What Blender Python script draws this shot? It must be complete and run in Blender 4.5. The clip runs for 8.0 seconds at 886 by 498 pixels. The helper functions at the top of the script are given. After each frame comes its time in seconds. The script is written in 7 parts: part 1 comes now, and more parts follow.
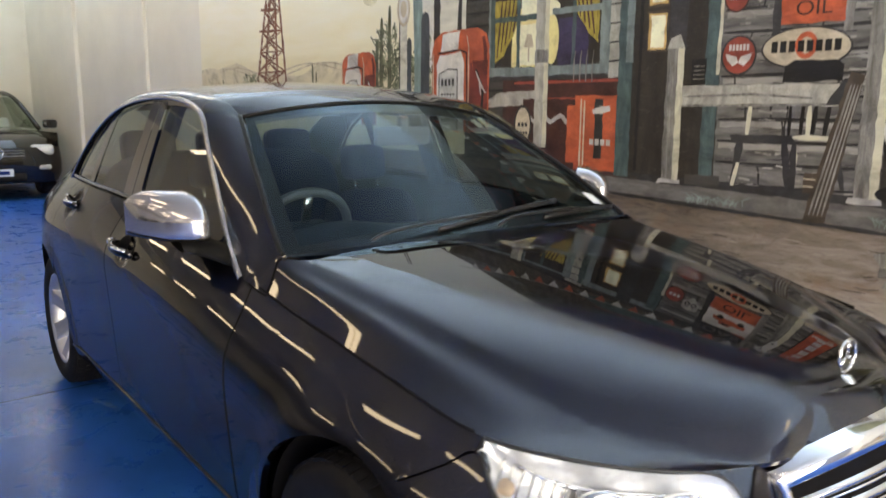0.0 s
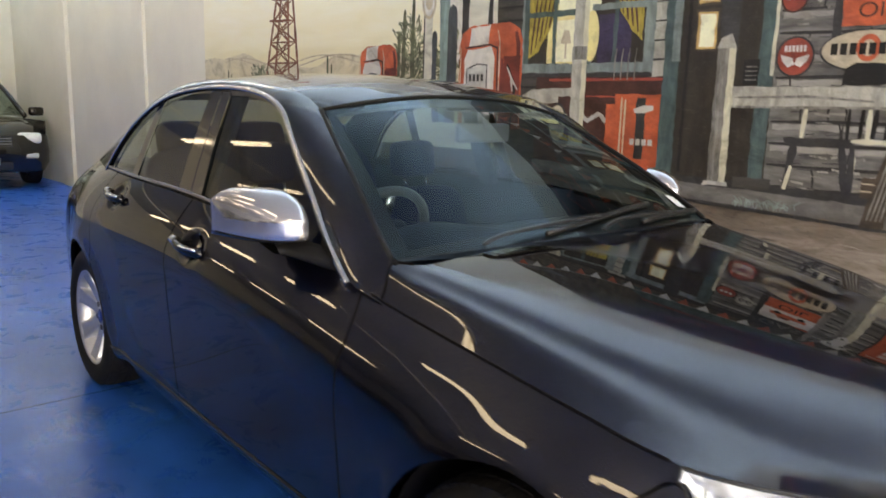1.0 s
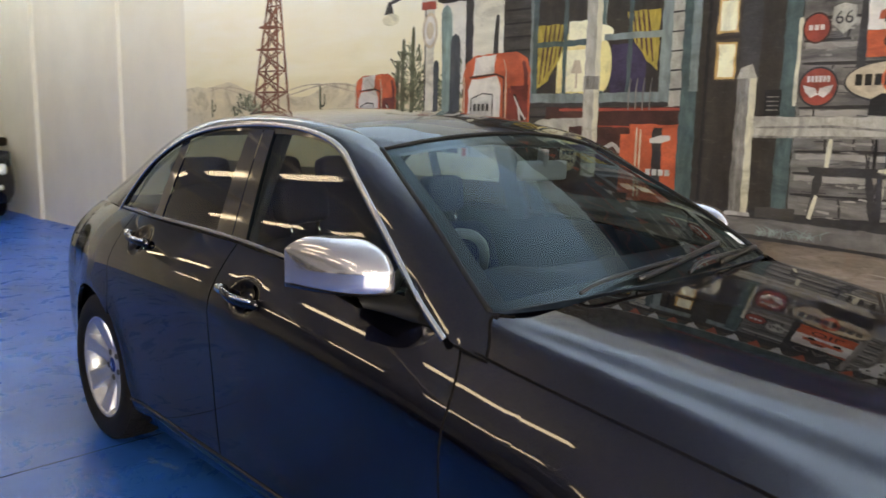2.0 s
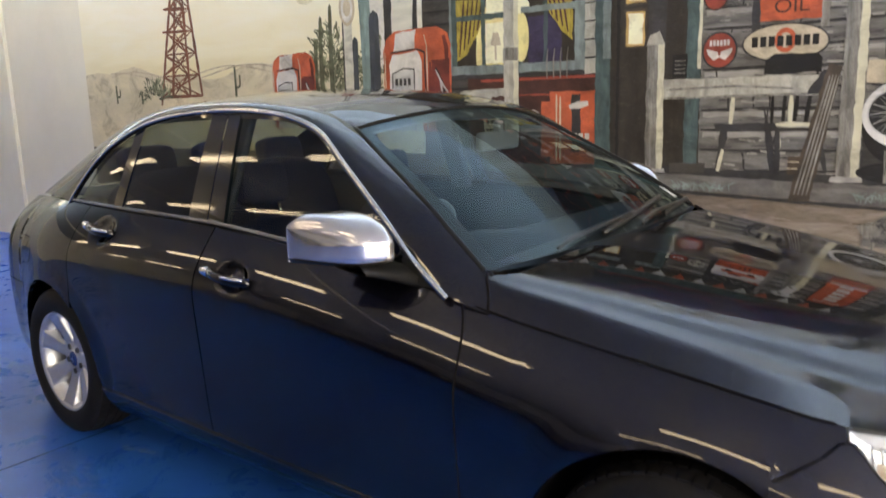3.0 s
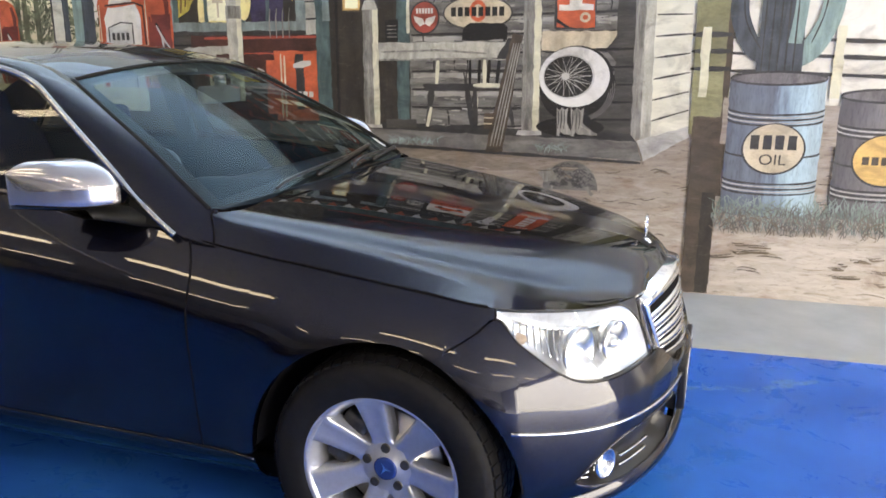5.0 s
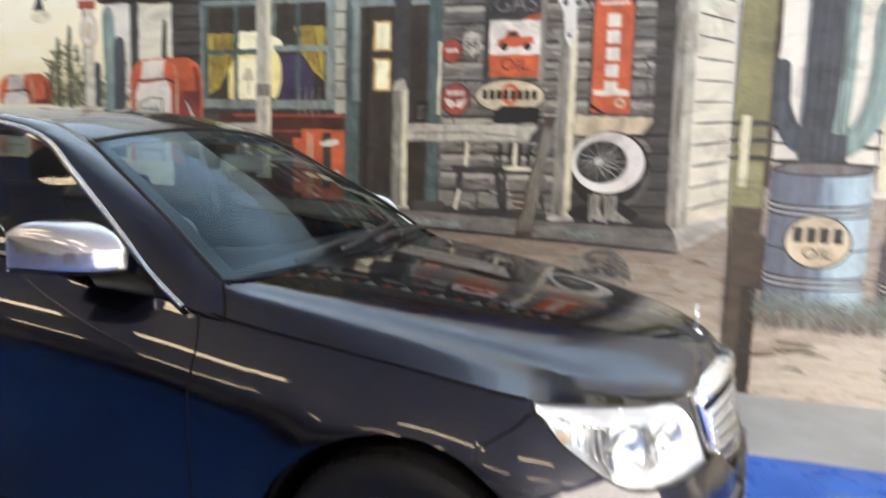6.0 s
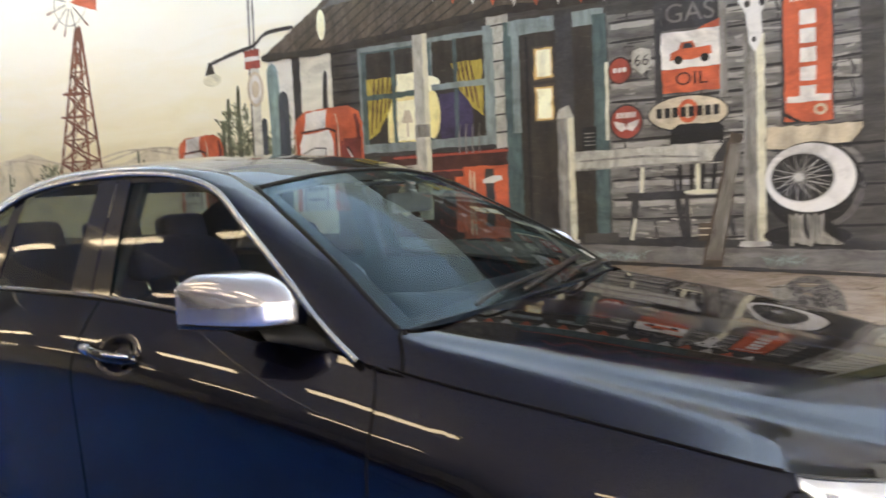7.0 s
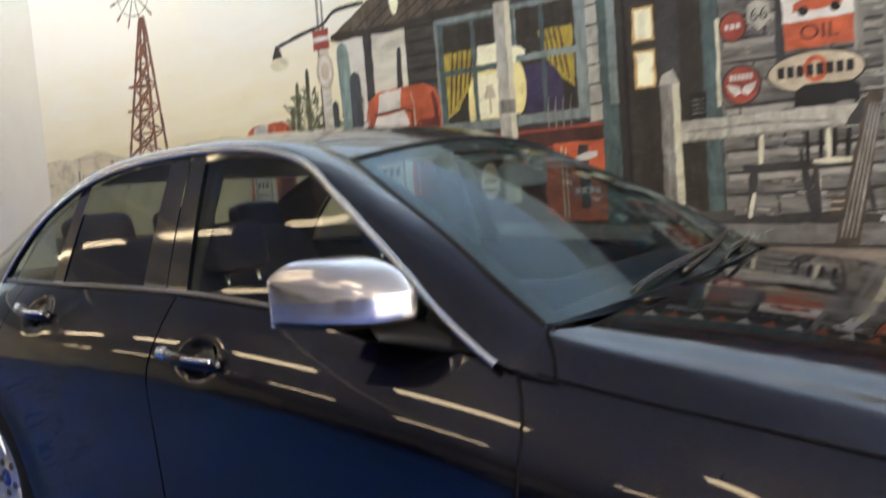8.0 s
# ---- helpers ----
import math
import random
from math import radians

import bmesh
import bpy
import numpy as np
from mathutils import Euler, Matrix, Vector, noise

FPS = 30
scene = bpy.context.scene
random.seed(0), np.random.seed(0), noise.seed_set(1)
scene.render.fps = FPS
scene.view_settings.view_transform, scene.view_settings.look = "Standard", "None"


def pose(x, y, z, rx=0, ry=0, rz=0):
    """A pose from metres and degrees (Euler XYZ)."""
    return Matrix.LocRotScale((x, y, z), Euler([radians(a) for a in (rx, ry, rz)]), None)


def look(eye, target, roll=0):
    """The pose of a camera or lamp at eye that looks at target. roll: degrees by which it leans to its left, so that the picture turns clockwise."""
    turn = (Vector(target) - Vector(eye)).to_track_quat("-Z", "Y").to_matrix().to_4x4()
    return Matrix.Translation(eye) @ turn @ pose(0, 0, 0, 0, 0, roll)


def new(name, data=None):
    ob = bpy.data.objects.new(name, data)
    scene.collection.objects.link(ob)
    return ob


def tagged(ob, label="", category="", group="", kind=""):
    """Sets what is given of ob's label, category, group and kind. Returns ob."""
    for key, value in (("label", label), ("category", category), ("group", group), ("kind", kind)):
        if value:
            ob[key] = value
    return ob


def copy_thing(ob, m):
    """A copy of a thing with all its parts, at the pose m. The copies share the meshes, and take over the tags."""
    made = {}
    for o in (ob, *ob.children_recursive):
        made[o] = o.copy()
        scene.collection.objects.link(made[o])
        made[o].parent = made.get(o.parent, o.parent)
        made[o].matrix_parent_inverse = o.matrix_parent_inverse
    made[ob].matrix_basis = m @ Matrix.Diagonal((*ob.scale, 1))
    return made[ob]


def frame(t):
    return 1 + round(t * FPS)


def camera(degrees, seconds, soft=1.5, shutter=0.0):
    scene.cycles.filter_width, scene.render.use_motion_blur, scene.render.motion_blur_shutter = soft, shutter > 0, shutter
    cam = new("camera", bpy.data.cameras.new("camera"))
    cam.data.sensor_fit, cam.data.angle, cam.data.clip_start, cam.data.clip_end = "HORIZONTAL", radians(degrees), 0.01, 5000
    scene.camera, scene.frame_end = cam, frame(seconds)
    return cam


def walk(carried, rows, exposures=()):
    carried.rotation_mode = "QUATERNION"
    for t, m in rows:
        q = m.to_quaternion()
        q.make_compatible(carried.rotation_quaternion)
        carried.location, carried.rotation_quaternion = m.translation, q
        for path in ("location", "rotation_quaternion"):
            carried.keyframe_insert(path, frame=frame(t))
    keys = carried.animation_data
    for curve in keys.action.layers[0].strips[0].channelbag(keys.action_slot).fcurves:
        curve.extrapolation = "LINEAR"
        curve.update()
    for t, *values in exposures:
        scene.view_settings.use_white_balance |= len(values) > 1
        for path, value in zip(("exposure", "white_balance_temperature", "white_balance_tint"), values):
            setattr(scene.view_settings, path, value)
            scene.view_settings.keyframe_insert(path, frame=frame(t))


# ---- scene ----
cam = camera(60.1, 8.0, soft=1.6, shutter=0.65)
PATH = [
    (0, (2.633, -1.577, 1.349), (1.080, -0.371, 0.983), 0.43),
    (0.5, (2.466, -1.679, 1.344), (0.959, -0.435, 0.917), 0.13),
    (1, (2.300, -1.786, 1.343), (0.794, -0.525, 0.967), 1.62),
    (1.5, (2.090, -1.829, 1.379), (0.620, -0.513, 1.053), 1.42),
    (1.7, (2.040, -1.863, 1.373), (0.561, -0.553, 1.061), 1.40),
    (2.8, (1.898, -2.213, 1.401), (0.653, -0.689, 1.042), -0.84),
    (3, (1.931, -2.245, 1.395), (0.689, -0.726, 1.010), -1.55),
    (3.5, (2.027, -2.326, 1.389), (0.840, -0.782, 0.937), -2.19),
    (4, (2.143, -2.379, 1.385), (1.276, -0.646, 0.889), -0.28),
    (4.5, (2.152, -2.466, 1.384), (1.485, -0.659, 0.849), 0.18),
    (4.7, (2.167, -2.493, 1.390), (1.503, -0.679, 0.872), -0.34),
    (5.8, (2.076, -2.405, 1.322), (1.432, -0.540, 0.991), 1.39),
    (6, (2.061, -2.331, 1.315), (1.338, -0.484, 1.057), 1.60),
    (6.5, (2.064, -2.204, 1.295), (1.172, -0.417, 1.174), 4.47),
    (6.6, (2.027, -2.197, 1.321), (1.122, -0.417, 1.201), 1.35),
    (7, (1.863, -2.122, 1.278), (0.776, -0.450, 1.127), -2.50),
    (7.5, (1.696, -2.054, 1.296), (0.526, -0.433, 1.228), -4.63),
    (8, (1.517, -1.921, 1.229), (0.305, -0.339, 1.066), -4.31),
]
walk(cam, [(t, look(eye, target, roll)) for t, eye, target, roll in PATH],
     [(t, stops, kelvin, 14) for t, stops, kelvin in ((0.0, -0.05, 10150), (0.5, -0.02, 10150), (1.5, 0.02, 10350), (3.0, 0.10, 10250), (3.5, 0.17, 9950), (4.5, 0.25, 9350),
                                                      (6.0, 0.33, 9750), (7.0, 0.25, 10150), (7.5, 0.17, 10250), (8.0, 0.09, 10250))])

# ---- world and light ----
world = bpy.data.worlds.new("world")
world.use_nodes = True
scene.world = world
world.node_tree.nodes["Background"].inputs[0].default_value = (0.70, 0.81, 0.93, 1)
world.node_tree.nodes["Background"].inputs[1].default_value = 14.2
scene.view_settings.exposure = 0.0

CEILING = 3.7
TUBE_POWER = 9.0
DAY_POWER = 520.0


# ---- small tools ----
def mesh_of(name, verts, faces, smooth=True):
    me = bpy.data.meshes.new(name)
    me.from_pydata([tuple(v) for v in verts], [], faces)
    if smooth:
        me.polygons.foreach_set("use_smooth", [True] * len(me.polygons))
    me.update()
    return me


def part(name, shape, material, parent=None, label="", smooth=True, outward=None):
    """Links a bmesh, a mesh or (verts, faces) as one mesh object under its thing."""
    if isinstance(shape, tuple):
        me = mesh_of(name, shape[0], shape[1], smooth)
        if outward is not None:
            out = sum(f.area * f.normal.dot(f.center - outward) for f in me.polygons)
            if out < 0:
                me.flip_normals()
    elif isinstance(shape, bmesh.types.BMesh):
        me = bpy.data.meshes.new(name)
        shape.to_mesh(me)
        shape.free()
        if smooth:
            me.polygons.foreach_set("use_smooth", [True] * len(me.polygons))
    else:
        me = shape
    me.materials.append(material)
    ob = new(name, me)
    if parent is not None:
        ob.parent = parent
    if label:
        tagged(ob, label)
    return ob


def thing(name, label, category, m=None, group="", kind=""):
    ob = new(name)
    if m is not None:
        ob.matrix_world = m
    return tagged(ob, label, category, group, kind)


def box_bm(sx, sy, sz, at=(0, 0, 0), bevel=0.0, segs=2, rot=None):
    bm = bmesh.new()
    bmesh.ops.create_cube(bm, size=1)
    bmesh.ops.scale(bm, vec=(sx, sy, sz), verts=bm.verts)
    if bevel:
        bmesh.ops.bevel(bm, geom=bm.edges[:], offset=bevel, segments=segs, profile=0.6, affect="EDGES")
    if rot is not None:
        bmesh.ops.transform(bm, matrix=rot, verts=bm.verts)
    bmesh.ops.translate(bm, vec=at, verts=bm.verts)
    return bm


def merge_bm(*bms):
    out = bmesh.new()
    for b in bms:
        me = bpy.data.meshes.new("tmp")
        b.to_mesh(me)
        b.free()
        out.from_mesh(me)
        bpy.data.meshes.remove(me)
    return out


def lathe(profile, n=48, axis="y"):
    """Turns (radius, along) pairs about an axis through the origin."""
    verts, faces = [], []
    k = len(profile)
    for i in range(n):
        a = 2 * math.pi * i / n
        for r, d in profile:
            if axis == "y":
                verts.append((r * math.cos(a), d, r * math.sin(a)))
            elif axis == "x":
                verts.append((d, r * math.cos(a), r * math.sin(a)))
            else:
                verts.append((r * math.cos(a), r * math.sin(a), d))
    for i in range(n):
        j = (i + 1) % n
        for p in range(k - 1):
            faces.append((i * k + p, i * k + p + 1, j * k + p + 1, j * k + p))
    return verts, faces


def tube(points, radius, n=8, flat=1.0, closed=False):
    """A round rod along points."""
    pts = [Vector(p) for p in points]
    verts, faces = [], []
    up = Vector((0, 0, 1))
    m = len(pts)
    for i, p in enumerate(pts):
        if closed:
            d = pts[(i + 1) % m] - pts[i - 1]
        else:
            d = pts[min(i + 1, m - 1)] - pts[max(i - 1, 0)]
        d.normalize()
        u = up if abs(d.z) < 0.95 else Vector((1, 0, 0))
        s = d.cross(u).normalized()
        t = s.cross(d).normalized()
        for k in range(n):
            a = 2 * math.pi * k / n
            verts.append(p + s * math.cos(a) * radius + t * math.sin(a) * radius * flat)
    for i in range(m if closed else m - 1):
        j = (i + 1) % m
        for k in range(n):
            q = (k + 1) % n
            faces.append((i * n + k, i * n + q, j * n + q, j * n + k))
    if not closed:
        faces.append(tuple(range(n))[::-1])
        faces.append(tuple((m - 1) * n + k for k in range(n)))
    return verts, faces


def keyed(keys, x):
    """Smooth reading of (x, value) keys."""
    xs = [k[0] for k in keys]
    ys = [k[1] for k in keys]
    if x <= xs[0]:
        return ys[0]
    if x >= xs[-1]:
        return ys[-1]
    i = max(j for j in range(len(xs) - 1) if xs[j] <= x)

    def slope(j):
        a, b = max(j - 1, 0), min(j + 1, len(xs) - 1)
        return (ys[b] - ys[a]) / (xs[b] - xs[a])
    h = xs[i + 1] - xs[i]
    t = (x - xs[i]) / h
    a, b = slope(i) * h, slope(i + 1) * h
    return (2*t**3 - 3*t**2 + 1) * ys[i] + (t**3 - 2*t**2 + t) * a + (3*t**2 - 2*t**3) * ys[i + 1] + (t**3 - t**2) * b

# ---- materials ----
def mat_new(name):
    m = bpy.data.materials.new(name)
    m.use_nodes = True
    nt = m.node_tree
    return m, nt, nt.nodes["Principled BSDF"]


def add(nt, kind, **inputs):
    n = nt.nodes.new(kind)
    for k, v in inputs.items():
        n.inputs[k.replace("_", " ")].default_value = v
    return n


def ramp(nt, fac, stops):
    r = nt.nodes.new("ShaderNodeValToRGB")
    els = r.color_ramp.elements
    while len(els) < len(stops):
        els.new(0.5)
    for e, (p, c) in zip(els, stops):
        e.position, e.color = p, (*c, 1)
    nt.links.new(fac, r.inputs[0])
    return r.outputs[0]


def coords(nt, scale=(1, 1, 1), kind="Object"):
    tc = nt.nodes.new("ShaderNodeTexCoord")
    mp = nt.nodes.new("ShaderNodeMapping")
    mp.inputs["Scale"].default_value = scale
    nt.links.new(tc.outputs[kind], mp.inputs[0])
    return mp.outputs[0]


def noise_of(nt, vec, scale, detail=4, rough=0.6, distort=0.0):
    n = add(nt, "ShaderNodeTexNoise", Scale=scale, Detail=detail, Roughness=rough, Distortion=distort)
    nt.links.new(vec, n.inputs["Vector"])
    return n.outputs["Fac"]


def bump(nt, bsdf, height, strength=0.2, distance=0.01):
    b = add(nt, "ShaderNodeBump", Strength=strength, Distance=distance)
    nt.links.new(height, b.inputs["Height"])
    nt.links.new(b.outputs[0], bsdf.inputs["Normal"])


def simple(name, color, rough=0.5, metal=0.0, vary=0.12, scale=30.0, coat=0.0, spec=0.5, bumpy=0.0):
    m, nt, b = mat_new(name)
    vec = coords(nt)
    f = noise_of(nt, vec, scale)
    lo = tuple(c * (1 - vary) for c in color)
    hi = tuple(min(1, c * (1 + vary)) for c in color)
    nt.links.new(ramp(nt, f, [(0.3, lo), (0.7, hi)]), b.inputs["Base Color"])
    b.inputs["Roughness"].default_value = rough
    b.inputs["Metallic"].default_value = metal
    b.inputs["Coat Weight"].default_value = coat
    b.inputs["Specular IOR Level"].default_value = spec
    if bumpy:
        bump(nt, b, f, bumpy, 0.003)
    return m


def glass_mat(name, tint, shine=0.07, rough=0.0, coat=(0.9, 0.9, 0.9)):
    """Thin glass: see-through by its tint, gloss by Fresnel."""
    m = bpy.data.materials.new(name)
    m.use_nodes = True
    nt = m.node_tree
    nt.nodes.clear()
    out = nt.nodes.new("ShaderNodeOutputMaterial")
    tr = nt.nodes.new("ShaderNodeBsdfTransparent")
    tr.inputs[0].default_value = (*tint, 1)
    gl = nt.nodes.new("ShaderNodeBsdfGlossy")
    gl.inputs["Color"].default_value = (*coat, 1)
    gl.inputs["Roughness"].default_value = rough
    lw = nt.nodes.new("ShaderNodeLayerWeight")
    lw.inputs[0].default_value = 0.5
    steep = nt.nodes.new("ShaderNodeMath")
    steep.operation = "POWER"
    steep.inputs[1].default_value = 5.0
    nt.links.new(lw.outputs["Facing"], steep.inputs[0])
    fr = nt.nodes.new("ShaderNodeMath")
    fr.operation = "MULTIPLY_ADD"
    fr.inputs[1].default_value, fr.inputs[2].default_value = 1.0 - shine, shine
    nt.links.new(steep.outputs[0], fr.inputs[0])
    mx = nt.nodes.new("ShaderNodeMixShader")
    nt.links.new(fr.outputs[0], mx.inputs[0])
    nt.links.new(tr.outputs[0], mx.inputs[1])
    nt.links.new(gl.outputs[0], mx.inputs[2])
    nt.links.new(mx.outputs[0], out.inputs[0])
    return m


def paint_mat(name, color, metal=0.5, rough=0.32):
    m, nt, b = mat_new(name)
    vec = coords(nt)
    flake = noise_of(nt, vec, 900, 2)
    nt.links.new(ramp(nt, flake, [(0.35, tuple(c * 0.8 for c in color)), (0.7, tuple(c * 1.25 for c in color))]), b.inputs["Base Color"])
    b.inputs["Metallic"].default_value = metal
    b.inputs["Roughness"].default_value = rough
    b.inputs["Coat Weight"].default_value = 1.0
    b.inputs["Coat Roughness"].default_value = 0.022
    b.inputs["Coat IOR"].default_value = 1.58
    b.inputs["Specular IOR Level"].default_value = 0.05
    b.inputs["Specular Tint"].default_value = (0.3, 0.3, 0.34, 1)
    return m


PAINT = paint_mat("grey_paint", (0.0136, 0.0146, 0.0250), 1.0, 0.40)
PAINT_SUV = paint_mat("black_paint", (0.012, 0.011, 0.010), 0.2)
GLASS_SIDE = glass_mat("tinted_glass", (0.60, 0.66, 0.60), 0.05)
GLASS_FRONT = glass_mat("windscreen_glass", (0.52, 0.62, 0.64), 0.040, coat=(0.66, 0.82, 0.88))
GLASS_LAMP = glass_mat("lamp_glass", (0.95, 0.97, 0.98), 0.05)
CHROME = simple("chrome", (0.80, 0.81, 0.83), 0.06, 1.0, 0.03)
CHROME_SOFT = simple("satin_chrome", (0.62, 0.62, 0.62), 0.22, 1.0, 0.05)
DARK_CHROME = simple("dark_chrome", (0.20, 0.20, 0.21), 0.25, 1.0, 0.05)
ALLOY = simple("silver_alloy", (0.50, 0.52, 0.56), 0.34, 0.7, 0.06, 60, coat=0.4)
RUBBER = simple("tyre_rubber", (0.008, 0.008, 0.009), 0.65, 0, 0.3, 40, spec=0.2, bumpy=0.15)
SAIL = simple("matt_black_plastic", (0.010, 0.010, 0.010), 0.55, 0, 0.15, spec=0.25)
TRIM = simple("black_trim", (0.012, 0.012, 0.013), 0.35, 0, 0.15)
GLOSS_BLACK = simple("gloss_black_trim", (0.010, 0.010, 0.011), 0.08, 0, 0.1, coat=0.6)
LINER = simple("dark_liner", (0.006, 0.006, 0.007), 0.9, spec=0.08)
CABIN = simple("cabin_plastic", (0.013, 0.024, 0.040), 0.6, 0, 0.2, 80, spec=0.2, bumpy=0.08)
CABIN_PALE = simple("headlining", (0.17, 0.165, 0.155), 0.9, 0, 0.05, 200)
SEAT = simple("seat_leather", (0.007, 0.013, 0.050), 0.7, 0, 0.2, 50, spec=0.12, bumpy=0.12)
STEEL = simple("brake_steel", (0.42, 0.41, 0.40), 0.3, 1.0, 0.15, 25)
REFLECTOR = simple("lamp_reflector", (0.80, 0.81, 0.83), 0.25, 0.6, 0.15, 60, bumpy=0.6)
AMBER = simple("amber_plastic", (0.46, 0.34, 0.25), 0.25, 0, 0.1)
RED_LENS = simple("red_lens", (0.35, 0.01, 0.012), 0.1, 0, 0.15, coat=0.5)
CAP_BLUE = simple("hub_cap_blue", (0.02, 0.06, 0.25), 0.25, 0.3, 0.1)
BADGE = simple("badge_silver", (0.75, 0.76, 0.78), 0.2, 1.0)
PLATE = simple("plate_white", (0.75, 0.75, 0.72), 0.4)


def floor_mat():
    m, nt, b = mat_new("blue_floor_paint")
    vec = coords(nt)
    big = noise_of(nt, vec, 0.8, 5, 0.6, 0.4)
    small = noise_of(nt, vec, 5.0, 8, 0.72, 0.8)
    col = ramp(nt, big, [(0.30, (0.004, 0.096, 0.44)), (0.55, (0.005, 0.130, 0.54)), (0.75, (0.008, 0.174, 0.62))])
    worn = ramp(nt, small, [(0.56, (0, 0, 0)), (0.86, (0.32, 0.32, 0.32))])
    mix = nt.nodes.new("ShaderNodeMix")
    mix.data_type = "RGBA"
    mix.inputs[7].default_value = (0.055, 0.20, 0.58, 1)
    nt.links.new(worn, mix.inputs[0])
    nt.links.new(col, mix.inputs[6])
    # pale drag marks and dark tyre grime
    drag = noise_of(nt, coords(nt, (1.0, 4.0, 1)), 2.3, 7, 0.70, 0.5)
    grime_or_light = noise_of(nt, coords(nt, (1, 1, 1)), 1.7, 3, 0.55, 0.3)
    scuff = nt.nodes.new("ShaderNodeMix")
    scuff.data_type = "RGBA"
    scuff.inputs[7].default_value = (0.34, 0.42, 0.60, 1)
    nt.links.new(mix.outputs[2], scuff.inputs[6])
    nt.links.new(ramp(nt, drag, [(0.70, (0, 0, 0)), (0.76, (0.26, 0.26, 0.26)), (0.84, (0.5, 0.5, 0.5))]), scuff.inputs[0])
    dirt = nt.nodes.new("ShaderNodeMix")
    dirt.data_type, dirt.blend_type = "RGBA", "MULTIPLY"
    dirt.inputs[0].default_value = 1.0
    nt.links.new(scuff.outputs[2], dirt.inputs[6])
    nt.links.new(ramp(nt, grime_or_light, [(0.28, (0.66, 0.68, 0.72)), (0.54, (1, 1, 1))]), dirt.inputs[7])
    nt.links.new(dirt.outputs[2], b.inputs["Base Color"])
    nt.links.new(ramp(nt, small, [(0.3, (0.22, 0.22, 0.22)), (0.8, (0.42, 0.42, 0.42))]), b.inputs["Roughness"])
    b.inputs["Specular IOR Level"].default_value = 0.28
    bump(nt, b, small, 0.03, 0.004)
    return m


FLOOR_BLUE = floor_mat()
SCUFF = simple("rubbed_floor_paint", (0.06, 0.18, 0.46), 0.5, 0, 0.35, 40)
CONCRETE = simple("grey_floor_paint", (0.34, 0.34, 0.33), 0.5, 0, 0.12, 4, bumpy=0.1)
WALL_WHITE = simple("white_wall_paint", (0.77, 0.72, 0.60), 0.6, 0, 0.05, 1.5, bumpy=0.05)
WALL_GREY = simple("grey_wall_paint", (0.49, 0.49, 0.52), 0.7, 0, 0.1, 1.2)


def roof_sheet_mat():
    """Unseen translucent roof, added: passes most sky light along the mural wall, to shape reflections."""
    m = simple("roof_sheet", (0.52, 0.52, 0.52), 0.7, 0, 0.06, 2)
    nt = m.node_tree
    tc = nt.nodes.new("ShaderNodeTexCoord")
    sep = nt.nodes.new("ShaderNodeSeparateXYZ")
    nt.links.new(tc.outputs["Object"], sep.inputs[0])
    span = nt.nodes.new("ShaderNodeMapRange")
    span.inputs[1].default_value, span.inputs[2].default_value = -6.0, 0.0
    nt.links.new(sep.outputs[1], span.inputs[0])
    # share of sky light let through, graded by position to steer light and reflections
    grime_or_light = ramp(nt, span.outputs[0], [(0.0, (0.026, 0.026, 0.026)), (0.40, (0.046, 0.046, 0.046)), (0.68, (0.20, 0.20, 0.20)), (0.88, (0.50, 0.50, 0.50)), (1.0, (0.46, 0.46, 0.46))])
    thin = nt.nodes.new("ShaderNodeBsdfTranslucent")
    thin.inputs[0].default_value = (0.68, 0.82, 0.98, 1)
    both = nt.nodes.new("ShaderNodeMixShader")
    nt.links.new(grime_or_light, both.inputs[0])
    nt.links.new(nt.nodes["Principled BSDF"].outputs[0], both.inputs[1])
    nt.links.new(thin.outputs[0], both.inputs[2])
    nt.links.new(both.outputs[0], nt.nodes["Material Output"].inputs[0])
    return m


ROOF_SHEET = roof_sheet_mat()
CALIPER = simple("caliper_iron", (0.10, 0.095, 0.09), 0.45, 0.8, 0.3)


def tube_mat(strength, color=(1.0, 0.96, 0.85, 1), name="lamp_tube"):
    m = bpy.data.materials.new(name)
    m.use_nodes = True
    nt = m.node_tree
    nt.nodes.clear()
    out = nt.nodes.new("ShaderNodeOutputMaterial")
    em = nt.nodes.new("ShaderNodeEmission")
    em.inputs[0].default_value = color
    em.inputs[1].default_value = strength
    nt.links.new(em.outputs[0], out.inputs[0])
    return m


TUBE = tube_mat(TUBE_POWER)
MIRROR_CAP = paint_mat("mirror_cap_paint", (0.62, 0.60, 0.61), 0.85, 0.14)
STEER = simple("grey_leather", (0.10, 0.11, 0.12), 0.4, 0, 0.15, 60)

# ---- the hall ----
WALL_TURN = 4.66
WALL = pose(0, 1.989, 0, 0, 0, WALL_TURN)   # the painted wall: local x along it, z up, -y into the room


def slab(name, x0, x1, y0, y1, z0, z1, material, m=None, label=""):
    ob = part(name, box_bm(x1 - x0, y1 - y0, z1 - z0, ((x0 + x1) / 2, (y0 + y1) / 2, (z0 + z1) / 2)), material, smooth=False)
    if m is not None:
        ob.matrix_world = m
    return tagged(ob, label, kind="structure")


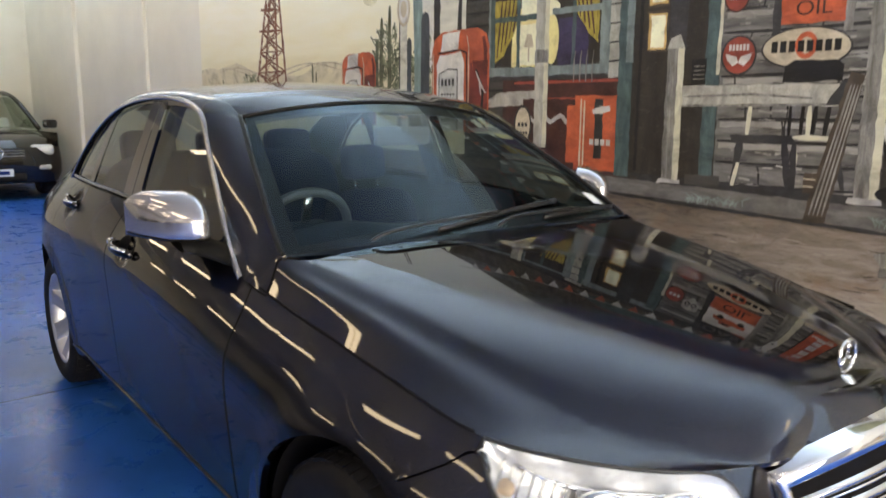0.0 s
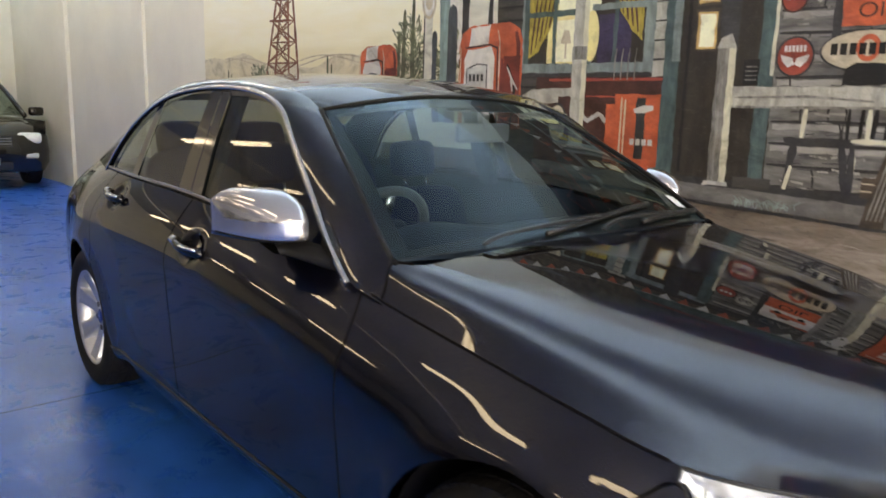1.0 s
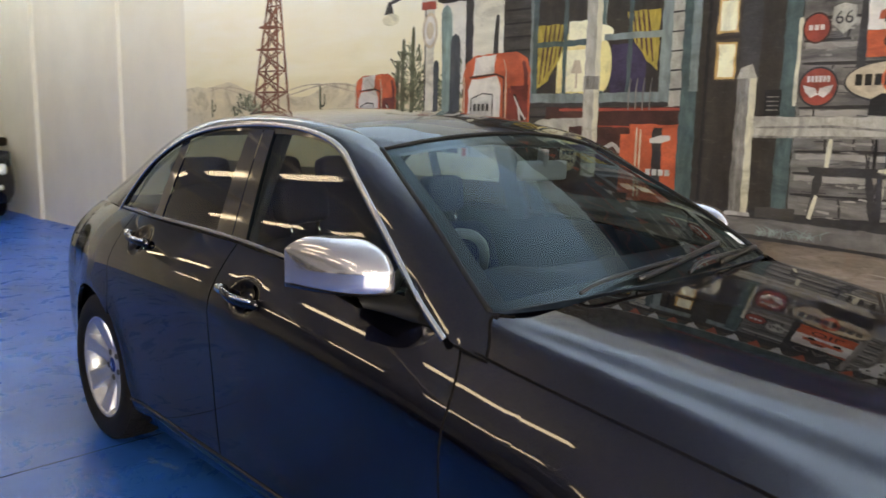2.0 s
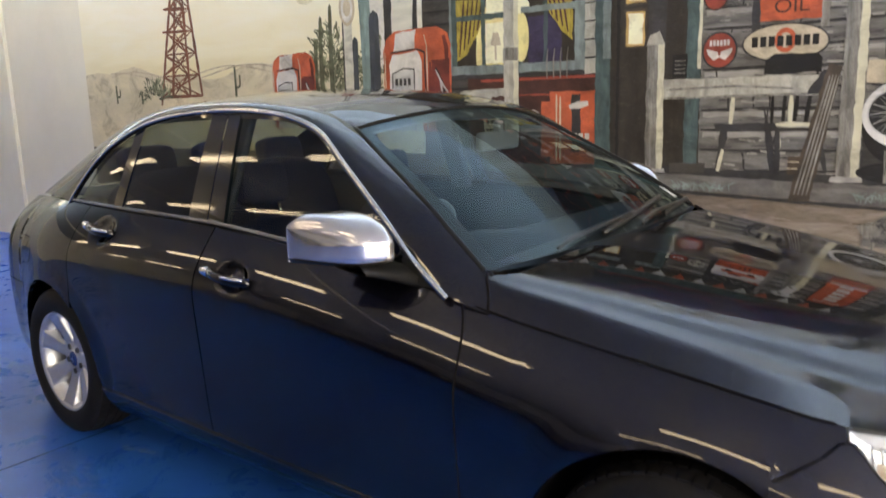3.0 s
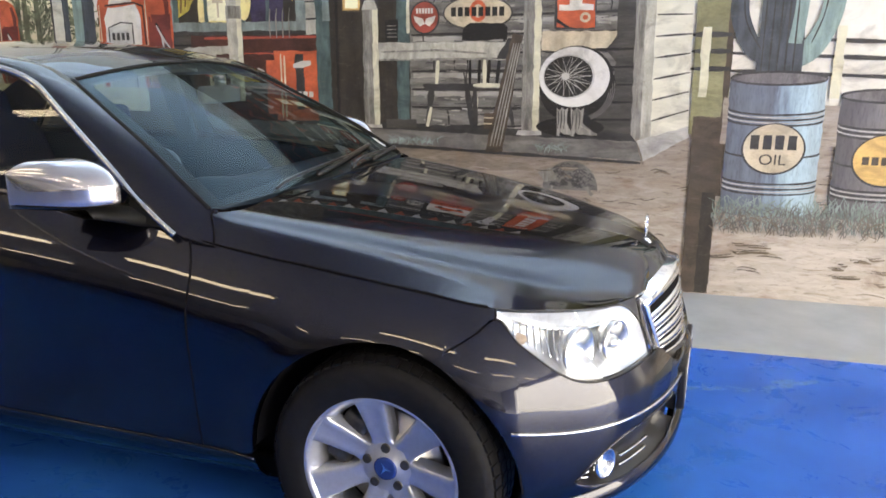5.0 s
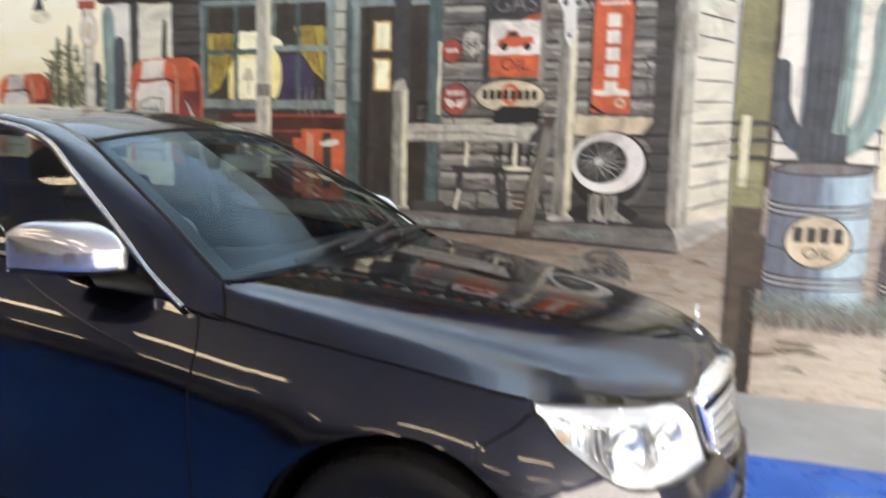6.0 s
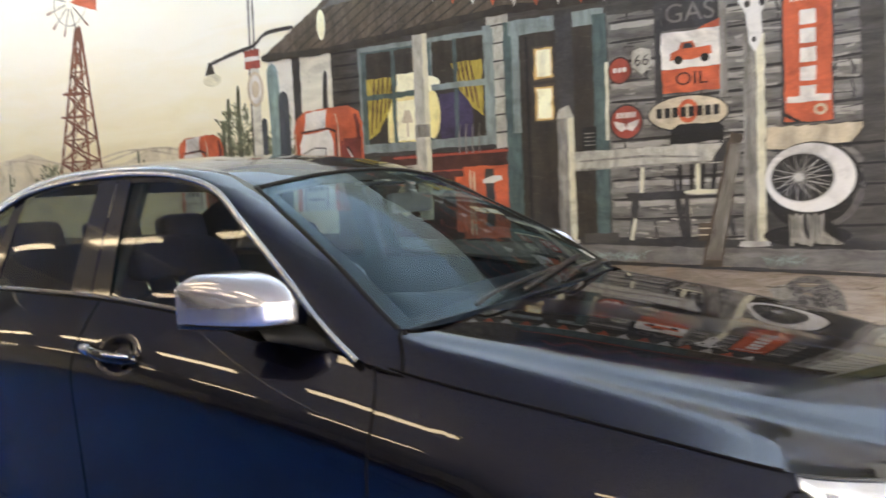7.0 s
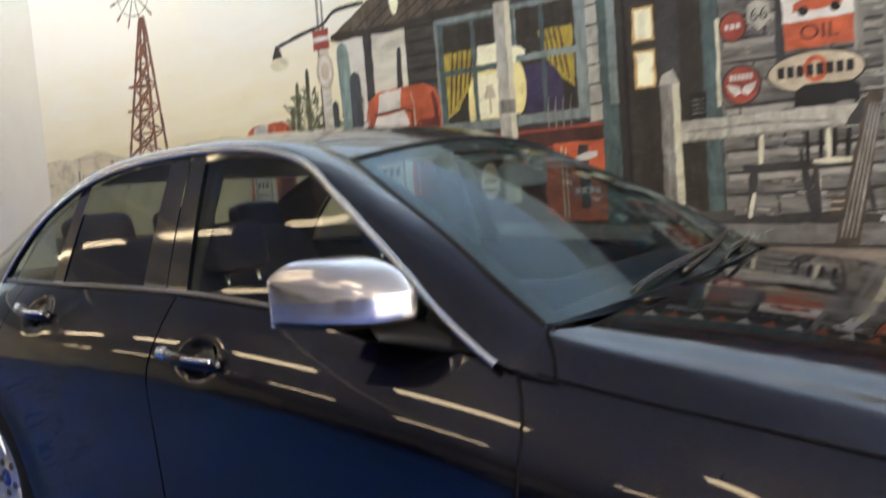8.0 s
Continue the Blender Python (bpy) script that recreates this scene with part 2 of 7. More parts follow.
slab("floor", -16, 7.6, -14, 3.4, -0.2, 0.0, FLOOR_BLUE, label="glossy blue painted concrete floor, scuffed and stained")
slab("floor_joint", -0.003, 0.003, -1.6, 1.2, 0.0, 0.0008, LINER, pose(-1.232, -0.9, 0, 0, 0, 2.2), "thin dark joint in the blue floor")
slab("floor_strip", -2.5, 7.5, -0.93, 0.0, 0.0, 0.003, CONCRETE, WALL, "grey painted strip of floor along the mural wall")
slab("wall_north", -15, 9, 0.0, 0.25, 0.0, CEILING, WALL_WHITE, WALL, "smooth off-white painted wall")
DEEP = -13.0
slab("wall_west", -12.4, -12.1, DEEP, 0.0, 0.0, CEILING, WALL_WHITE, WALL, "plain off-white end wall")
slab("pilaster", -7.35, -7.05, -0.035, 0.0, 0.0, CEILING, WALL_WHITE, WALL, "shallow white painted pier on the wall")
slab("pilaster", -9.95, -9.55, -0.05, 0.0, 0.0, CEILING, WALL_WHITE, WALL, "shallow white painted pier on the wall")
slab("wall_south", -15, 7.8, DEEP - 0.2, DEEP, 0.0, CEILING, WALL_GREY, WALL, "plain grey wall across the hall")
# pale colour stands in for light on the lower part of the wall
slab("wall_south_lit_band", -12.1, 7.5, DEEP, DEEP + 0.02, 0.0, 1.15, WALL_WHITE, WALL, "pale lower band on the grey wall, standing for its lit part in reflections")
slab("ceiling", -15, 7.8, DEEP - 0.2, 0.25, CEILING, CEILING + 0.012, ROOF_SHEET, WALL, "added translucent roof sheets, passing most sky light along the mural wall and little across the hall")
# unseen beams, added to put lines into the roof's even reflection
for k in range(3):
    xk = -10.2 + 3.6 * k
    slab("added_roof_beam", xk - 0.02, xk + 0.02, DEEP, 0.0, CEILING - 0.05, CEILING - 0.004, WALL_WHITE, WALL, "slim white beam, unseen, added under the roof to break up reflections")
# paint rubbed off the floor in small pale patches
scuff_rand = random.Random(31)
for sx, sy, long, wide, turn in ((2.22, 0.765, 0.34, 0.035, 12), (2.34, 0.80, 0.22, 0.020, 8), (2.54, 0.93, 0.12, 0.05, 30), (-2.50, -0.61, 0.44, 0.05, 2), (-0.93, -0.76, 0.16, 0.025, 20)):
    flakes_v, flakes_f = [], []
    for k in range(26):
        c = Vector((scuff_rand.gauss(0, long * 0.27), scuff_rand.gauss(0, wide * 0.33), 0.0006 + 0.00002 * k))
        r = scuff_rand.uniform(0.12, 0.42) * wide
        base = len(flakes_v)
        for i in range(9):
            a = 2 * math.pi * i / 9
            q = r * scuff_rand.uniform(0.5, 1.2)
            flakes_v.append(c + Vector((q * 2.2 * math.cos(a), q * math.sin(a), 0)))
        flakes_f.append(tuple(range(base, base + 9)))
    patch = part("floor_scuff", (flakes_v, flakes_f), SCUFF, smooth=False)
    patch.matrix_world = pose(sx, sy, 0, 0, 0, turn)
    tagged(patch, "pale rubbed patch in the blue floor paint", kind="structure")
# the east wall has a wide open doorway that lets daylight in
DOOR_X, DOOR_Y0, DOOR_Y1, DOOR_TOP = 7.5, -10.4, -1.6, 3.2
slab("wall_east", DOOR_X, DOOR_X + 0.3, DEEP, DOOR_Y0, 0.0, CEILING, WALL_GREY, WALL, "grey end wall beside the open doorway")
slab("wall_east", DOOR_X, DOOR_X + 0.3, DOOR_Y1, 0.0, 0.0, CEILING, WALL_GREY, WALL, "grey end wall beside the open doorway")
slab("wall_east", DOOR_X, DOOR_X + 0.3, DOOR_Y0, DOOR_Y1, DOOR_TOP, CEILING, WALL_GREY, WALL, "grey end wall over the open doorway")
# unseen slabs added outside to cut down the sky light through the doorway
slab("sky_screen_ground", DOOR_X + 0.3, DOOR_X + 12, -20, 8, -0.22, -0.004, CONCRETE, WALL, "plain concrete-grey slab, unseen, added outside the doorway to hide the sky below")
slab("sky_screen_wall", DOOR_X + 7.0, DOOR_X + 7.3, -20, 8, -0.004, 6.5, WALL_GREY, WALL, "plain grey screen, unseen, added outside the doorway to dim the sky beyond")
day = new("doorway_daylight", bpy.data.lights.new("doorway_daylight", "AREA"))
day.data.shape, day.data.size, day.data.size_y = "RECTANGLE", DOOR_Y1 - DOOR_Y0, DOOR_TOP
day.data.energy, day.data.color = DAY_POWER, (0.86, 0.93, 1.0)
day.matrix_world = WALL @ look((DOOR_X + 0.15, (DOOR_Y0 + DOOR_Y1) / 2, DOOR_TOP / 2), (0, (DOOR_Y0 + DOOR_Y1) / 2, DOOR_TOP / 2))


def ceiling_light(x, y, turn=0.0, length=1.2):
    ob = thing("ceiling_light", "twin-tube fluorescent ceiling light with a white metal body", "ceiling light", WALL @ pose(x, y, CEILING, 0, 0, turn), "fluorescent ceiling lights")
    part("housing", box_bm(length + 0.06, 0.06, 0.06, (0, 0, -0.33), 0.01), WALL_WHITE, ob)
    for dx in (-0.45, 0.45):
        part("hanger", tube([(dx * length, 0, 0), (dx * length, 0, -0.31)], 0.006, 6), TRIM, ob)
    for dy in (-0.032, 0.032):
        part("tube", tube([(-length / 2, dy, -0.389), (length / 2, dy, -0.389)], 0.025, 10), TUBE, ob, "glowing white fluorescent tube")
    return ob


first = ceiling_light(-11.0, -6.6)
for k in range(1, 9):
    copy_thing(first, WALL @ pose(-11.0 + 2.15 * k, -6.6, CEILING))
for k in range(7):
    copy_thing(first, WALL @ pose(-9.9 + 2.15 * k, -4.9, CEILING))
# the first five are added near the wall to brighten the mural's left end
for gx, gy in ((-10.4, -1.05), (-8.8, -1.05), (-7.2, -1.05), (-5.6, -1.05), (-4.0, -1.05), (-4.6, -2.45), (-3.1, -2.45), (-1.4, -3.65), (4.5, -1.05)):
    copy_thing(first, WALL @ pose(gx, gy, CEILING))

# ---- the wall painting: everything here is flat paint on the wall ----
mural = thing("mural", "large wall painting of an old desert petrol station", "mural", WALL)
mural_rand = random.Random(7)


def brush(name, color, vary=0.25, scale=5.0, stretch=(1, 1, 1), rough=0.55, other=None):
    """Wall paint with soft patches and finer brush marks."""
    m, nt, b = mat_new(name)
    big = noise_of(nt, coords(nt, stretch), scale, 3, 0.55, 0.6)
    fine = noise_of(nt, coords(nt, (stretch[0] * 1.5, 1, stretch[2] * 4)), scale * 7, 5, 0.7, 0.3)
    lo = tuple(c * (1 - vary) for c in color)
    hi = other or tuple(min(0.95, c * (1 + vary)) for c in color)
    a = ramp(nt, big, [(0.30, lo), (0.72, hi)])
    mix = nt.nodes.new("ShaderNodeMix")
    mix.data_type, mix.blend_type = "RGBA", "MULTIPLY"
    mix.inputs[0].default_value = min(1.0, vary * 2.2)
    nt.links.new(a, mix.inputs[6])
    nt.links.new(ramp(nt, fine, [(0.25, (0.55, 0.55, 0.55)), (0.6, (1, 1, 1))]), mix.inputs[7])
    # broad smudges that run on from one shape to the next, and dry-brush streaks
    smudge = noise_of(nt, coords(nt, (1, 1, 1.4)), 3.4, 6, 0.66, 1.2)
    streak = noise_of(nt, coords(nt, (2.2, 1, 13)), 6.0, 4, 0.75, 0.6)
    deep = nt.nodes.new("ShaderNodeMix")
    deep.data_type, deep.blend_type = "RGBA", "MULTIPLY"
    deep.inputs[0].default_value = 0.9
    nt.links.new(mix.outputs[2], deep.inputs[6])
    nt.links.new(ramp(nt, smudge, [(0.30, (0.52, 0.50, 0.49)), (0.50, (0.98, 0.97, 0.96)), (0.74, (1.0, 1.0, 1.0))]), deep.inputs[7])
    dry = nt.nodes.new("ShaderNodeMix")
    dry.data_type = "RGBA"
    dry.inputs[7].default_value = (0.36, 0.33, 0.29, 1)
    nt.links.new(deep.outputs[2], dry.inputs[6])
    nt.links.new(ramp(nt, streak, [(0.58, (0, 0, 0)), (0.82, (0.20, 0.20, 0.20))]), dry.inputs[0])
    nt.links.new(dry.outputs[2], b.inputs["Base Color"])
    b.inputs["Roughness"].default_value = rough
    return m


def sky_paint():
    """Cream sky, paler and cooler towards the top, with drawn-out cloud bands."""
    m, nt, b = mat_new("painted_sky")
    tc = nt.nodes.new("ShaderNodeTexCoord")
    sep = nt.nodes.new("ShaderNodeSeparateXYZ")
    nt.links.new(tc.outputs["Object"], sep.inputs[0])
    h = nt.nodes.new("ShaderNodeMapRange")
    h.inputs[1].default_value, h.inputs[2].default_value = 1.2, 3.2
    nt.links.new(sep.outputs[2], h.inputs[0])
    cloud = noise_of(nt, coords(nt, (0.5, 1, 2.6)), 2.2, 5, 0.6, 0.5)
    mixer = nt.nodes.new("ShaderNodeMath")
    mixer.operation = "MULTIPLY_ADD"
    mixer.inputs[1].default_value = 0.55
    nt.links.new(cloud, mixer.inputs[0])
    nt.links.new(h.outputs[0], mixer.inputs[2])
    col = ramp(nt, mixer.outputs[0], [(0.20, (0.58, 0.47, 0.26)), (0.40, (0.76, 0.66, 0.40)), (0.60, (0.86, 0.78, 0.55)), (0.95, (0.90, 0.87, 0.76))])
    nt.links.new(col, b.inputs["Base Color"])
    b.inputs["Roughness"].default_value = 0.55
    return m


def dirt_paint():
    """Trodden earth in long brush strokes: dark by the porch, pale towards the drums."""
    m, nt, b = mat_new("painted_dirt")
    tc = nt.nodes.new("ShaderNodeTexCoord")
    sep = nt.nodes.new("ShaderNodeSeparateXYZ")
    nt.links.new(tc.outputs["Object"], sep.inputs[0])
    along = nt.nodes.new("ShaderNodeMapRange")
    along.inputs[1].default_value, along.inputs[2].default_value = -1.0, 2.6
    along.inputs[3].default_value, along.inputs[4].default_value = 0.0, 0.34
    nt.links.new(sep.outputs[0], along.inputs[0])
    down = nt.nodes.new("ShaderNodeMapRange")
    down.inputs[1].default_value, down.inputs[2].default_value = 0.85, 0.25
    down.inputs[3].default_value, down.inputs[4].default_value = 0.0, 0.16
    nt.links.new(sep.outputs[2], down.inputs[0])
    a = noise_of(nt, coords(nt, (1.3, 1, 7.0)), 2.6, 8, 0.74, 1.0)
    c = noise_of(nt, coords(nt, (3.0, 1, 16.0)), 4.5, 6, 0.75, 0.6)
    d = noise_of(nt, coords(nt, (1.0, 1, 2.5)), 2.2, 5, 0.65, 0.8)
    tone = nt.nodes.new("ShaderNodeMath")
    tone.operation = "MULTIPLY_ADD"
    tone.inputs[1].default_value = 0.62
    nt.links.new(a, tone.inputs[0])
    nt.links.new(along.outputs[0], tone.inputs[2])
    both = nt.nodes.new("ShaderNodeMath")
    nt.links.new(tone.outputs[0], both.inputs[0])
    nt.links.new(down.outputs[0], both.inputs[1])
    base = ramp(nt, both.outputs[0], [(0.20, (0.045, 0.036, 0.030)), (0.34, (0.105, 0.082, 0.065)), (0.50, (0.21, 0.165, 0.130)), (0.66, (0.34, 0.285, 0.24)), (0.85, (0.52, 0.46, 0.41))])
    warm = nt.nodes.new("ShaderNodeMix")
    warm.data_type = "RGBA"
    warm.inputs[7].default_value = (0.21, 0.105, 0.055, 1)
    nt.links.new(base, warm.inputs[6])
    nt.links.new(ramp(nt, d, [(0.52, (0, 0, 0)), (0.72, (0.55, 0.55, 0.55))]), warm.inputs[0])
    mix = nt.nodes.new("ShaderNodeMix")
    mix.data_type, mix.blend_type = "RGBA", "MULTIPLY"
    mix.inputs[0].default_value = 0.85
    nt.links.new(warm.outputs[2], mix.inputs[6])
    nt.links.new(ramp(nt, c, [(0.32, (0.40, 0.38, 0.36)), (0.46, (1, 1, 1)), (0.62, (1, 1, 1)), (0.72, (1.0, 0.98, 0.96))]), mix.inputs[7])
    nt.links.new(mix.outputs[2], b.inputs["Base Color"])
    b.inputs["Roughness"].default_value = 0.6
    return m


P_SKY, P_DIRT = sky_paint(), dirt_paint()
P_SAND = brush("painted_sand", (0.70, 0.61, 0.42), 0.12, 2.0, (1, 1, 3))
P_BOARD = brush("painted_grey_boards", (0.135, 0.128, 0.118), 0.40, 3.0, (1, 1, 6), other=(0.27, 0.255, 0.235))
P_BOARD_DARK = brush("painted_shaded_boards", (0.062, 0.057, 0.052), 0.45, 3.0, (1, 1, 6))
P_BOARD_LIGHT = brush("painted_sunlit_boards", (0.36, 0.34, 0.30), 0.25, 4.0, (1, 1, 5))
P_BOARD_WHITE = brush("painted_cream_boards", (0.68, 0.65, 0.54), 0.12, 3.0, (1, 1, 5))
P_GAP = brush("painted_board_gaps", (0.028, 0.026, 0.026), 0.4, 9)
P_WHITE = brush("painted_white_wood", (0.47, 0.445, 0.38), 0.32, 5.0, (3, 1, 1))
P_POST = brush("painted_grey_post", (0.22, 0.205, 0.185), 0.45, 6.0, (5, 1, 0.7), other=(0.42, 0.40, 0.35))
P_CREAM = brush("painted_cream_edge", (0.66, 0.62, 0.46), 0.12, 6)
P_TEAL = brush("painted_teal_trim", (0.072, 0.120, 0.118), 0.35, 5.0, (4, 1, 1))
P_TEAL_PALE = brush("painted_pale_teal", (0.22, 0.275, 0.265), 0.30, 5.0, (4, 1, 1))
P_DOOR = brush("painted_dark_door", (0.040, 0.032, 0.025), 0.35, 4, (3, 1, 0.6))
P_BLACK = brush("painted_black", (0.012, 0.011, 0.012), 0.3, 8)
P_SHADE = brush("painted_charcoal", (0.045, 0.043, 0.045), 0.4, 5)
P_RED = brush("painted_orange_red", (0.60, 0.115, 0.050), 0.28, 5)
P_RED_DARK = brush("painted_dark_red", (0.20, 0.035, 0.025), 0.35, 6)
P_MAROON = brush("painted_maroon", (0.075, 0.026, 0.020), 0.4, 5)
P_SIGN_RED = brush("painted_sign_red", (0.40, 0.070, 0.045), 0.3, 6)
P_TAN = brush("painted_tan_oval", (0.60, 0.50, 0.36), 0.22, 6)
P_YELLOW = brush("painted_yellow_curtain", (0.46, 0.34, 0.065), 0.35, 9, (6, 1, 1))
P_GLOW = brush("painted_lit_pane", (0.93, 0.74, 0.34), 0.15, 4)
P_GLOW_PALE = brush("painted_bright_pane", (0.95, 0.87, 0.62), 0.10, 4)
P_PURPLE = brush("painted_violet_pane", (0.050, 0.036, 0.085), 0.45, 4)
P_PUMP_WHITE = brush("painted_pump_white", (0.72, 0.68, 0.62), 0.15, 7)
P_FACE = brush("painted_pump_face", (0.55, 0.54, 0.50), 0.15, 9)
P_TOWER = brush("painted_rust_tower", (0.22, 0.075, 0.042), 0.4, 8)
P_LEAF = brush("painted_sage", (0.115, 0.125, 0.070), 0.5, 14)
P_LEAF_PALE = brush("painted_pale_sage", (0.26, 0.28, 0.17), 0.4, 14)
P_CACTUS = brush("painted_dark_cactus", (0.060, 0.072, 0.085), 0.35, 5, (5, 1, 1))
P_CACTUS_PALE = brush("painted_teal_cactus", (0.22, 0.32, 0.30), 0.30, 5, (5, 1, 1))
P_ROOF = brush("painted_roof", (0.115, 0.088, 0.062), 0.45, 5, (4, 1, 1))
P_TYRE_WHITE = brush("painted_whitewall", (0.68, 0.655, 0.62), 0.10, 6)
P_STONE = brush("painted_kerb_stone", (0.165, 0.155, 0.145), 0.35, 5, (1, 1, 4))
P_STONE_PALE = brush("painted_pale_stone", (0.48, 0.46, 0.43), 0.20, 6)
P_DRUM_GREY = brush("painted_grey_drum", (0.165, 0.150, 0.155), 0.4, 4, (3, 1, 0.7))
P_ORANGE = brush("painted_orange_oval", (0.72, 0.45, 0.16), 0.2, 5)
P_OLIVE = brush("painted_olive_strip", (0.25, 0.235, 0.125), 0.30, 3)
P_BROWN = brush("painted_brown_strip", (0.080, 0.058, 0.042), 0.40, 4, (1, 1, 3))
P_PALE_SKY = brush("painted_pale_sky", (0.70, 0.67, 0.60), 0.07, 1.5)
P_MUD = brush("painted_mud", (0.095, 0.074, 0.060), 0.35, 6)
P_DUST = brush("painted_dust", (0.20, 0.155, 0.12), 0.25, 6)
P_DUST_PALE = brush("painted_pale_dust", (0.34, 0.285, 0.235), 0.22, 6)
P_GRASS = brush("painted_teal_grass", (0.24, 0.31, 0.28), 0.35, 12)

LAYER = [0]


def painted(name):
    """One painted thing of the mural, which holds its shapes."""
    ob = new(name)
    ob.parent = mural
    return ob


edge_rand = random.Random(23)


def uneven(pts):
    """The outline as a hand would paint it: slightly wavering edges."""
    out = []
    for a, b in zip(pts, pts[1:] + pts[:1]):
        d = math.hypot(b[0] - a[0], b[1] - a[1])
        n = min(max(1, int(d / 0.035)), 40)
        wob = min(0.0042, d * 0.035)
        for k in range(n):
            t = k / n
            w = edge_rand.uniform(-wob, wob) if n > 1 else 0.0
            out.append((a[0] + (b[0] - a[0]) * t - (b[1] - a[1]) / max(d, 1e-6) * w, a[1] + (b[1] - a[1]) * t + (b[0] - a[0]) / max(d, 1e-6) * w))
    return out


def flat(name, pts, material, owner=None):
    """A painted shape from its outline (along the wall, height); later shapes lie over earlier ones."""
    LAYER[0] += 1
    y = -0.003 - LAYER[0] * 0.00003
    pts = uneven(pts)
    area = sum(a[0] * b[1] - b[0] * a[1] for a, b in zip(pts, pts[1:] + pts[:1]))
    if area < 0:
        pts = pts[::-1]
    return part(name, ([(u, y, z) for u, z in pts], [tuple(range(len(pts)))]), material, owner or mural, smooth=False)


def rect(name, u0, z0, u1, z1, material, owner=None, lean=0.0):
    """lean: how far the top is shifted along the wall."""
    return flat(name, [(u0, z0), (u1, z0), (u1 + lean, z1), (u0 + lean, z1)], material, owner)


def oval(name, u, z, ru, rz, material, owner=None, n=40, turn=0.0):
    c, s = math.cos(turn), math.sin(turn)
    pts = []
    for k in range(n):
        a = 2 * math.pi * k / n
        p, q = ru * math.cos(a), rz * math.sin(a)
        pts.append((u + p * c - q * s, z + p * s + q * c))
    return flat(name, pts, material, owner)


def stroke_shape(lines, width, y):
    verts, faces = [], []
    for k, line in enumerate(lines):
        pts = [Vector((line[0][0], 0, line[0][1]))]
        for p in line[1:]:
            q, r = pts[-1].copy(), Vector((p[0], 0, p[1]))
            n = min(max(1, int((r - q).length / 0.05)), 30)
            pts += [q.lerp(r, i / n) for i in range(1, n + 1)]
        base = len(verts)
        m = len(pts)
        for i, p in enumerate(pts):
            d = (pts[min(i + 1, m - 1)] - pts[max(i - 1, 0)]).normalized()
            end = 0.62 if i in (0, m - 1) else 1.0
            n = Vector((-d.z, 0, d.x)) * width / 2 * end * edge_rand.uniform(0.72, 1.22)
            lift = Vector((0, y - 0.0000035 * (k % 8), 0))
            verts += [p + n + lift, p - n + lift]
        for i in range(m - 1):
            faces.append((base + 2 * i, base + 2 * i + 1, base + 2 * i + 3, base + 2 * i + 2))
    return verts, faces


def strokes(name, lines, width, material, owner=None, many=False):
    """Brush strokes of one width; many: too small to pick apart, joined."""
    LAYER[0] += 1
    y = -0.003 - LAYER[0] * 0.00003
    if many:
        return tagged(part(name, stroke_shape(lines, width, y), material, owner or mural, smooth=False), kind="stuff")
    for k, line in enumerate(lines):
        part(name, stroke_shape([line], width, y - 0.0000035 * (k % 8)), material, owner or mural, smooth=False)


def limb(name, line, w0, w1, material, owner=None, n=24):
    """A thick rounded stroke, for cactus arms."""
    pts = smooth_uz(line, n)
    left, right = [], []
    for i, p in enumerate(pts):
        a, b = pts[max(i - 1, 0)], pts[min(i + 1, n - 1)]
        d = Vector((b[0] - a[0], b[1] - a[1])).normalized()
        t = i / (n - 1)
        w = (w0 + (w1 - w0) * t) / 2 * math.sqrt(max(0.0, 1 - max(0, (t - 0.86) / 0.14) ** 2))
        left.append((p[0] - d.y * w, p[1] + d.x * w))
        right.append((p[0] + d.y * w, p[1] - d.x * w))
    return flat(name, left + right[::-1], material, owner)


def smooth_uz(line, n):
    out = []
    m = len(line) - 1
    for k in range(n):
        t = m * k / (n - 1)
        i = min(int(t), m - 1)
        f = t - i
        p0, p1, p2, p3 = line[max(i - 1, 0)], line[i], line[i + 1], line[min(i + 2, m)]
        out.append(tuple(0.5 * (2 * b + (c - a) * f + (2 * a - 5 * b + 4 * c - d) * f * f + (3 * b - a - 3 * c + d) * f**3) for a, b, c, d in zip(p0, p1, p2, p3)))
    return out


def lettering(name, words, u, z, size, material, owner=None, squeeze=1.0):
    LAYER[0] += 1
    cu = bpy.data.curves.new(name, "FONT")
    cu.body, cu.size, cu.align_x, cu.align_y = words, size, "CENTER", "CENTER"
    tmp = bpy.data.objects.new(name, cu)
    me = bpy.data.meshes.new_from_object(tmp)
    bpy.data.objects.remove(tmp)
    me.transform(Matrix.Translation((u, -0.003 - LAYER[0] * 0.00003, z)) @ Matrix.Rotation(math.pi / 2, 4, "X") @ Matrix.Diagonal((squeeze, 1, 1, 1)))
    return part(name, me, material, owner or mural, smooth=False)


def blocks(name, n, u0, u1, z0, z1, material, owner=None, rise=0.0):
    """A row of plain blocks where a trade name stands."""
    step = (u1 - u0) / n
    for k in range(n):
        t = (k + 0.5) / n
        dz = rise * (1 - (2 * t - 1) ** 2)
        rect(name, u0 + step * (k + 0.12), z0 + dz, u0 + step * (k + 0.84), z1 + dz, material, owner)


def tufts(name, u0, u1, z, tall, count, material, owner=None, spread_z=0.03):
    lines = []
    for _ in range(count):
        u = mural_rand.uniform(u0, u1)
        b = z + mural_rand.uniform(-spread_z, spread_z)
        h = tall * mural_rand.uniform(0.4, 1.0)
        lines.append([(u, b), (u + mural_rand.uniform(-0.02, 0.02), b + h * 0.6), (u + mural_rand.uniform(-0.04, 0.04), b + h)])
    return strokes(name, lines, 0.0055, material, owner, True)


TOP = CEILING - 0.02
rect("sky", -5.62, 0.9, 6.0, TOP, P_SKY)
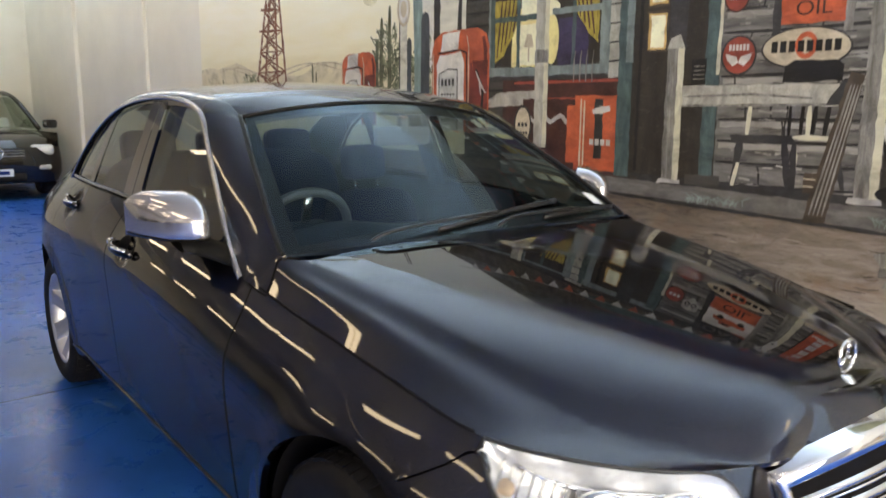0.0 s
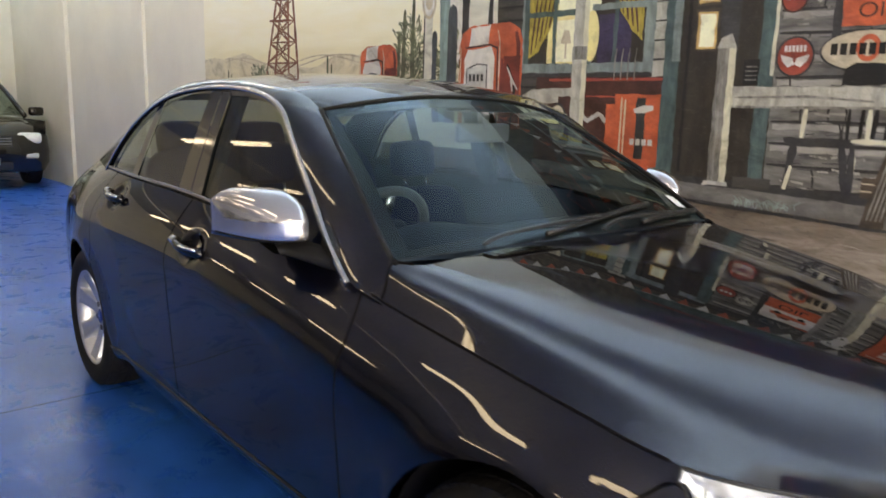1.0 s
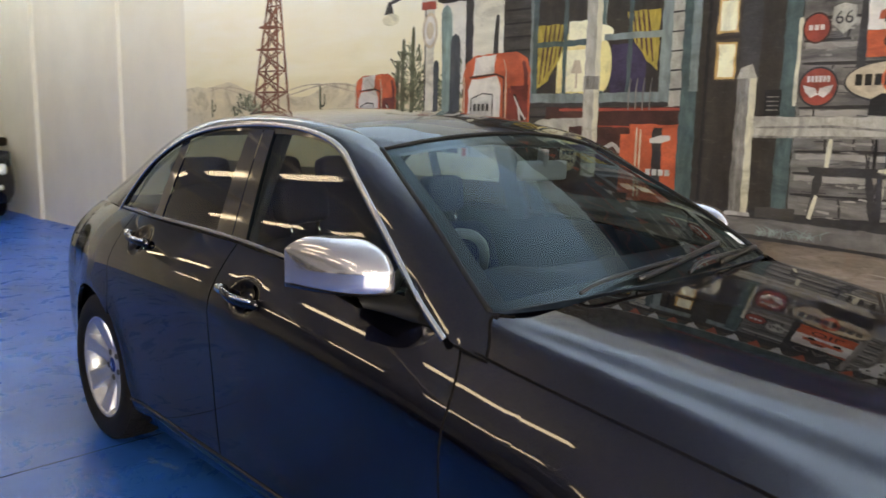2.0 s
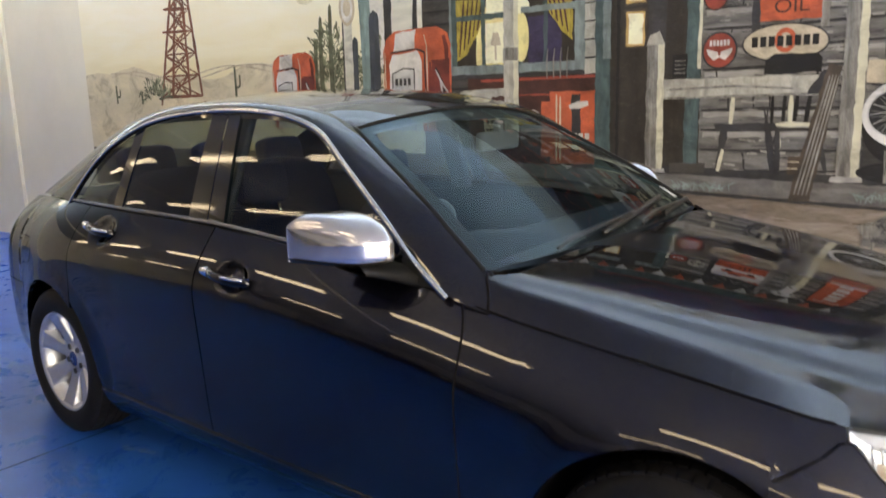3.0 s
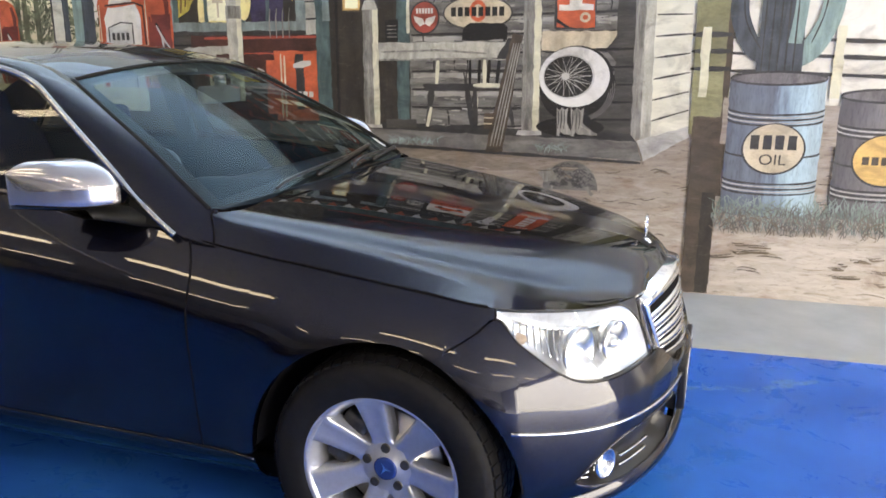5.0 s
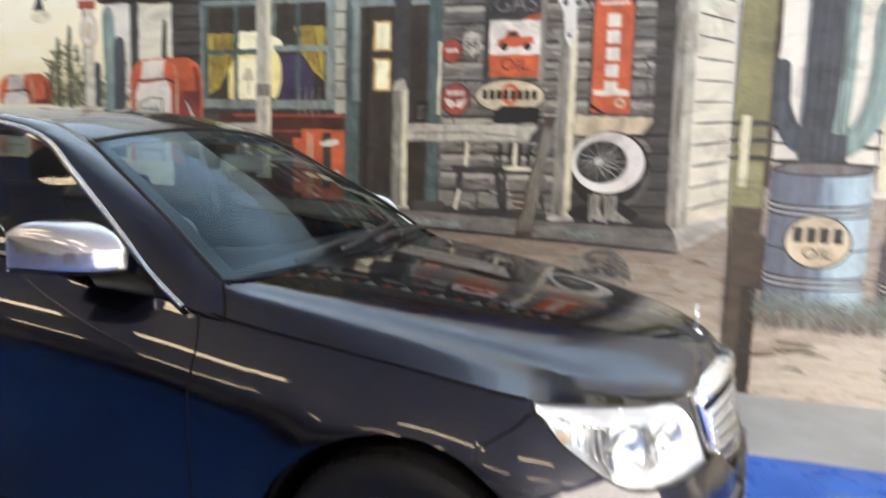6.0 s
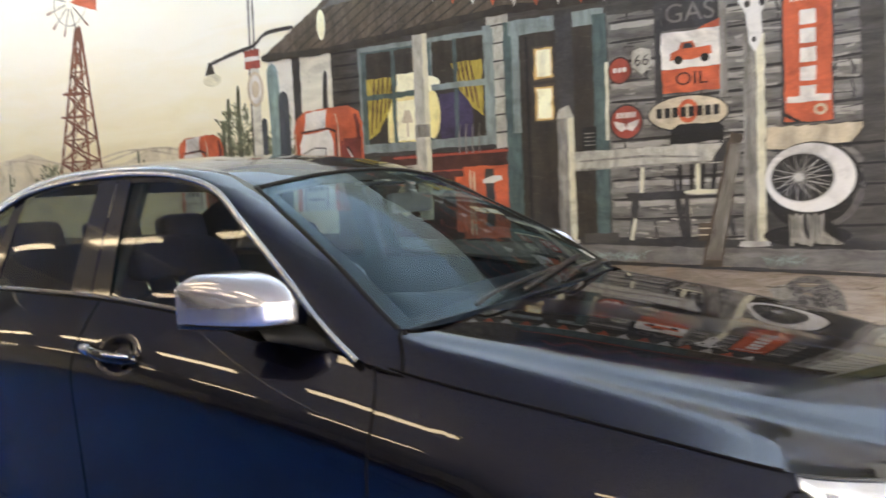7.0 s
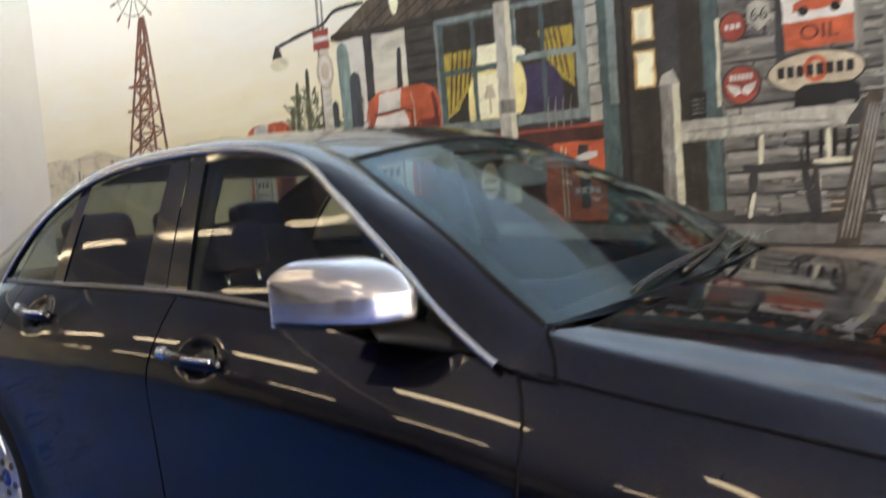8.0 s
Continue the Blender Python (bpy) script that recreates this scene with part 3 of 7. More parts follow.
rect("pale_sky", 1.9, 0.9, 6.0, TOP, P_PALE_SKY)
# far dunes
hill = [(-5.62, 1.0)] + [(-5.62 + 0.2 * k, 1.68 + 0.06 * math.sin(k * 0.55) + 0.03 * math.sin(k * 1.7 + 1)) for k in range(21)] + [(-1.6, 1.0)]
flat("dune", hill, P_SAND)
strokes("dune_line", [[(-5.2 + 0.1 * k, 1.66 + 0.05 * math.sin(k * 0.4 + q)) for k in range(24)] for q in (0.3, 1.2)], 0.012, P_TAN)
flat("dune", [(-5.62, 0.95), (-5.62, 1.44), (-4.6, 1.50), (-3.4, 1.46), (-2.3, 1.42), (-1.2, 1.40), (-1.2, 0.95)], P_SAND)
rect("dirt", -5.62, 0.0, 6.0, 1.02, P_DIRT)

# windmill
mill = painted("windmill")
legs = [[(-4.47, 1.40), (-4.10, 2.75)], [(-3.90, 1.47), (-4.05, 2.75)], [(-4.30, 1.47), (-4.085, 2.75)], [(-4.06, 1.47), (-4.065, 2.75)]]
strokes("tower_leg", legs, 0.032, P_TOWER, mill)
bars = []
for k in range(7):
    t0, t1 = k / 7, (k + 1) / 7
    for a, b in ((0, 1), (2, 3), (0, 3)):
        pa = lambda leg, t: (legs[leg][0][0] + (legs[leg][1][0] - legs[leg][0][0]) * t, 1.47 + 1.28 * t)
        bars.append([pa(a, t0), pa(b, t1)])
        bars.append([pa(b, t0), pa(a, t1)])
    bars.append([pa(0, t0), pa(1, t0)])
strokes("tower_brace", bars, 0.016, P_TOWER, mill)
strokes("tower_deck", [[(-4.37, 2.03), (-4.02, 2.02)], [(-4.33, 2.22), (-4.04, 2.21)], [(-4.48, 1.475), (-3.9, 1.475)]], 0.026, P_TOWER, mill)
blades = []
for k in range(12):
    a = 2 * math.pi * k / 12 + 0.2
    blades.append([(-4.15 + 0.05 * math.cos(a), 2.95 + 0.05 * math.sin(a)), (-4.15 + 0.30 * math.cos(a), 2.95 + 0.27 * math.sin(a))])
strokes("mill_blade", blades, 0.015, P_POST, mill)
strokes("mill_tip", [[(-4.15 + 0.24 * math.cos(2 * math.pi * k / 12 + 0.2), 2.95 + 0.22 * math.sin(2 * math.pi * k / 12 + 0.2)),
                      (-4.15 + 0.31 * math.cos(2 * math.pi * k / 12 + 0.2), 2.95 + 0.28 * math.sin(2 * math.pi * k / 12 + 0.2))] for k in range(12)], 0.035, P_TOWER, mill)
strokes("mill_ring", [[(-4.15 + 0.20 * math.cos(2 * math.pi * k / 30), 2.95 + 0.185 * math.sin(2 * math.pi * k / 30)) for k in range(31)]], 0.010, P_POST, mill)
flat("mill_tail", [(-4.15, 2.95), (-3.83, 2.84), (-3.83, 2.95), (-4.05, 2.99)], P_RED, mill)
for u, z, h in ((-5.14, 1.43, 0.17), (-3.47, 1.44, 0.26), (-4.75, 1.42, 0.10)):
    limb("small_cactus", [(u, z), (u, z + h * 0.5), (u, z + h)], 0.028, 0.024, P_LEAF)
    limb("small_cactus", [(u, z + h * 0.35), (u + 0.05, z + h * 0.4), (u + 0.055, z + h * 0.75)], 0.02, 0.018, P_LEAF)


def bush(u, z, w, h, count):
    lines = []
    for _ in range(count):
        a = mural_rand.uniform(0.15, math.pi - 0.15)
        r = mural_rand.uniform(0.25, 1.0)
        p = (u + w * r * math.cos(a) * mural_rand.uniform(0.4, 1), z + h * r * math.sin(a))
        b = a + mural_rand.uniform(-0.9, 0.9)
        lines.append([p, (p[0] + 0.035 * math.cos(b), p[1] + 0.035 * math.sin(b)), (p[0] + 0.06 * math.cos(b + 0.3), p[1] + 0.06 * math.sin(b + 0.3))])
    half = len(lines) // 2
    strokes("painted_bush", lines[:half], 0.020, P_LEAF, None, True)
    strokes("painted_bush", lines[half:], 0.011, P_LEAF_PALE, None, True)


bush(-4.55, 1.45, 0.28, 0.16, 90)
bush(-2.42, 1.42, 0.30, 0.52, 300)
for u, h in ((-2.50, 0.62), (-2.40, 0.70), (-2.56, 0.45)):
    limb("thin_cactus", [(u, 1.4), (u, 1.4 + h * 0.5), (u + 0.01, 1.4 + h)], 0.05, 0.032, P_LEAF)


def petrol_pump(u0, u1, z0, z1, name):
    """Rounded red and white pump: front face with a dial, red flank with the hose."""
    w, h = u1 - u0, z1 - z0
    g = painted(name)
    body = [(u0, z0), (u0, z0 + h * 0.80), (u0 + 0.05 * w, z0 + h * 0.93), (u0 + 0.17 * w, z0 + h), (u0 + 0.80 * w, z1 + 0.02 * h), (u0 + 0.95 * w, z0 + 0.95 * h), (u1, z0 + 0.84 * h), (u1, z0)]
    flat("pump_body", body, P_RED, g)
    flat("pump_flank", [(u0 + 0.70 * w, z0), (u1 - 0.02 * w, z0), (u1 - 0.02 * w, z0 + 0.70 * h), (u0 + 0.72 * w, z0 + 0.70 * h)], P_RED_DARK, g)
    flat("pump_crown", [(u0 + 0.16 * w, z0 + 0.80 * h), (u0 + 0.19 * w, z0 + 0.985 * h), (u0 + 0.50 * w, z1 + 0.005 * h), (u0 + 0.47 * w, z0 + 0.80 * h)], P_PUMP_WHITE, g)
    flat("pump_front", [(u0 + 0.06 * w, z0), (u0 + 0.08 * w, z0 + 0.66 * h), (u0 + 0.14 * w, z0 + 0.77 * h), (u0 + 0.52 * w, z0 + 0.80 * h), (u0 + 0.58 * w, z0 + 0.70 * h), (u0 + 0.58 * w, z0)], P_PUMP_WHITE, g)
    flat("pump_face", [(u0 + 0.12 * w, z0), (u0 + 0.13 * w, z0 + 0.58 * h), (u0 + 0.46 * w, z0 + 0.62 * h), (u0 + 0.46 * w, z0)], P_FACE, g)
    strokes("pump_edge", [[(u0 + 0.12 * w, z0), (u0 + 0.13 * w, z0 + 0.58 * h), (u0 + 0.3 * w, z0 + 0.63 * h), (u0 + 0.46 * w, z0 + 0.62 * h), (u0 + 0.46 * w, z0)]], 0.010, P_SHADE, g)
    strokes("pump_stripe", [[(u0 + 0.055 * w, z0), (u0 + 0.065 * w, z0 + 0.66 * h)], [(u0 + 0.60 * w, z0), (u0 + 0.60 * w, z0 + 0.70 * h)]], 0.030, P_RED, g)
    strokes("pump_glint", [[(u0 + 0.655 * w, z0), (u0 + 0.655 * w, z0 + 0.84 * h), (u0 + 0.62 * w, z0 + 0.95 * h)], [(u0 + 0.02 * w, z0 + 0.1 * h), (u0 + 0.02 * w, z0 + 0.8 * h)]], 0.009, P_TAN, g)
    strokes("pump_shade", [[(u0 + 0.93 * w, z0), (u0 + 0.94 * w, z0 + 0.80 * h), (u0 + 0.90 * w, z0 + 0.93 * h)], [(u0 + 0.70 * w, z0), (u0 + 0.70 * w, z0 + 0.68 * h)]], 0.034, P_RED_DARK, g)
    strokes("pump_shade", [[(u0 + 0.10 * w, z0 + 0.79 * h), (u0 + 0.50 * w, z0 + 0.815 * h), (u0 + 0.62 * w, z0 + 0.78 * h), (u0 + 0.64 * w, z0)]], 0.014, P_MAROON, g)
    for k, (n, zz) in enumerate(((4, 0.46), (5, 0.36), (3, 0.20), (5, 0.10))):
        for q in range(n):
            s = 0.26 * w / n
            rect("dial_mark", u0 + 0.17 * w + q * s, z0 + zz * h, u0 + 0.17 * w + q * s + s * 0.6, z0 + (zz + (0.07 if k % 2 == 0 else 0.025)) * h, P_SHADE, g)
    strokes("hose", [smooth_uz([(u1 - 0.22 * w, z0 + 0.62 * h), (u1 - 0.15 * w, z0 + 0.50 * h), (u1 - 0.10 * w, z0 + 0.40 * h), (u1 - 0.12 * w, z0 + 0.2 * h), (u1 - 0.15 * w, z0)], 14)], 0.022, P_BLACK, g)
    strokes("nozzle", [[(u1 - 0.22 * w, z0 + 0.60 * h), (u1 - 0.13 * w, z0 + 0.46 * h), (u1 - 0.05 * w, z0 + 0.38 * h)], [(u1 - 0.16 * w, z0 + 0.52 * h), (u1 - 0.13 * w, z0 + 0.36 * h)]], 0.017, P_FACE, g)


petrol_pump(-3.03, -2.57, 1.20, 1.76, "small_pump")
# dark corner behind the big pump, with tall cacti
rect("shed_wall", -1.56, 1.0, -1.20, 2.30, P_BOARD_DARK)
rect("bright_wall", -1.83, 1.2, -1.56, 2.24, P_BOARD_WHITE)
rect("dark_post", -1.89, 1.3, -1.82, 2.30, P_SHADE)
rect("pale_gap", -2.10, 1.6, -1.89, 2.26, P_PALE_SKY)
bush(-2.0, 1.35, 0.22, 0.50, 160)
limb("tall_cactus", [(-2.05, 1.2), (-2.05, 1.7), (-2.07, 2.22)], 0.11, 0.10, P_CACTUS_PALE)
limb("tall_cactus", [(-1.99, 1.2), (-1.98, 1.6), (-1.98, 2.02)], 0.10, 0.09, P_CACTUS)
limb("tall_cactus", [(-2.13, 1.2), (-2.17, 1.5), (-2.16, 1.85)], 0.07, 0.06, P_CACTUS)
limb("tall_cactus", [(-1.62, 1.8), (-1.62, 1.95), (-1.61, 2.12)], 0.05, 0.03, P_SHADE)
rect("sign_pole", -2.275, 1.30, -2.185, 2.24, P_BOARD_WHITE)
strokes("pole_edge", [[(-2.275, 1.3), (-2.27, 2.24)]], 0.014, P_SHADE)
strokes("mast", [[(-2.215, 2.24), (-2.20, 3.3)], [(-2.255, 2.24), (-2.235, 3.3)], [(-2.25, 2.7), (-2.29, 2.7)], [(-2.25, 2.95), (-2.29, 2.95)]], 0.020, P_POST)
oval("round_sign", -2.225, 2.055, 0.075, 0.125, P_TAN)
oval("round_sign", -2.225, 2.055, 0.055, 0.10, P_PUMP_WHITE)
oval("round_sign", -2.225, 2.055, 0.036, 0.06, P_TAN)
rect("small_board", -2.31, 2.20, -2.17, 2.33, P_SIGN_RED)
rect("small_board", -2.31, 2.255, -2.17, 2.285, P_PUMP_WHITE)
strokes("lamp_arm", [smooth_uz([(-2.63, 2.28), (-2.40, 2.33), (-2.22, 2.36), (-2.10, 2.43), (-1.86, 2.44)], 20)], 0.026, P_SHADE)
flat("lamp_shade", [(-2.70, 2.20), (-2.60, 2.20), (-2.63, 2.29), (-2.66, 2.29)], P_SHADE)
oval("lamp_glow", -2.63, 2.16, 0.09, 0.045, P_GLOW_PALE)

# the station house: left wall with its window
rect("house_wall", -1.24, 0.95, 0.33, 2.36, P_BOARD_DARK)
strokes("board_gap", [[(-1.55, z), (-0.42, z)] for z in [1.2 + 0.085 * k for k in range(13)]], 0.012, P_BLACK)
rect("clapboard", -0.41, 1.35, -0.27, 2.30, P_WHITE)
strokes("board_gap", [[(-0.41, z), (-0.27, z + 0.006)] for z in [1.40 + 0.105 * k for k in range(9)]], 0.012, P_GAP)
window = painted("painted_window")
rect("window_frame", -1.34, 1.55, -0.37, 2.23, P_TEAL_PALE, window)
rect("window_frame", -1.32, 1.55, -0.80, 2.20, P_TEAL, window)
rect("dark_pane", -1.28, 1.595, -0.85, 2.185, P_DOOR, window)
rect("dark_pane", -0.79, 1.60, -0.43, 2.20, P_DOOR, window)
rect("lit_pane", -1.13, 1.60, -0.86, 1.96, P_GLOW, window)
rect("bright_pane", -1.06, 1.61, -0.92, 1.86, P_GLOW_PALE, window)
rect("bright_pane", -1.05, 1.92, -0.83, 2.03, P_GLOW_PALE, window)
rect("violet_pane", -0.75, 1.60, -0.52, 1.88, P_PURPLE, window)
oval("lamp_halo", -0.80, 1.76, 0.055, 0.15, P_GLOW, window)
oval("lamp_halo", -0.84, 1.95, 0.10, 0.05, P_GLOW_PALE, window)
flat("table_lamp", [(-1.025, 1.72), (-0.945, 1.72), (-0.965, 1.80), (-1.005, 1.80)], P_TAN, window)
strokes("table_lamp", [[(-0.985, 1.63), (-0.985, 1.72)]], 0.020, P_TAN, window)
flat("curtain", [(-1.28, 2.02), (-1.28, 1.63), (-1.20, 1.68), (-1.12, 1.80), (-1.07, 1.92), (-1.06, 2.02)], P_YELLOW, window)
flat("curtain", [(-0.66, 2.06), (-0.45, 2.06), (-0.45, 1.72), (-0.52, 1.78), (-0.60, 1.88)], P_YELLOW, window)
strokes("curtain_fold", [[(-1.26 + 0.035 * k, 1.66 + 0.04 * k), (-1.22 + 0.035 * k, 2.02)] for k in range(5)] + [[(-0.48 - 0.035 * k, 1.77 + 0.035 * k), (-0.53 - 0.03 * k, 2.06)] for k in range(4)], 0.012, P_MAROON, window)
for u in (-1.075, -0.63):
    rect("glazing_bar", u - 0.014, 1.58, u + 0.014, 2.2, P_TEAL, window)
rect("glazing_bar", -1.30, 1.885, -0.84, 1.92, P_TEAL, window)
rect("glazing_bar", -0.80, 1.905, -0.41, 1.94, P_TEAL_PALE, window)
rect("window_frame", -0.435, 1.56, -0.385, 2.25, P_TEAL_PALE, window)
rect("window_sill", -1.34, 1.535, -0.37, 1.60, P_TEAL_PALE, window)
rect("window_sill", -1.34, 1.520, -0.37, 1.545, P_SHADE, window)
rect("wainscot", -1.2, 0.9, -0.28, 1.52, P_MAROON)
strokes("wainscot_rail", [[(-1.1, 1.50), (-0.30, 1.505)], [(-1.1, 1.40), (-0.30, 1.40)]], 0.016, P_SIGN_RED)
flat("bench_top", [(-1.42, 1.34), (-0.86, 1.37), (-0.90, 1.455), (-1.25, 1.44)], P_WHITE)
cooler = painted("drinks_cooler")
rect("cooler_box", -1.02, 0.95, -0.60, 1.40, P_MAROON, cooler)
strokes("cooler_script", [smooth_uz([(-1.02 + 0.045 * k, 1.28 + 0.022 * math.sin(k * 2.1)) for k in range(10)], 60)], 0.026, P_STONE_PALE, cooler)
rect("cooler_door", -0.60, 0.98, -0.30, 1.42, P_RED, cooler)
rect("cooler_edge", -0.66, 1.02, -0.56, 1.36, P_RED, cooler)
strokes("cooler_stripe", [[(-0.555, 1.0), (-0.555, 1.40)], [(-0.53, 1.0), (-0.53, 1.39)]], 0.012, P_TAN, cooler)
rect("cooler_bottle", -0.455, 1.05, -0.395, 1.40, P_SHADE, cooler)
strokes("cooler_script", [[(-0.47, 1.325), (-0.345, 1.345)]], 0.040, P_FACE, cooler)
blocks("cooler_mark", 4, -0.49, -0.33, 1.13, 1.165, P_FACE, cooler)
oval("post_sign", -1.02, 1.235, 0.075, 0.125, P_SHADE)
oval("post_sign", -1.02, 1.235, 0.062, 0.110, P_TAN)
blocks("sign_mark", 3, -1.065, -0.975, 1.225, 1.25, P_SHADE)
blocks("sign_mark", 4, -1.065, -0.975, 1.175, 1.195, P_SHADE)
strokes("bottle_rack", [[(-0.62 + 0.045 * k, 1.50), (-0.62 + 0.045 * k, 1.62), (-0.612 + 0.045 * k, 1.68)] for k in range(4)], 0.009, P_POST)
petrol_pump(-1.90, -1.33, 1.18, 1.86, "big_pump")
rect("porch_post", -0.925, 1.10, -0.825, 2.26, P_WHITE)
rect("porch_post_edge", -0.855, 1.10, -0.82, 2.26, P_CREAM)
rect("post_wrap", -0.93, 1.62, -0.82, 1.70, P_POST)

# doorway
doorway = painted("painted_door")
rect("door_leaf", -0.23, 0.93, 0.34, 2.20, P_DOOR, doorway)
rect("door_frame", -0.30, 0.96, -0.205, 2.25, P_TEAL, doorway, lean=-0.005)
rect("door_frame", -0.255, 1.6, -0.205, 2.25, P_TEAL_PALE, doorway)
rect("door_frame", -0.27, 2.165, 0.05, 2.25, P_TEAL_PALE, doorway)
rect("door_shade", -0.17, 1.0, -0.15, 2.15, P_BLACK, doorway)
for z0, z1 in ((1.90, 2.075), (1.66, 1.855)):
    rect("door_light", -0.125, z0 - 0.012, 0.008, z1 + 0.012, P_BROWN, doorway)
    rect("door_light", -0.115, z0, -0.002, z1, P_ORANGE, doorway)
    rect("door_light", -0.100, z0 + 0.012, -0.014, z1 - 0.012, P_GLOW_PALE, doorway)
rect("inner_door", 0.14, 0.95, 0.33, 2.17, P_DOOR, doorway)
rect("door_frame", 0.12, 2.165, 0.30, 2.25, P_TEAL_PALE, doorway)
rect("door_frame", 0.235, 0.98, 0.315, 2.22, P_TEAL, doorway)
rect("door_edge", 0.300, 1.52, 0.325, 1.95, P_CREAM, doorway)
rect("shaded_post", 0.015, 1.60, 0.120, 2.27, P_SHADE, doorway)

# grey clapboard front
rect("clapboard", 0.32, 0.90, 1.68, 2.36, P_BOARD)
for k in range(13):
    z = 0.97 + 0.108 * k
    rect("board_light", 0.34, z + 0.070, 1.60, z + 0.098, P_BOARD_LIGHT if k % 3 else P_BOARD)
strokes("board_gap", [smooth_uz([(0.33, 0.97 + 0.108 * k), (0.7, 0.972 + 0.108 * k + mural_rand.uniform(-0.006, 0.006)), (1.1, 0.975 + 0.108 * k), (1.6, 0.985 + 0.108 * k)], 20) for k in range(13)], 0.015, P_GAP)
knots = []
ends = []
for k in range(34):
    u, row = mural_rand.uniform(0.40, 1.56), mural_rand.randrange(12)
    z = 0.975 + 0.108 * row
    ends.append([(u, z), (u + mural_rand.uniform(-0.012, 0.012), z + 0.055), (u + mural_rand.uniform(-0.02, 0.02), z + 0.105)])
strokes("board_end", ends, 0.011, P_GAP, None, True)
dabs = []
for k in range(150):
    u, z = mural_rand.uniform(0.36, 1.50), mural_rand.uniform(0.95, 2.25)
    dabs.append([(u, z), (u + mural_rand.uniform(0.03, 0.10), z + mural_rand.uniform(-0.012, 0.012))])
strokes("board_dab", dabs[:75], 0.020, P_BOARD_LIGHT, None, True)
strokes("board_dab", dabs[75:], 0.018, P_POST, None, True)
for k in range(150):
    u, z = mural_rand.uniform(0.36, 1.58), mural_rand.uniform(0.95, 2.25)
    knots.append([(u, z), (u + mural_rand.uniform(0.04, 0.14), z + mural_rand.uniform(-0.008, 0.008))])
strokes("board_grain", knots, 0.007, P_SHADE, None, True)
rect("shaded_eave", 0.32, 2.20, 1.70, 2.42, P_BOARD_DARK)
# signs
signs = painted("painted_sign_group")
rect("sign_post", 0.575, 1.70, 0.615, 2.34, P_SHADE, signs)
rect("sign_post", 0.905, 1.70, 0.945, 2.34, P_POST, signs)
rect("gas_sign", 0.615, 2.075, 0.905, 2.26, P_SHADE, signs)
lettering("gas_word", "GAS", 0.76, 2.155, 0.14, P_BOARD, signs)
rect("car_sign", 0.61, 1.87, 0.91, 2.065, P_PUMP_WHITE, signs)
flat("sign_flash", [(0.80, 2.065), (0.91, 2.065), (0.91, 2.11)], P_RED, signs)
flat("painted_truck", [(0.655, 1.915), (0.66, 1.955), (0.70, 1.968), (0.715, 2.005), (0.775, 2.008), (0.79, 1.972), (0.865, 1.975), (0.872, 1.935), (0.80, 1.912)], P_RED, signs)
for u in (0.70, 0.835):
    oval("truck_wheel", u, 1.915, 0.022, 0.022, P_BLACK, signs)
flat("truck_window", [(0.722, 1.972), (0.73, 1.998), (0.768, 1.998), (0.776, 1.972)], P_SHADE, signs)
rect("oil_sign", 0.615, 1.745, 0.91, 1.87, P_RED, signs)
lettering("oil_word", "OIL", 0.765, 1.812, 0.095, P_MAROON, signs, 1.15)
oval("round_sign", 0.385, 1.895, 0.066, 0.075, P_MAROON, signs)
oval("round_sign", 0.385, 1.895, 0.058, 0.066, P_SIGN_RED, signs)
blocks("sign_mark", 3, 0.345, 0.425, 1.885, 1.91, P_PUMP_WHITE, signs)
flat("road_shield", [(0.455, 1.99), (0.50, 2.005), (0.555, 1.99), (0.56, 1.91), (0.507, 1.86), (0.452, 1.91)], P_WHITE, signs)
lettering("road_number", "66", 0.506, 1.935, 0.085, P_SHADE, signs)
oval("winged_sign", 0.415, 1.612, 0.094, 0.098, P_SHADE, signs)
oval("winged_sign", 0.415, 1.612, 0.084, 0.089, P_SIGN_RED, signs)
blocks("sign_mark", 6, 0.36, 0.47, 1.635, 1.665, P_PUMP_WHITE, signs)
flat("sign_wing", [(0.415, 1.575), (0.405, 1.605), (0.345, 1.622), (0.355, 1.59), (0.385, 1.56)], P_PUMP_WHITE, signs)
flat("sign_wing", [(0.415, 1.575), (0.425, 1.605), (0.485, 1.622), (0.475, 1.59), (0.445, 1.56)], P_PUMP_WHITE, signs)
oval("oval_sign", 0.742, 1.632, 0.212, 0.098, P_SHADE, signs)
oval("oval_sign", 0.742, 1.634, 0.203, 0.090, P_TAN, signs)
oval("sign_disc", 0.745, 1.645, 0.052, 0.062, P_RED, signs)
oval("sign_disc", 0.745, 1.645, 0.030, 0.038, P_TAN, signs)
blocks("sign_letter", 8, 0.575, 0.91, 1.615, 1.668, P_BLACK, signs)
rect("tall_sign", 1.200, 1.535, 1.435, 2.205, P_SHADE, signs)
rect("tall_sign", 1.212, 1.545, 1.428, 2.195, P_RED, signs)
for k in range(5):
    z = 2.055 - 0.092 * k
    rect("sign_letter", 1.285, z - 0.036, 1.357, z + 0.034, P_PUMP_WHITE, signs)
blocks("sign_mark", 7, 1.24, 1.40, 2.135, 2.155, P_PUMP_WHITE, signs)
rect("sign_mark", 1.225, 1.640, 1.42, 1.672, P_PUMP_WHITE, signs)
flat("sign_mark", [(1.212, 1.60), (1.212, 1.575), (1.265, 1.545), (1.29, 1.545)], P_BLACK, signs)
flat("sign_mark", [(1.375, 2.195), (1.41, 2.195), (1.428, 2.165), (1.428, 2.14)], P_BLACK, signs)
oval("sign_disc", 1.375, 1.60, 0.030, 0.028, P_TAN, signs)
oval("sign_disc", 1.375, 1.60, 0.016, 0.014, P_RED, signs)
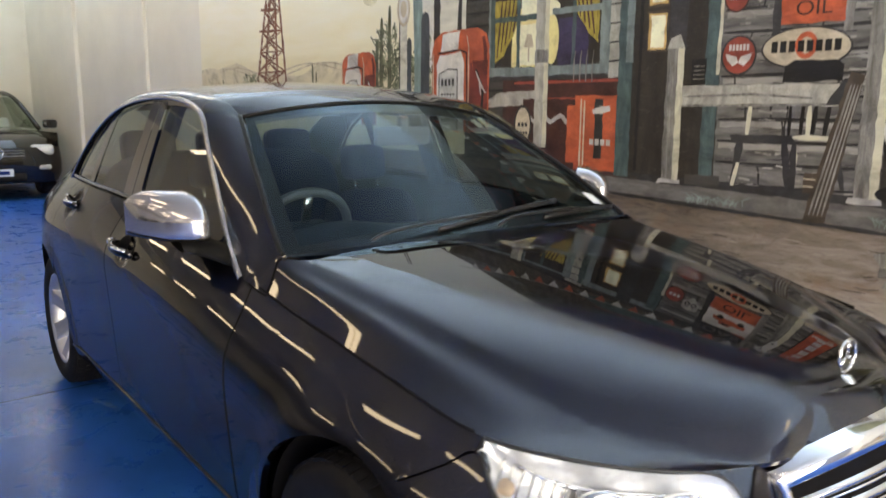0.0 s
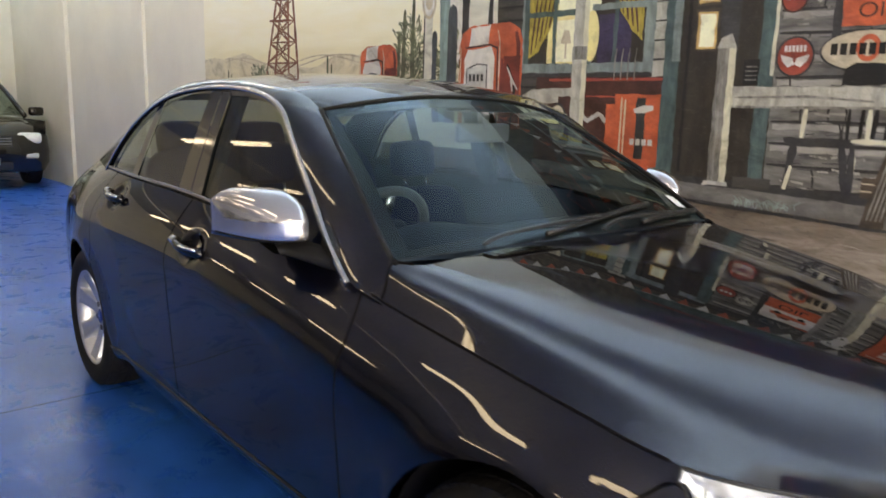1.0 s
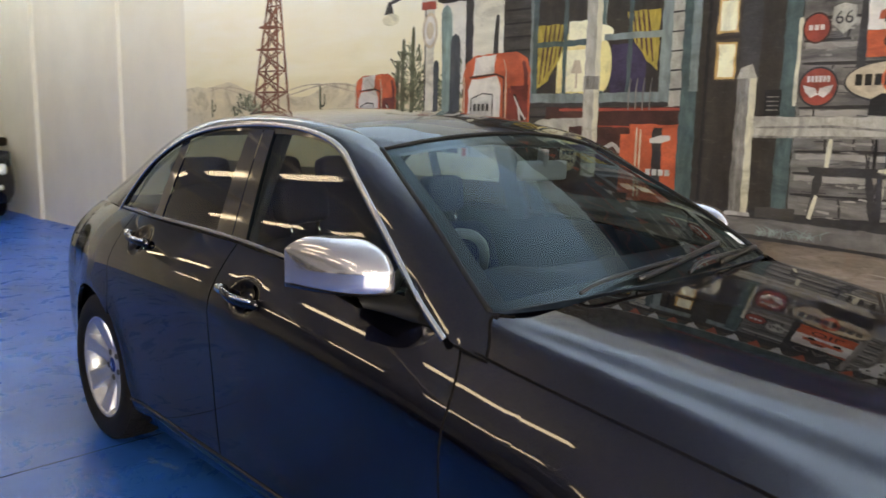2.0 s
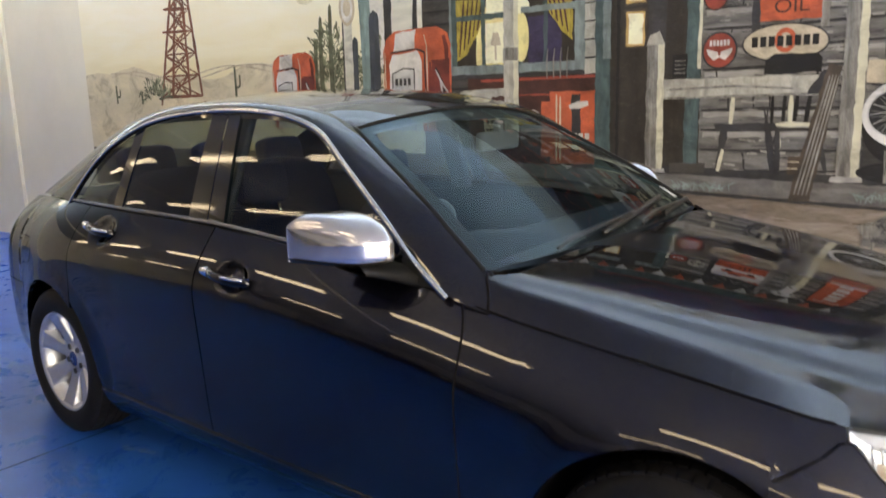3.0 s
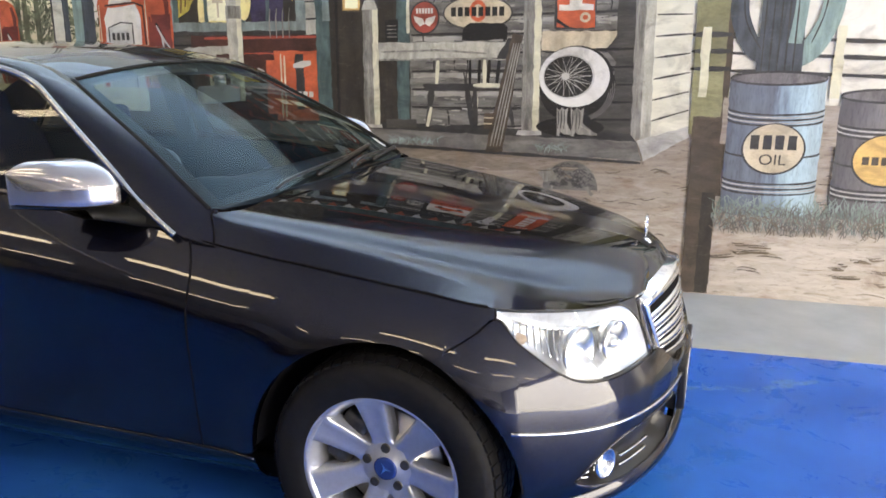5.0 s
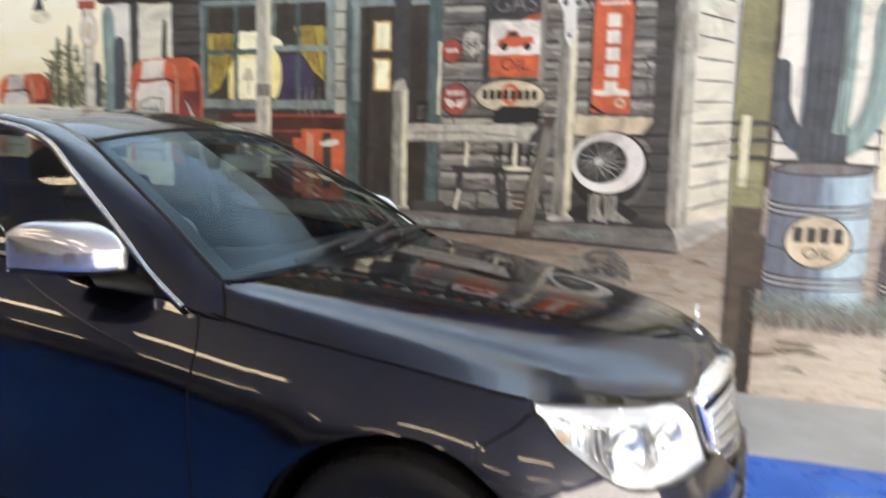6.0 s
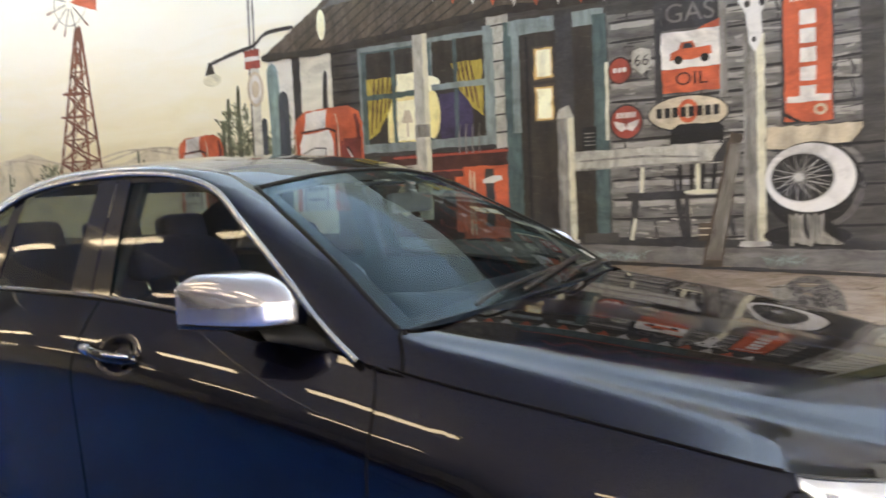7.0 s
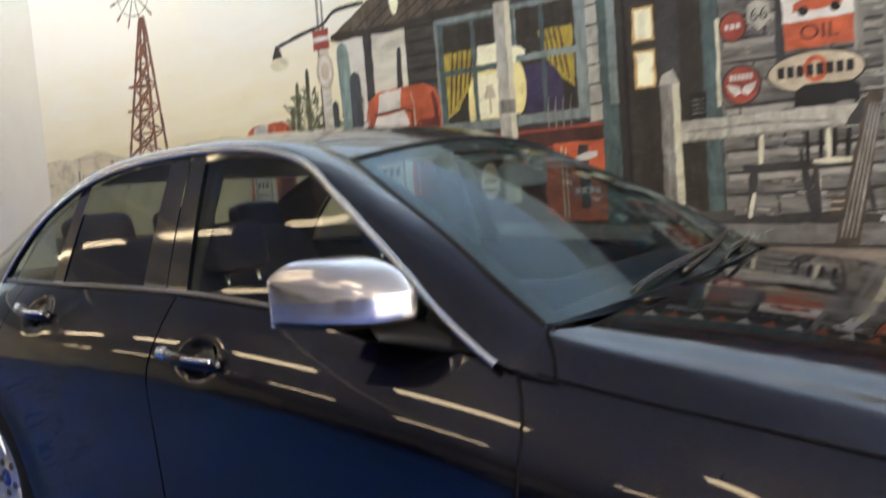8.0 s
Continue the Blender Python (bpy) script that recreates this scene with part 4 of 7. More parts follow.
# sunlit board under the tall sign, shaded corner, corner post and side wall of the house
rect("sunlit_board", 1.13, 1.415, 1.60, 1.525, P_TAN)
flat("corner_shade", [(1.535, 2.45), (1.68, 2.45), (1.68, 0.94), (1.52, 0.96), (1.56, 1.35), (1.50, 1.42), (1.56, 1.50)], P_BOARD_DARK)
rect("lower_shade", 1.13, 0.93, 1.62, 1.20, P_BOARD_DARK)
strokes("board_gap", [[(1.35, 1.02 + 0.10 * k), (1.66, 1.025 + 0.10 * k)] for k in range(5)], 0.014, P_BLACK)
rect("corner_post", 1.665, 0.915, 1.785, 2.55, P_POST, lean=-0.02)
rect("corner_post", 1.72, 0.915, 1.785, 2.55, P_WHITE, lean=-0.02)
side_wall = painted("house_side")
flat("side_board", [(1.775, 0.905), (1.985, 0.995), (1.935, 2.60), (1.755, 2.60)], P_BOARD_WHITE, side_wall)
strokes("board_gap", [[(1.775, 1.02 + 0.118 * k), (1.978 - 0.003 * k, 1.085 + 0.105 * k)] for k in range(14)], 0.011, P_SHADE, side_wall)

# roof, eave and bunting
roof = painted("painted_roof_side")
flat("roof_slope", [(-2.14, 2.27), (-1.28, 2.75), (-0.55, 3.2), (1.95, 3.2), (1.95, 2.42), (0.30, 2.30), (-0.30, 2.34), (-0.93, 2.30), (-1.6, 2.255)], P_ROOF, roof)
strokes("roof_seam", [[(-1.95 + 0.11 * k, 2.27), (-1.30 + 0.13 * k, 2.66 + 0.008 * k)] for k in range(13)], 0.012, P_DOOR, roof)
flat("roof_gable", [(-1.62, 2.52), (-1.20, 2.80), (-0.75, 2.76), (-1.05, 2.58)], P_STONE, roof)
strokes("eave_line", [[(-2.15, 2.26), (-1.6, 2.245), (-0.93, 2.285), (-0.30, 2.325), (0.3, 2.30)]], 0.050, P_DOOR, roof)
oval("porch_lamp", -1.62, 2.42, 0.035, 0.10, P_GLOW_PALE, roof)
flat("name_board", [(-0.30, 2.40), (0.80, 2.42), (1.02, 2.44), (1.02, 2.60), (-0.1, 2.60)], P_TEAL, roof)
rect("fascia_board", -0.15, 2.60, 1.72, 3.16, P_SHADE, roof)
strokes("board_script", [smooth_uz([(0.06 + 0.10 * k, 2.86 + 0.10 * math.sin(k * 1.9)) for k in range(15)], 90)], 0.030, P_SIGN_RED, roof)
strokes("board_edge", [[(-0.12, 3.13), (1.69, 3.13)], [(-0.12, 2.63), (1.69, 2.63)]], 0.03, P_SIGN_RED, roof)
bunting = painted("painted_bunting")


def string_z(u):
    return keyed([(-1.5, 2.86), (-0.8, 2.59), (-0.37, 2.49), (0.11, 2.43), (0.65, 2.395), (1.14, 2.40), (1.45, 2.43)], u)


for k in range(21):
    u = -1.30 + 0.134 * k
    z = string_z(u)
    flat("pennant", [(u - 0.046, z + 0.005), (u + 0.046, string_z(u + 0.046)), (u + 0.006, z - 0.135)], P_RED if k % 2 else P_PUMP_WHITE, bunting)
strokes("string", [[(u / 20, string_z(u / 20)) for u in range(-30, 30)]], 0.010, P_WHITE, bunting)

# porch floor and its corner stone
porch = painted("painted_porch")
flat("porch_edge", [(-1.2, 1.0), (-0.11, 0.945), (1.0, 0.915), (1.70, 0.905), (1.735, 0.785), (1.0, 0.815), (-0.11, 0.86), (-1.2, 0.92)], P_STONE, porch)
flat("porch_top", [(-0.2, 0.985), (1.66, 0.945), (1.70, 0.900), (1.0, 0.915), (-0.11, 0.945)], P_SHADE, porch)
strokes("porch_shadow", [[(-0.9, 0.885), (-0.11, 0.85), (1.0, 0.805), (1.73, 0.775)]], 0.020, P_SHADE, porch)
flat("corner_stone", [(1.70, 0.905), (1.985, 0.995), (1.99, 0.93), (1.745, 0.785)], P_STONE_PALE, porch)
tufts("porch_grass", 0.15, 0.50, 0.85, 0.05, 50, P_GRASS, porch, 0.01)
tufts("porch_grass", 1.12, 1.30, 0.83, 0.05, 24, P_GRASS, porch, 0.01)

# chairs on the porch, rail, posts
seats = painted("painted_chair")
flat("chair_seat", [(0.40, 1.22), (0.73, 1.225), (0.73, 1.185), (0.42, 1.175)], P_SHADE, seats)
strokes("chair_leg", [[(0.46, 1.20), (0.43, 0.95)], [(0.68, 1.20), (0.72, 0.96)]], 0.040, P_SHADE, seats)
strokes("chair_back", [[(0.70 + 0.055 * k, 1.22), (0.70 + 0.06 * k, 1.37)] for k in range(5)], 0.022, P_BLACK, seats)
strokes("chair_light", [[(0.50, 1.37), (0.49, 1.22)], [(0.455, 1.08), (0.43, 0.96)], [(0.79, 1.37), (0.79, 1.20)], [(0.72, 1.215), (0.92, 1.215)], [(0.90, 1.19), (0.93, 1.0)], [(0.735, 1.18), (0.74, 1.06)]], 0.026, P_CREAM, seats)
strokes("chair_leg", [[(0.73, 1.20), (0.74, 0.95)], [(0.92, 1.20), (0.97, 0.98)]], 0.030, P_SHADE, seats)
rect("porch_can", 0.79, 0.95, 0.87, 1.05, P_BROWN)
strokes("can_band", [[(0.79, 0.985), (0.87, 0.985)], [(0.79, 1.02), (0.87, 1.02)]], 0.010, P_TAN)
rect("plank", 0.16, 0.945, 0.36, 1.00, P_BOARD_DARK)
flat("stool_top", [(0.65, 1.475), (0.655, 1.55), (0.70, 1.575), (0.90, 1.575), (0.925, 1.55), (0.925, 1.48)], P_BLACK)
rect("rail", 0.11, 1.365, 0.915, 1.468, P_WHITE)
strokes("rail_shade", [[(0.11, 1.362), (0.915, 1.372)], [(0.13, 1.41), (0.5, 1.42), (0.8, 1.40)]], 0.012, P_POST)
flat("rail_end", [(0.86, 1.37), (0.98, 1.37), (0.99, 1.49), (0.93, 1.49)], P_SHADE)
rect("tin", 0.165, 1.475, 0.245, 1.60, P_BLACK)
strokes("tin_mark", [[(0.175, 1.50 + 0.022 * k), (0.235, 1.50 + 0.022 * k)] for k in range(4)], 0.008, P_POST)
rect("gate_post", 0.015, 0.955, 0.085, 1.665, P_POST)
rect("gate_post_light", 0.080, 0.955, 0.118, 1.665, P_CREAM)
flat("gate_post_top", [(0.010, 1.66), (0.030, 1.715), (0.085, 1.735), (0.118, 1.66)], P_WHITE)
flat("post_foot", [(-0.015, 0.94), (0.135, 0.945), (0.13, 0.965), (0.0, 0.965)], P_STONE_PALE)
flat("leaning_post", [(0.80, 0.81), (0.905, 0.82), (1.02, 1.50), (0.955, 1.52)], P_BROWN)
strokes("leaning_grain", [[(0.83 + 0.02 * k, 0.85), (0.965 + 0.014 * k, 1.46)] for k in range(4)], 0.009, P_POST)
rect("porch_post", 1.02, 0.93, 1.09, 2.0, P_POST)
rect("porch_post_edge", 1.085, 0.93, 1.125, 2.0, P_CREAM)
flat("post_foot", [(0.99, 0.92), (1.145, 0.925), (1.14, 0.95), (1.0, 0.95)], P_STONE_PALE)
skull = painted("painted_skull")
flat("skull_face", [(1.00, 2.17), (1.03, 2.24), (1.11, 2.25), (1.15, 2.18), (1.11, 2.10), (1.115, 1.98), (1.08, 1.91), (1.05, 1.96), (1.04, 2.10)], P_TYRE_WHITE, skull)
strokes("skull_horn", [smooth_uz([(1.03, 2.21), (0.98, 2.22), (0.965, 2.27)], 8), smooth_uz([(1.12, 2.21), (1.19, 2.22), (1.215, 2.28)], 8)], 0.030, P_POST, skull)
for u, z, r in ((1.045, 2.155, 0.018), (1.115, 2.155, 0.018), (1.075, 1.975, 0.014)):
    oval("skull_hollow", u, z, r * 0.8, r, P_SHADE, skull)
# spare wheel with a white wall
spare = painted("painted_wheel")
oval("tyre_side", 1.345, 1.205, 0.222, 0.205, P_BLACK, spare, turn=0.15)
strokes("tread_line", [[(1.345 + (0.216 - 0.011 * k) * math.cos(-1.15 + 0.09 * i), 1.203 - 0.004 * k + (0.196 - 0.011 * k) * math.sin(-1.15 + 0.09 * i)) for i in range(16)] for k in range(4)], 0.0045, P_BOARD, spare)
oval("tyre_tread", 1.335, 1.262, 0.215, 0.182, P_BLACK, spare)
oval("white_wall", 1.325, 1.265, 0.205, 0.172, P_TYRE_WHITE, spare)
oval("rim_edge", 1.293, 1.268, 0.150, 0.126, P_STONE_PALE, spare)
oval("rim_well", 1.291, 1.268, 0.141, 0.118, P_BLACK, spare)
strokes("wire_spoke", [[(1.277 + 0.02 * math.cos(k * 0.3 + 0.8), 1.27 + 0.02 * math.sin(k * 0.3 + 0.8)), (1.291 + 0.135 * math.cos(k * 0.3), 1.268 + 0.112 * math.sin(k * 0.3))] for k in range(21)], 0.0042, P_POST, spare)
strokes("wire_spoke", [[(1.277 + 0.022 * math.cos(k * 0.45), 1.27 + 0.02 * math.sin(k * 0.45)), (1.291 + 0.135 * math.cos(k * 0.45 + 0.5), 1.268 + 0.112 * math.sin(k * 0.45 + 0.5))] for k in range(14)], 0.004, P_STONE_PALE, spare)
oval("wheel_hub", 1.275, 1.27, 0.024, 0.021, P_STONE_PALE, spare)
oval("wheel_shadow", 1.31, 0.975, 0.20, 0.055, P_BLACK, spare)


def cowboy_boot(u, wide, toe):
    """A worn boot with a scalloped shaft, heel and pointed toe."""
    g = painted("painted_boot")
    flat("shaft", [(u, 1.088), (u + wide * 0.25, 1.072), (u + wide * 0.5, 1.092), (u + wide * 0.75, 1.074), (u + wide, 1.09), (u + wide * 0.96, 1.0), (u + wide + toe * 0.5, 0.962),
                   (u + wide + toe, 0.938), (u + wide + toe, 0.928), (u + wide * 0.7, 0.932), (u + wide * 0.42, 0.946), (u + wide * 0.34, 0.922), (u + wide * 0.05, 0.924), (u + wide * 0.10, 0.985)], P_POST, g)
    strokes("crease", [[(u + wide * q, 1.07), (u + wide * (q + 0.05), 1.02), (u + wide * (q - 0.02), 0.965)] for q in (0.16, 0.42, 0.70)], 0.006, P_SHADE, g)
    strokes("shine", [[(u + wide * 0.86, 1.075), (u + wide * 0.84, 1.01)], [(u + wide * 0.8, 0.985), (u + wide + toe * 0.45, 0.955)]], 0.006, P_BOARD_LIGHT, g)
    strokes("sole", [[(u + wide * 0.3, 0.932), (u + wide * 0.7, 0.926), (u + wide + toe, 0.924)]], 0.007, P_BLACK, g)


cowboy_boot(1.230, 0.066, 0.03)
cowboy_boot(1.312, 0.076, 0.085)
# armadillo on the dirt
shell = [(1.16 + 0.165 * (1 - math.cos(a)), 0.60 + 0.175 * math.sin(a)) for a in [math.pi * k / 18 for k in range(19)]]
flat("armadillo", shell, P_STONE)
scales = []
for k in range(120):
    a, r = mural_rand.uniform(0.1, math.pi - 0.1), mural_rand.uniform(0.2, 0.95)
    u, z = 1.325 + 0.16 * r * math.cos(a), 0.605 + 0.16 * r * math.sin(a)
    scales.append([(u - 0.012, z), (u, z + 0.012), (u + 0.012, z)])
strokes("armadillo_scale", scales, 0.007, P_SHADE, None, True)
flat("armadillo_head", [(1.17, 0.64), (1.13, 0.70), (1.21, 0.73), (1.25, 0.66)], P_POST)
strokes("armadillo_leg", [[(1.22, 0.62), (1.19, 0.55)], [(1.42, 0.62), (1.46, 0.57)]], 0.03, P_POST)
lows, lights, dusts = [], [], []
for k in range(340):
    u, z = mural_rand.uniform(-1.2, 5.6), 0.03 + 0.72 * mural_rand.random() ** 0.9
    w, bend = mural_rand.uniform(0.03, 0.16), mural_rand.uniform(-0.012, 0.012)
    line = [(u, z), (u + w * 0.3, z + bend), (u + w * 0.7, z + bend * 0.4), (u + w, z - bend * 0.5)]
    lows.append(line)
    if k % 2:
        lights.append([(p[0] - 0.008, p[1] + 0.013) for p in line])
    else:
        dusts.append([(p[0] + 0.02, p[1] - 0.012) for p in line])
strokes("dirt_mark", dusts[::2], 0.012, P_DUST, None, True)
strokes("dirt_mark", lows[::2], 0.0055, P_MUD, None, True)
strokes("dirt_mark", lights[::3], 0.006, P_DUST_PALE, None, True)

# the right-hand end: dark strip, fence, cactus and oil drums
fence = painted("painted_fence")
# flat strip in darker colours, standing for the shaded side of a wall pier
rect("olive_strip", 1.985, 0.95, 2.185, TOP, P_OLIVE)
rect("strip_foot", 2.005, 0.012, 2.160, 1.05, P_BROWN)
rect("strip_shade", 2.085, 0.012, 2.160, 0.62, P_DOOR)
rect("strip_shade", 2.155, 0.6, 2.185, 2.6, P_BROWN)
strokes("fence_rail", [[(1.97, z), (2.18, z)] for z in (1.50, 1.41, 1.315)], 0.028, P_SHADE, fence)
strokes("fence_rail", [[(2.18, z), (6.0, z - 0.14)] for z in (1.485, 1.40, 1.305)], 0.022, P_SHADE, fence)
for u in (2.045, 2.725, 3.5, 4.3, 5.1):
    rect("fence_post", u - 0.024, 1.16, u + 0.024, 1.54, P_CREAM, fence)
flat("far_dirt", [(2.16, 1.16), (2.16, 0.9), (6.0, 0.9), (6.0, 1.0), (2.75, 1.12)], P_DIRT)
cactus = painted("painted_cactus")
limb("cactus_arm", [(2.46, 1.36), (2.30, 1.42), (2.215, 1.58), (2.205, 1.72), (2.20, 1.84)], 0.11, 0.085, P_CACTUS, cactus)
limb("cactus_arm", [(2.46, 1.36), (2.58, 1.42), (2.66, 1.58), (2.68, 1.78), (2.685, 2.15)], 0.12, 0.10, P_CACTUS_PALE, cactus)
limb("cactus_trunk", [(2.43, 1.22), (2.43, 1.5), (2.425, 1.9), (2.42, 2.45)], 0.24, 0.20, P_CACTUS, cactus)
limb("cactus_light", [(2.50, 1.45), (2.52, 1.7), (2.525, 2.3)], 0.07, 0.06, P_CACTUS_PALE, cactus)
strokes("cactus_rib", [[(2.34 + 0.04 * k, 1.30), (2.345 + 0.04 * k, 2.35)] for k in range(5)] + [smooth_uz([(2.58, 1.45), (2.63, 1.6), (2.65, 1.8), (2.66, 2.1)], 14), smooth_uz([(2.33, 1.42), (2.24, 1.58), (2.22, 1.8)], 12)], 0.008, P_SHADE, cactus)


def drum_paint(u0, u1, tones):
    """Blended vertical brushwork across a drum, from its shaded to its lit side."""
    m, nt, b = mat_new("painted_drum_side")
    tc = nt.nodes.new("ShaderNodeTexCoord")
    sep = nt.nodes.new("ShaderNodeSeparateXYZ")
    nt.links.new(tc.outputs["Object"], sep.inputs[0])
    across = nt.nodes.new("ShaderNodeMapRange")
    across.inputs[1].default_value, across.inputs[2].default_value = u0, u1
    nt.links.new(sep.outputs[0], across.inputs[0])
    streak = noise_of(nt, coords(nt, (7.0, 1, 0.9)), 2.4, 5, 0.62, 0.5)
    shift = nt.nodes.new("ShaderNodeMath")
    shift.operation = "MULTIPLY_ADD"
    shift.inputs[1].default_value, shift.inputs[2].default_value = 0.62, -0.31
    nt.links.new(streak, shift.inputs[0])
    both = nt.nodes.new("ShaderNodeMath")
    nt.links.new(across.outputs[0], both.inputs[0])
    nt.links.new(shift.outputs[0], both.inputs[1])
    base = ramp(nt, both.outputs[0], [(f, c) for f, c in zip((0.05, 0.25, 0.45, 0.62, 0.80, 0.97), tones)])
    fine = noise_of(nt, coords(nt, (9.0, 1, 2.0)), 9.0, 4, 0.7, 0.4)
    rub = nt.nodes.new("ShaderNodeMix")
    rub.data_type, rub.blend_type = "RGBA", "MULTIPLY"
    rub.inputs[0].default_value = 0.8
    nt.links.new(base, rub.inputs[6])
    nt.links.new(ramp(nt, fine, [(0.30, (0.62, 0.62, 0.64)), (0.52, (1, 1, 1))]), rub.inputs[7])
    nt.links.new(rub.outputs[2], b.inputs["Base Color"])
    b.inputs["Roughness"].default_value = 0.55
    return m


DRUM_BLUE = ((0.10, 0.115, 0.145), (0.15, 0.175, 0.215), (0.115, 0.13, 0.17), (0.25, 0.35, 0.43), (0.42, 0.58, 0.64), (0.34, 0.44, 0.49))
DRUM_GREY = ((0.085, 0.080, 0.085), (0.13, 0.12, 0.125), (0.17, 0.155, 0.16), (0.24, 0.215, 0.22), (0.36, 0.34, 0.34), (0.26, 0.25, 0.25))


def drum(u0, u1, z0, z1, tones, name):
    """A ribbed oil drum with worn paint."""
    g = painted(name)
    w = u1 - u0
    mid, r = (u0 + u1) / 2, w / 2
    low = [(mid - r * math.cos(math.pi * k / 12), z0 - 0.035 * math.sin(math.pi * k / 12)) for k in range(13)]
    top = [(mid + r * math.cos(math.pi * k / 12), z1 + 0.035 * math.sin(math.pi * k / 12)) for k in range(13)]
    flat("drum_side", low + top, drum_paint(u0, u1, tones), g)
    oval("drum_lid", mid, z1, r, 0.036, P_DRUM_GREY, g)

    def hoop(z):
        return [(mid - r * math.cos(math.pi * k / 12), z - 0.035 * math.sin(math.pi * k / 12)) for k in range(13)]
    h = z1 - z0
    strokes("drum_rib", [hoop(z0 + h * f) for f in (0.78, 0.74, 0.70, 0.46, 0.26, 0.22, 0.18)], 0.011, P_SHADE, g)
    strokes("drum_glint", [hoop(z0 + h * f) for f in (0.76, 0.72, 0.24, 0.20)], 0.007, P_STONE_PALE, g)
    strokes("drum_rim", [hoop(z1), [(p[0], 2 * z1 - p[1]) for p in hoop(z1)]], 0.012, P_SHADE, g)
    return g


for k, u in enumerate((2.19, 2.76, 3.60, 4.35)):
    tall = 1.265 if k == 0 else 1.175
    g = drum(u, u + 0.495, 0.52, tall, DRUM_BLUE if k % 2 == 0 else DRUM_GREY, "painted_drum")
    c = u + 0.255
    oval("drum_badge", c, 0.878 - 0.05 * (k > 0), 0.168, 0.145, P_SHADE, g)
    oval("drum_badge", c, 0.88 - 0.05 * (k > 0), 0.158, 0.136, P_TAN if k == 0 else P_ORANGE, g)
    if k == 0:
        blocks("badge_letter", 4, c - 0.13, c + 0.13, 0.875, 0.955, P_SHADE, g)
        lettering("oil_word", "OIL", c, 0.815, 0.085, P_SHADE, g, 1.1)
    else:
        blocks("badge_letter", 5, c - 0.12, c + 0.12, 0.805, 0.85, P_BROWN, g)
tufts("drum_grass", 2.16, 6.0, 0.46, 0.12, 1500, P_GRASS, None, 0.06)
tufts("drum_grass", 2.16, 6.0, 0.44, 0.08, 1200, P_STONE, None, 0.06)
tufts("drum_grass", 2.16, 6.0, 0.42, 0.05, 500, P_DUST, None, 0.05)

# ---- the grey saloon car ----
# x forward, z up; the axles stand at x = 1.39 and -1.36; half-widths are mirrored to both sides
AXLE, REAR_AXLE, HUB_Z, ARCH_R = 1.392, -1.36, 0.316, 0.375

SHOULDER = [(-2.45, 0.93), (-2.2, 0.965), (-1.75, 1.0), (-1.35, 1.008), (-0.9, 1.005), (-0.3, 0.997), (0.1, 0.974), (0.45, 0.938), (0.755, 0.897),
            (0.86, 0.874), (1.2, 0.832), (1.55, 0.786), (1.67, 0.766), (1.80, 0.750), (1.92, 0.722), (2.02, 0.712)]
# level: share of the height from sill line to shoulder, nose, tail, bluntness, half-widths from x = 1.55 back to x = -1.75
LEVELS = [
    (-0.24, 2.085, -2.34, 2.25, (0.815, 0.800, 0.790, 0.790, 0.790, 0.790, 0.776, 0.728)),
    (-0.14, 2.102, -2.37, 2.4, (0.852, 0.848, 0.842, 0.842, 0.842, 0.842, 0.827, 0.774)),
    (0.00, 2.108, -2.40, 2.35, (0.872, 0.870, 0.860, 0.858, 0.858, 0.862, 0.851, 0.797)),
    (0.25, 2.118, -2.41, 2.35, (0.880, 0.882, 0.870, 0.868, 0.868, 0.874, 0.864, 0.805)),
    (0.48, 2.105, -2.40, 2.35, (0.880, 0.888, 0.880, 0.878, 0.878, 0.884, 0.870, 0.807)),
    (0.63, 2.082, -2.385, 2.3, (0.870, 0.882, 0.884, 0.885, 0.885, 0.888, 0.870, 0.803)),
    (0.74, 2.066, -2.375, 2.25, (0.852, 0.868, 0.878, 0.886, 0.887, 0.886, 0.862, 0.791)),
    (0.84, 2.045, -2.365, 2.2, (0.820, 0.836, 0.845, 0.853, 0.855, 0.851, 0.822, 0.757)),
    (0.93, 2.030, -2.355, 2.1, (0.787, 0.800, 0.807, 0.813, 0.815, 0.810, 0.776, 0.705)),
    (1.00, 2.018, -2.345, 2.0, (0.752, 0.762, 0.768, 0.774, 0.776, 0.770, 0.724, 0.646)),
]
WIDTH_X = (1.55, 1.2, 0.8, 0.3, -0.3, -0.9, -1.4, -1.75)


def level_point(level, s):
    """s: 0 front centre, 1 end of the front corner, 2 start of the rear corner, 3 rear centre."""
    share, nose, tail, n, widths = level
    keys = sorted(zip(WIDTH_X, widths))
    if s <= 1:
        a = s * math.pi / 2
        x = 1.55 + (nose - 1.55) * max(math.cos(a), 0) ** (2 / n)
        w = keyed(keys, 1.55) * math.sin(a) ** (2 / n)
    elif s <= 2:
        x = 1.55 + (s - 1) * (-1.75 - 1.55)
        w = keyed(keys, x)
    else:
        a = (3 - s) * math.pi / 2
        x = -1.75 + (tail + 1.75) * max(math.cos(a), 0) ** (2 / n)
        w = keyed(keys, -1.75) * math.sin(a) ** (2 / n)
    top = keyed(SHOULDER, x)
    return x, w, 0.335 + share * (top - 0.335)


S_KEYS = [i / 10 for i in range(11)] + [1 + i / 20 for i in range(1, 20)] + [2 + i / 8 for i in range(9)]
CAGE = np.array([[level_point(lv, s) for s in S_KEYS] for lv in LEVELS])


def spline_weights(t):
    return np.array([(1 - t) ** 3, 3 * t**3 - 6 * t**2 + 4, -3 * t**3 + 3 * t**2 + 3 * t + 1, t**3]) / 6


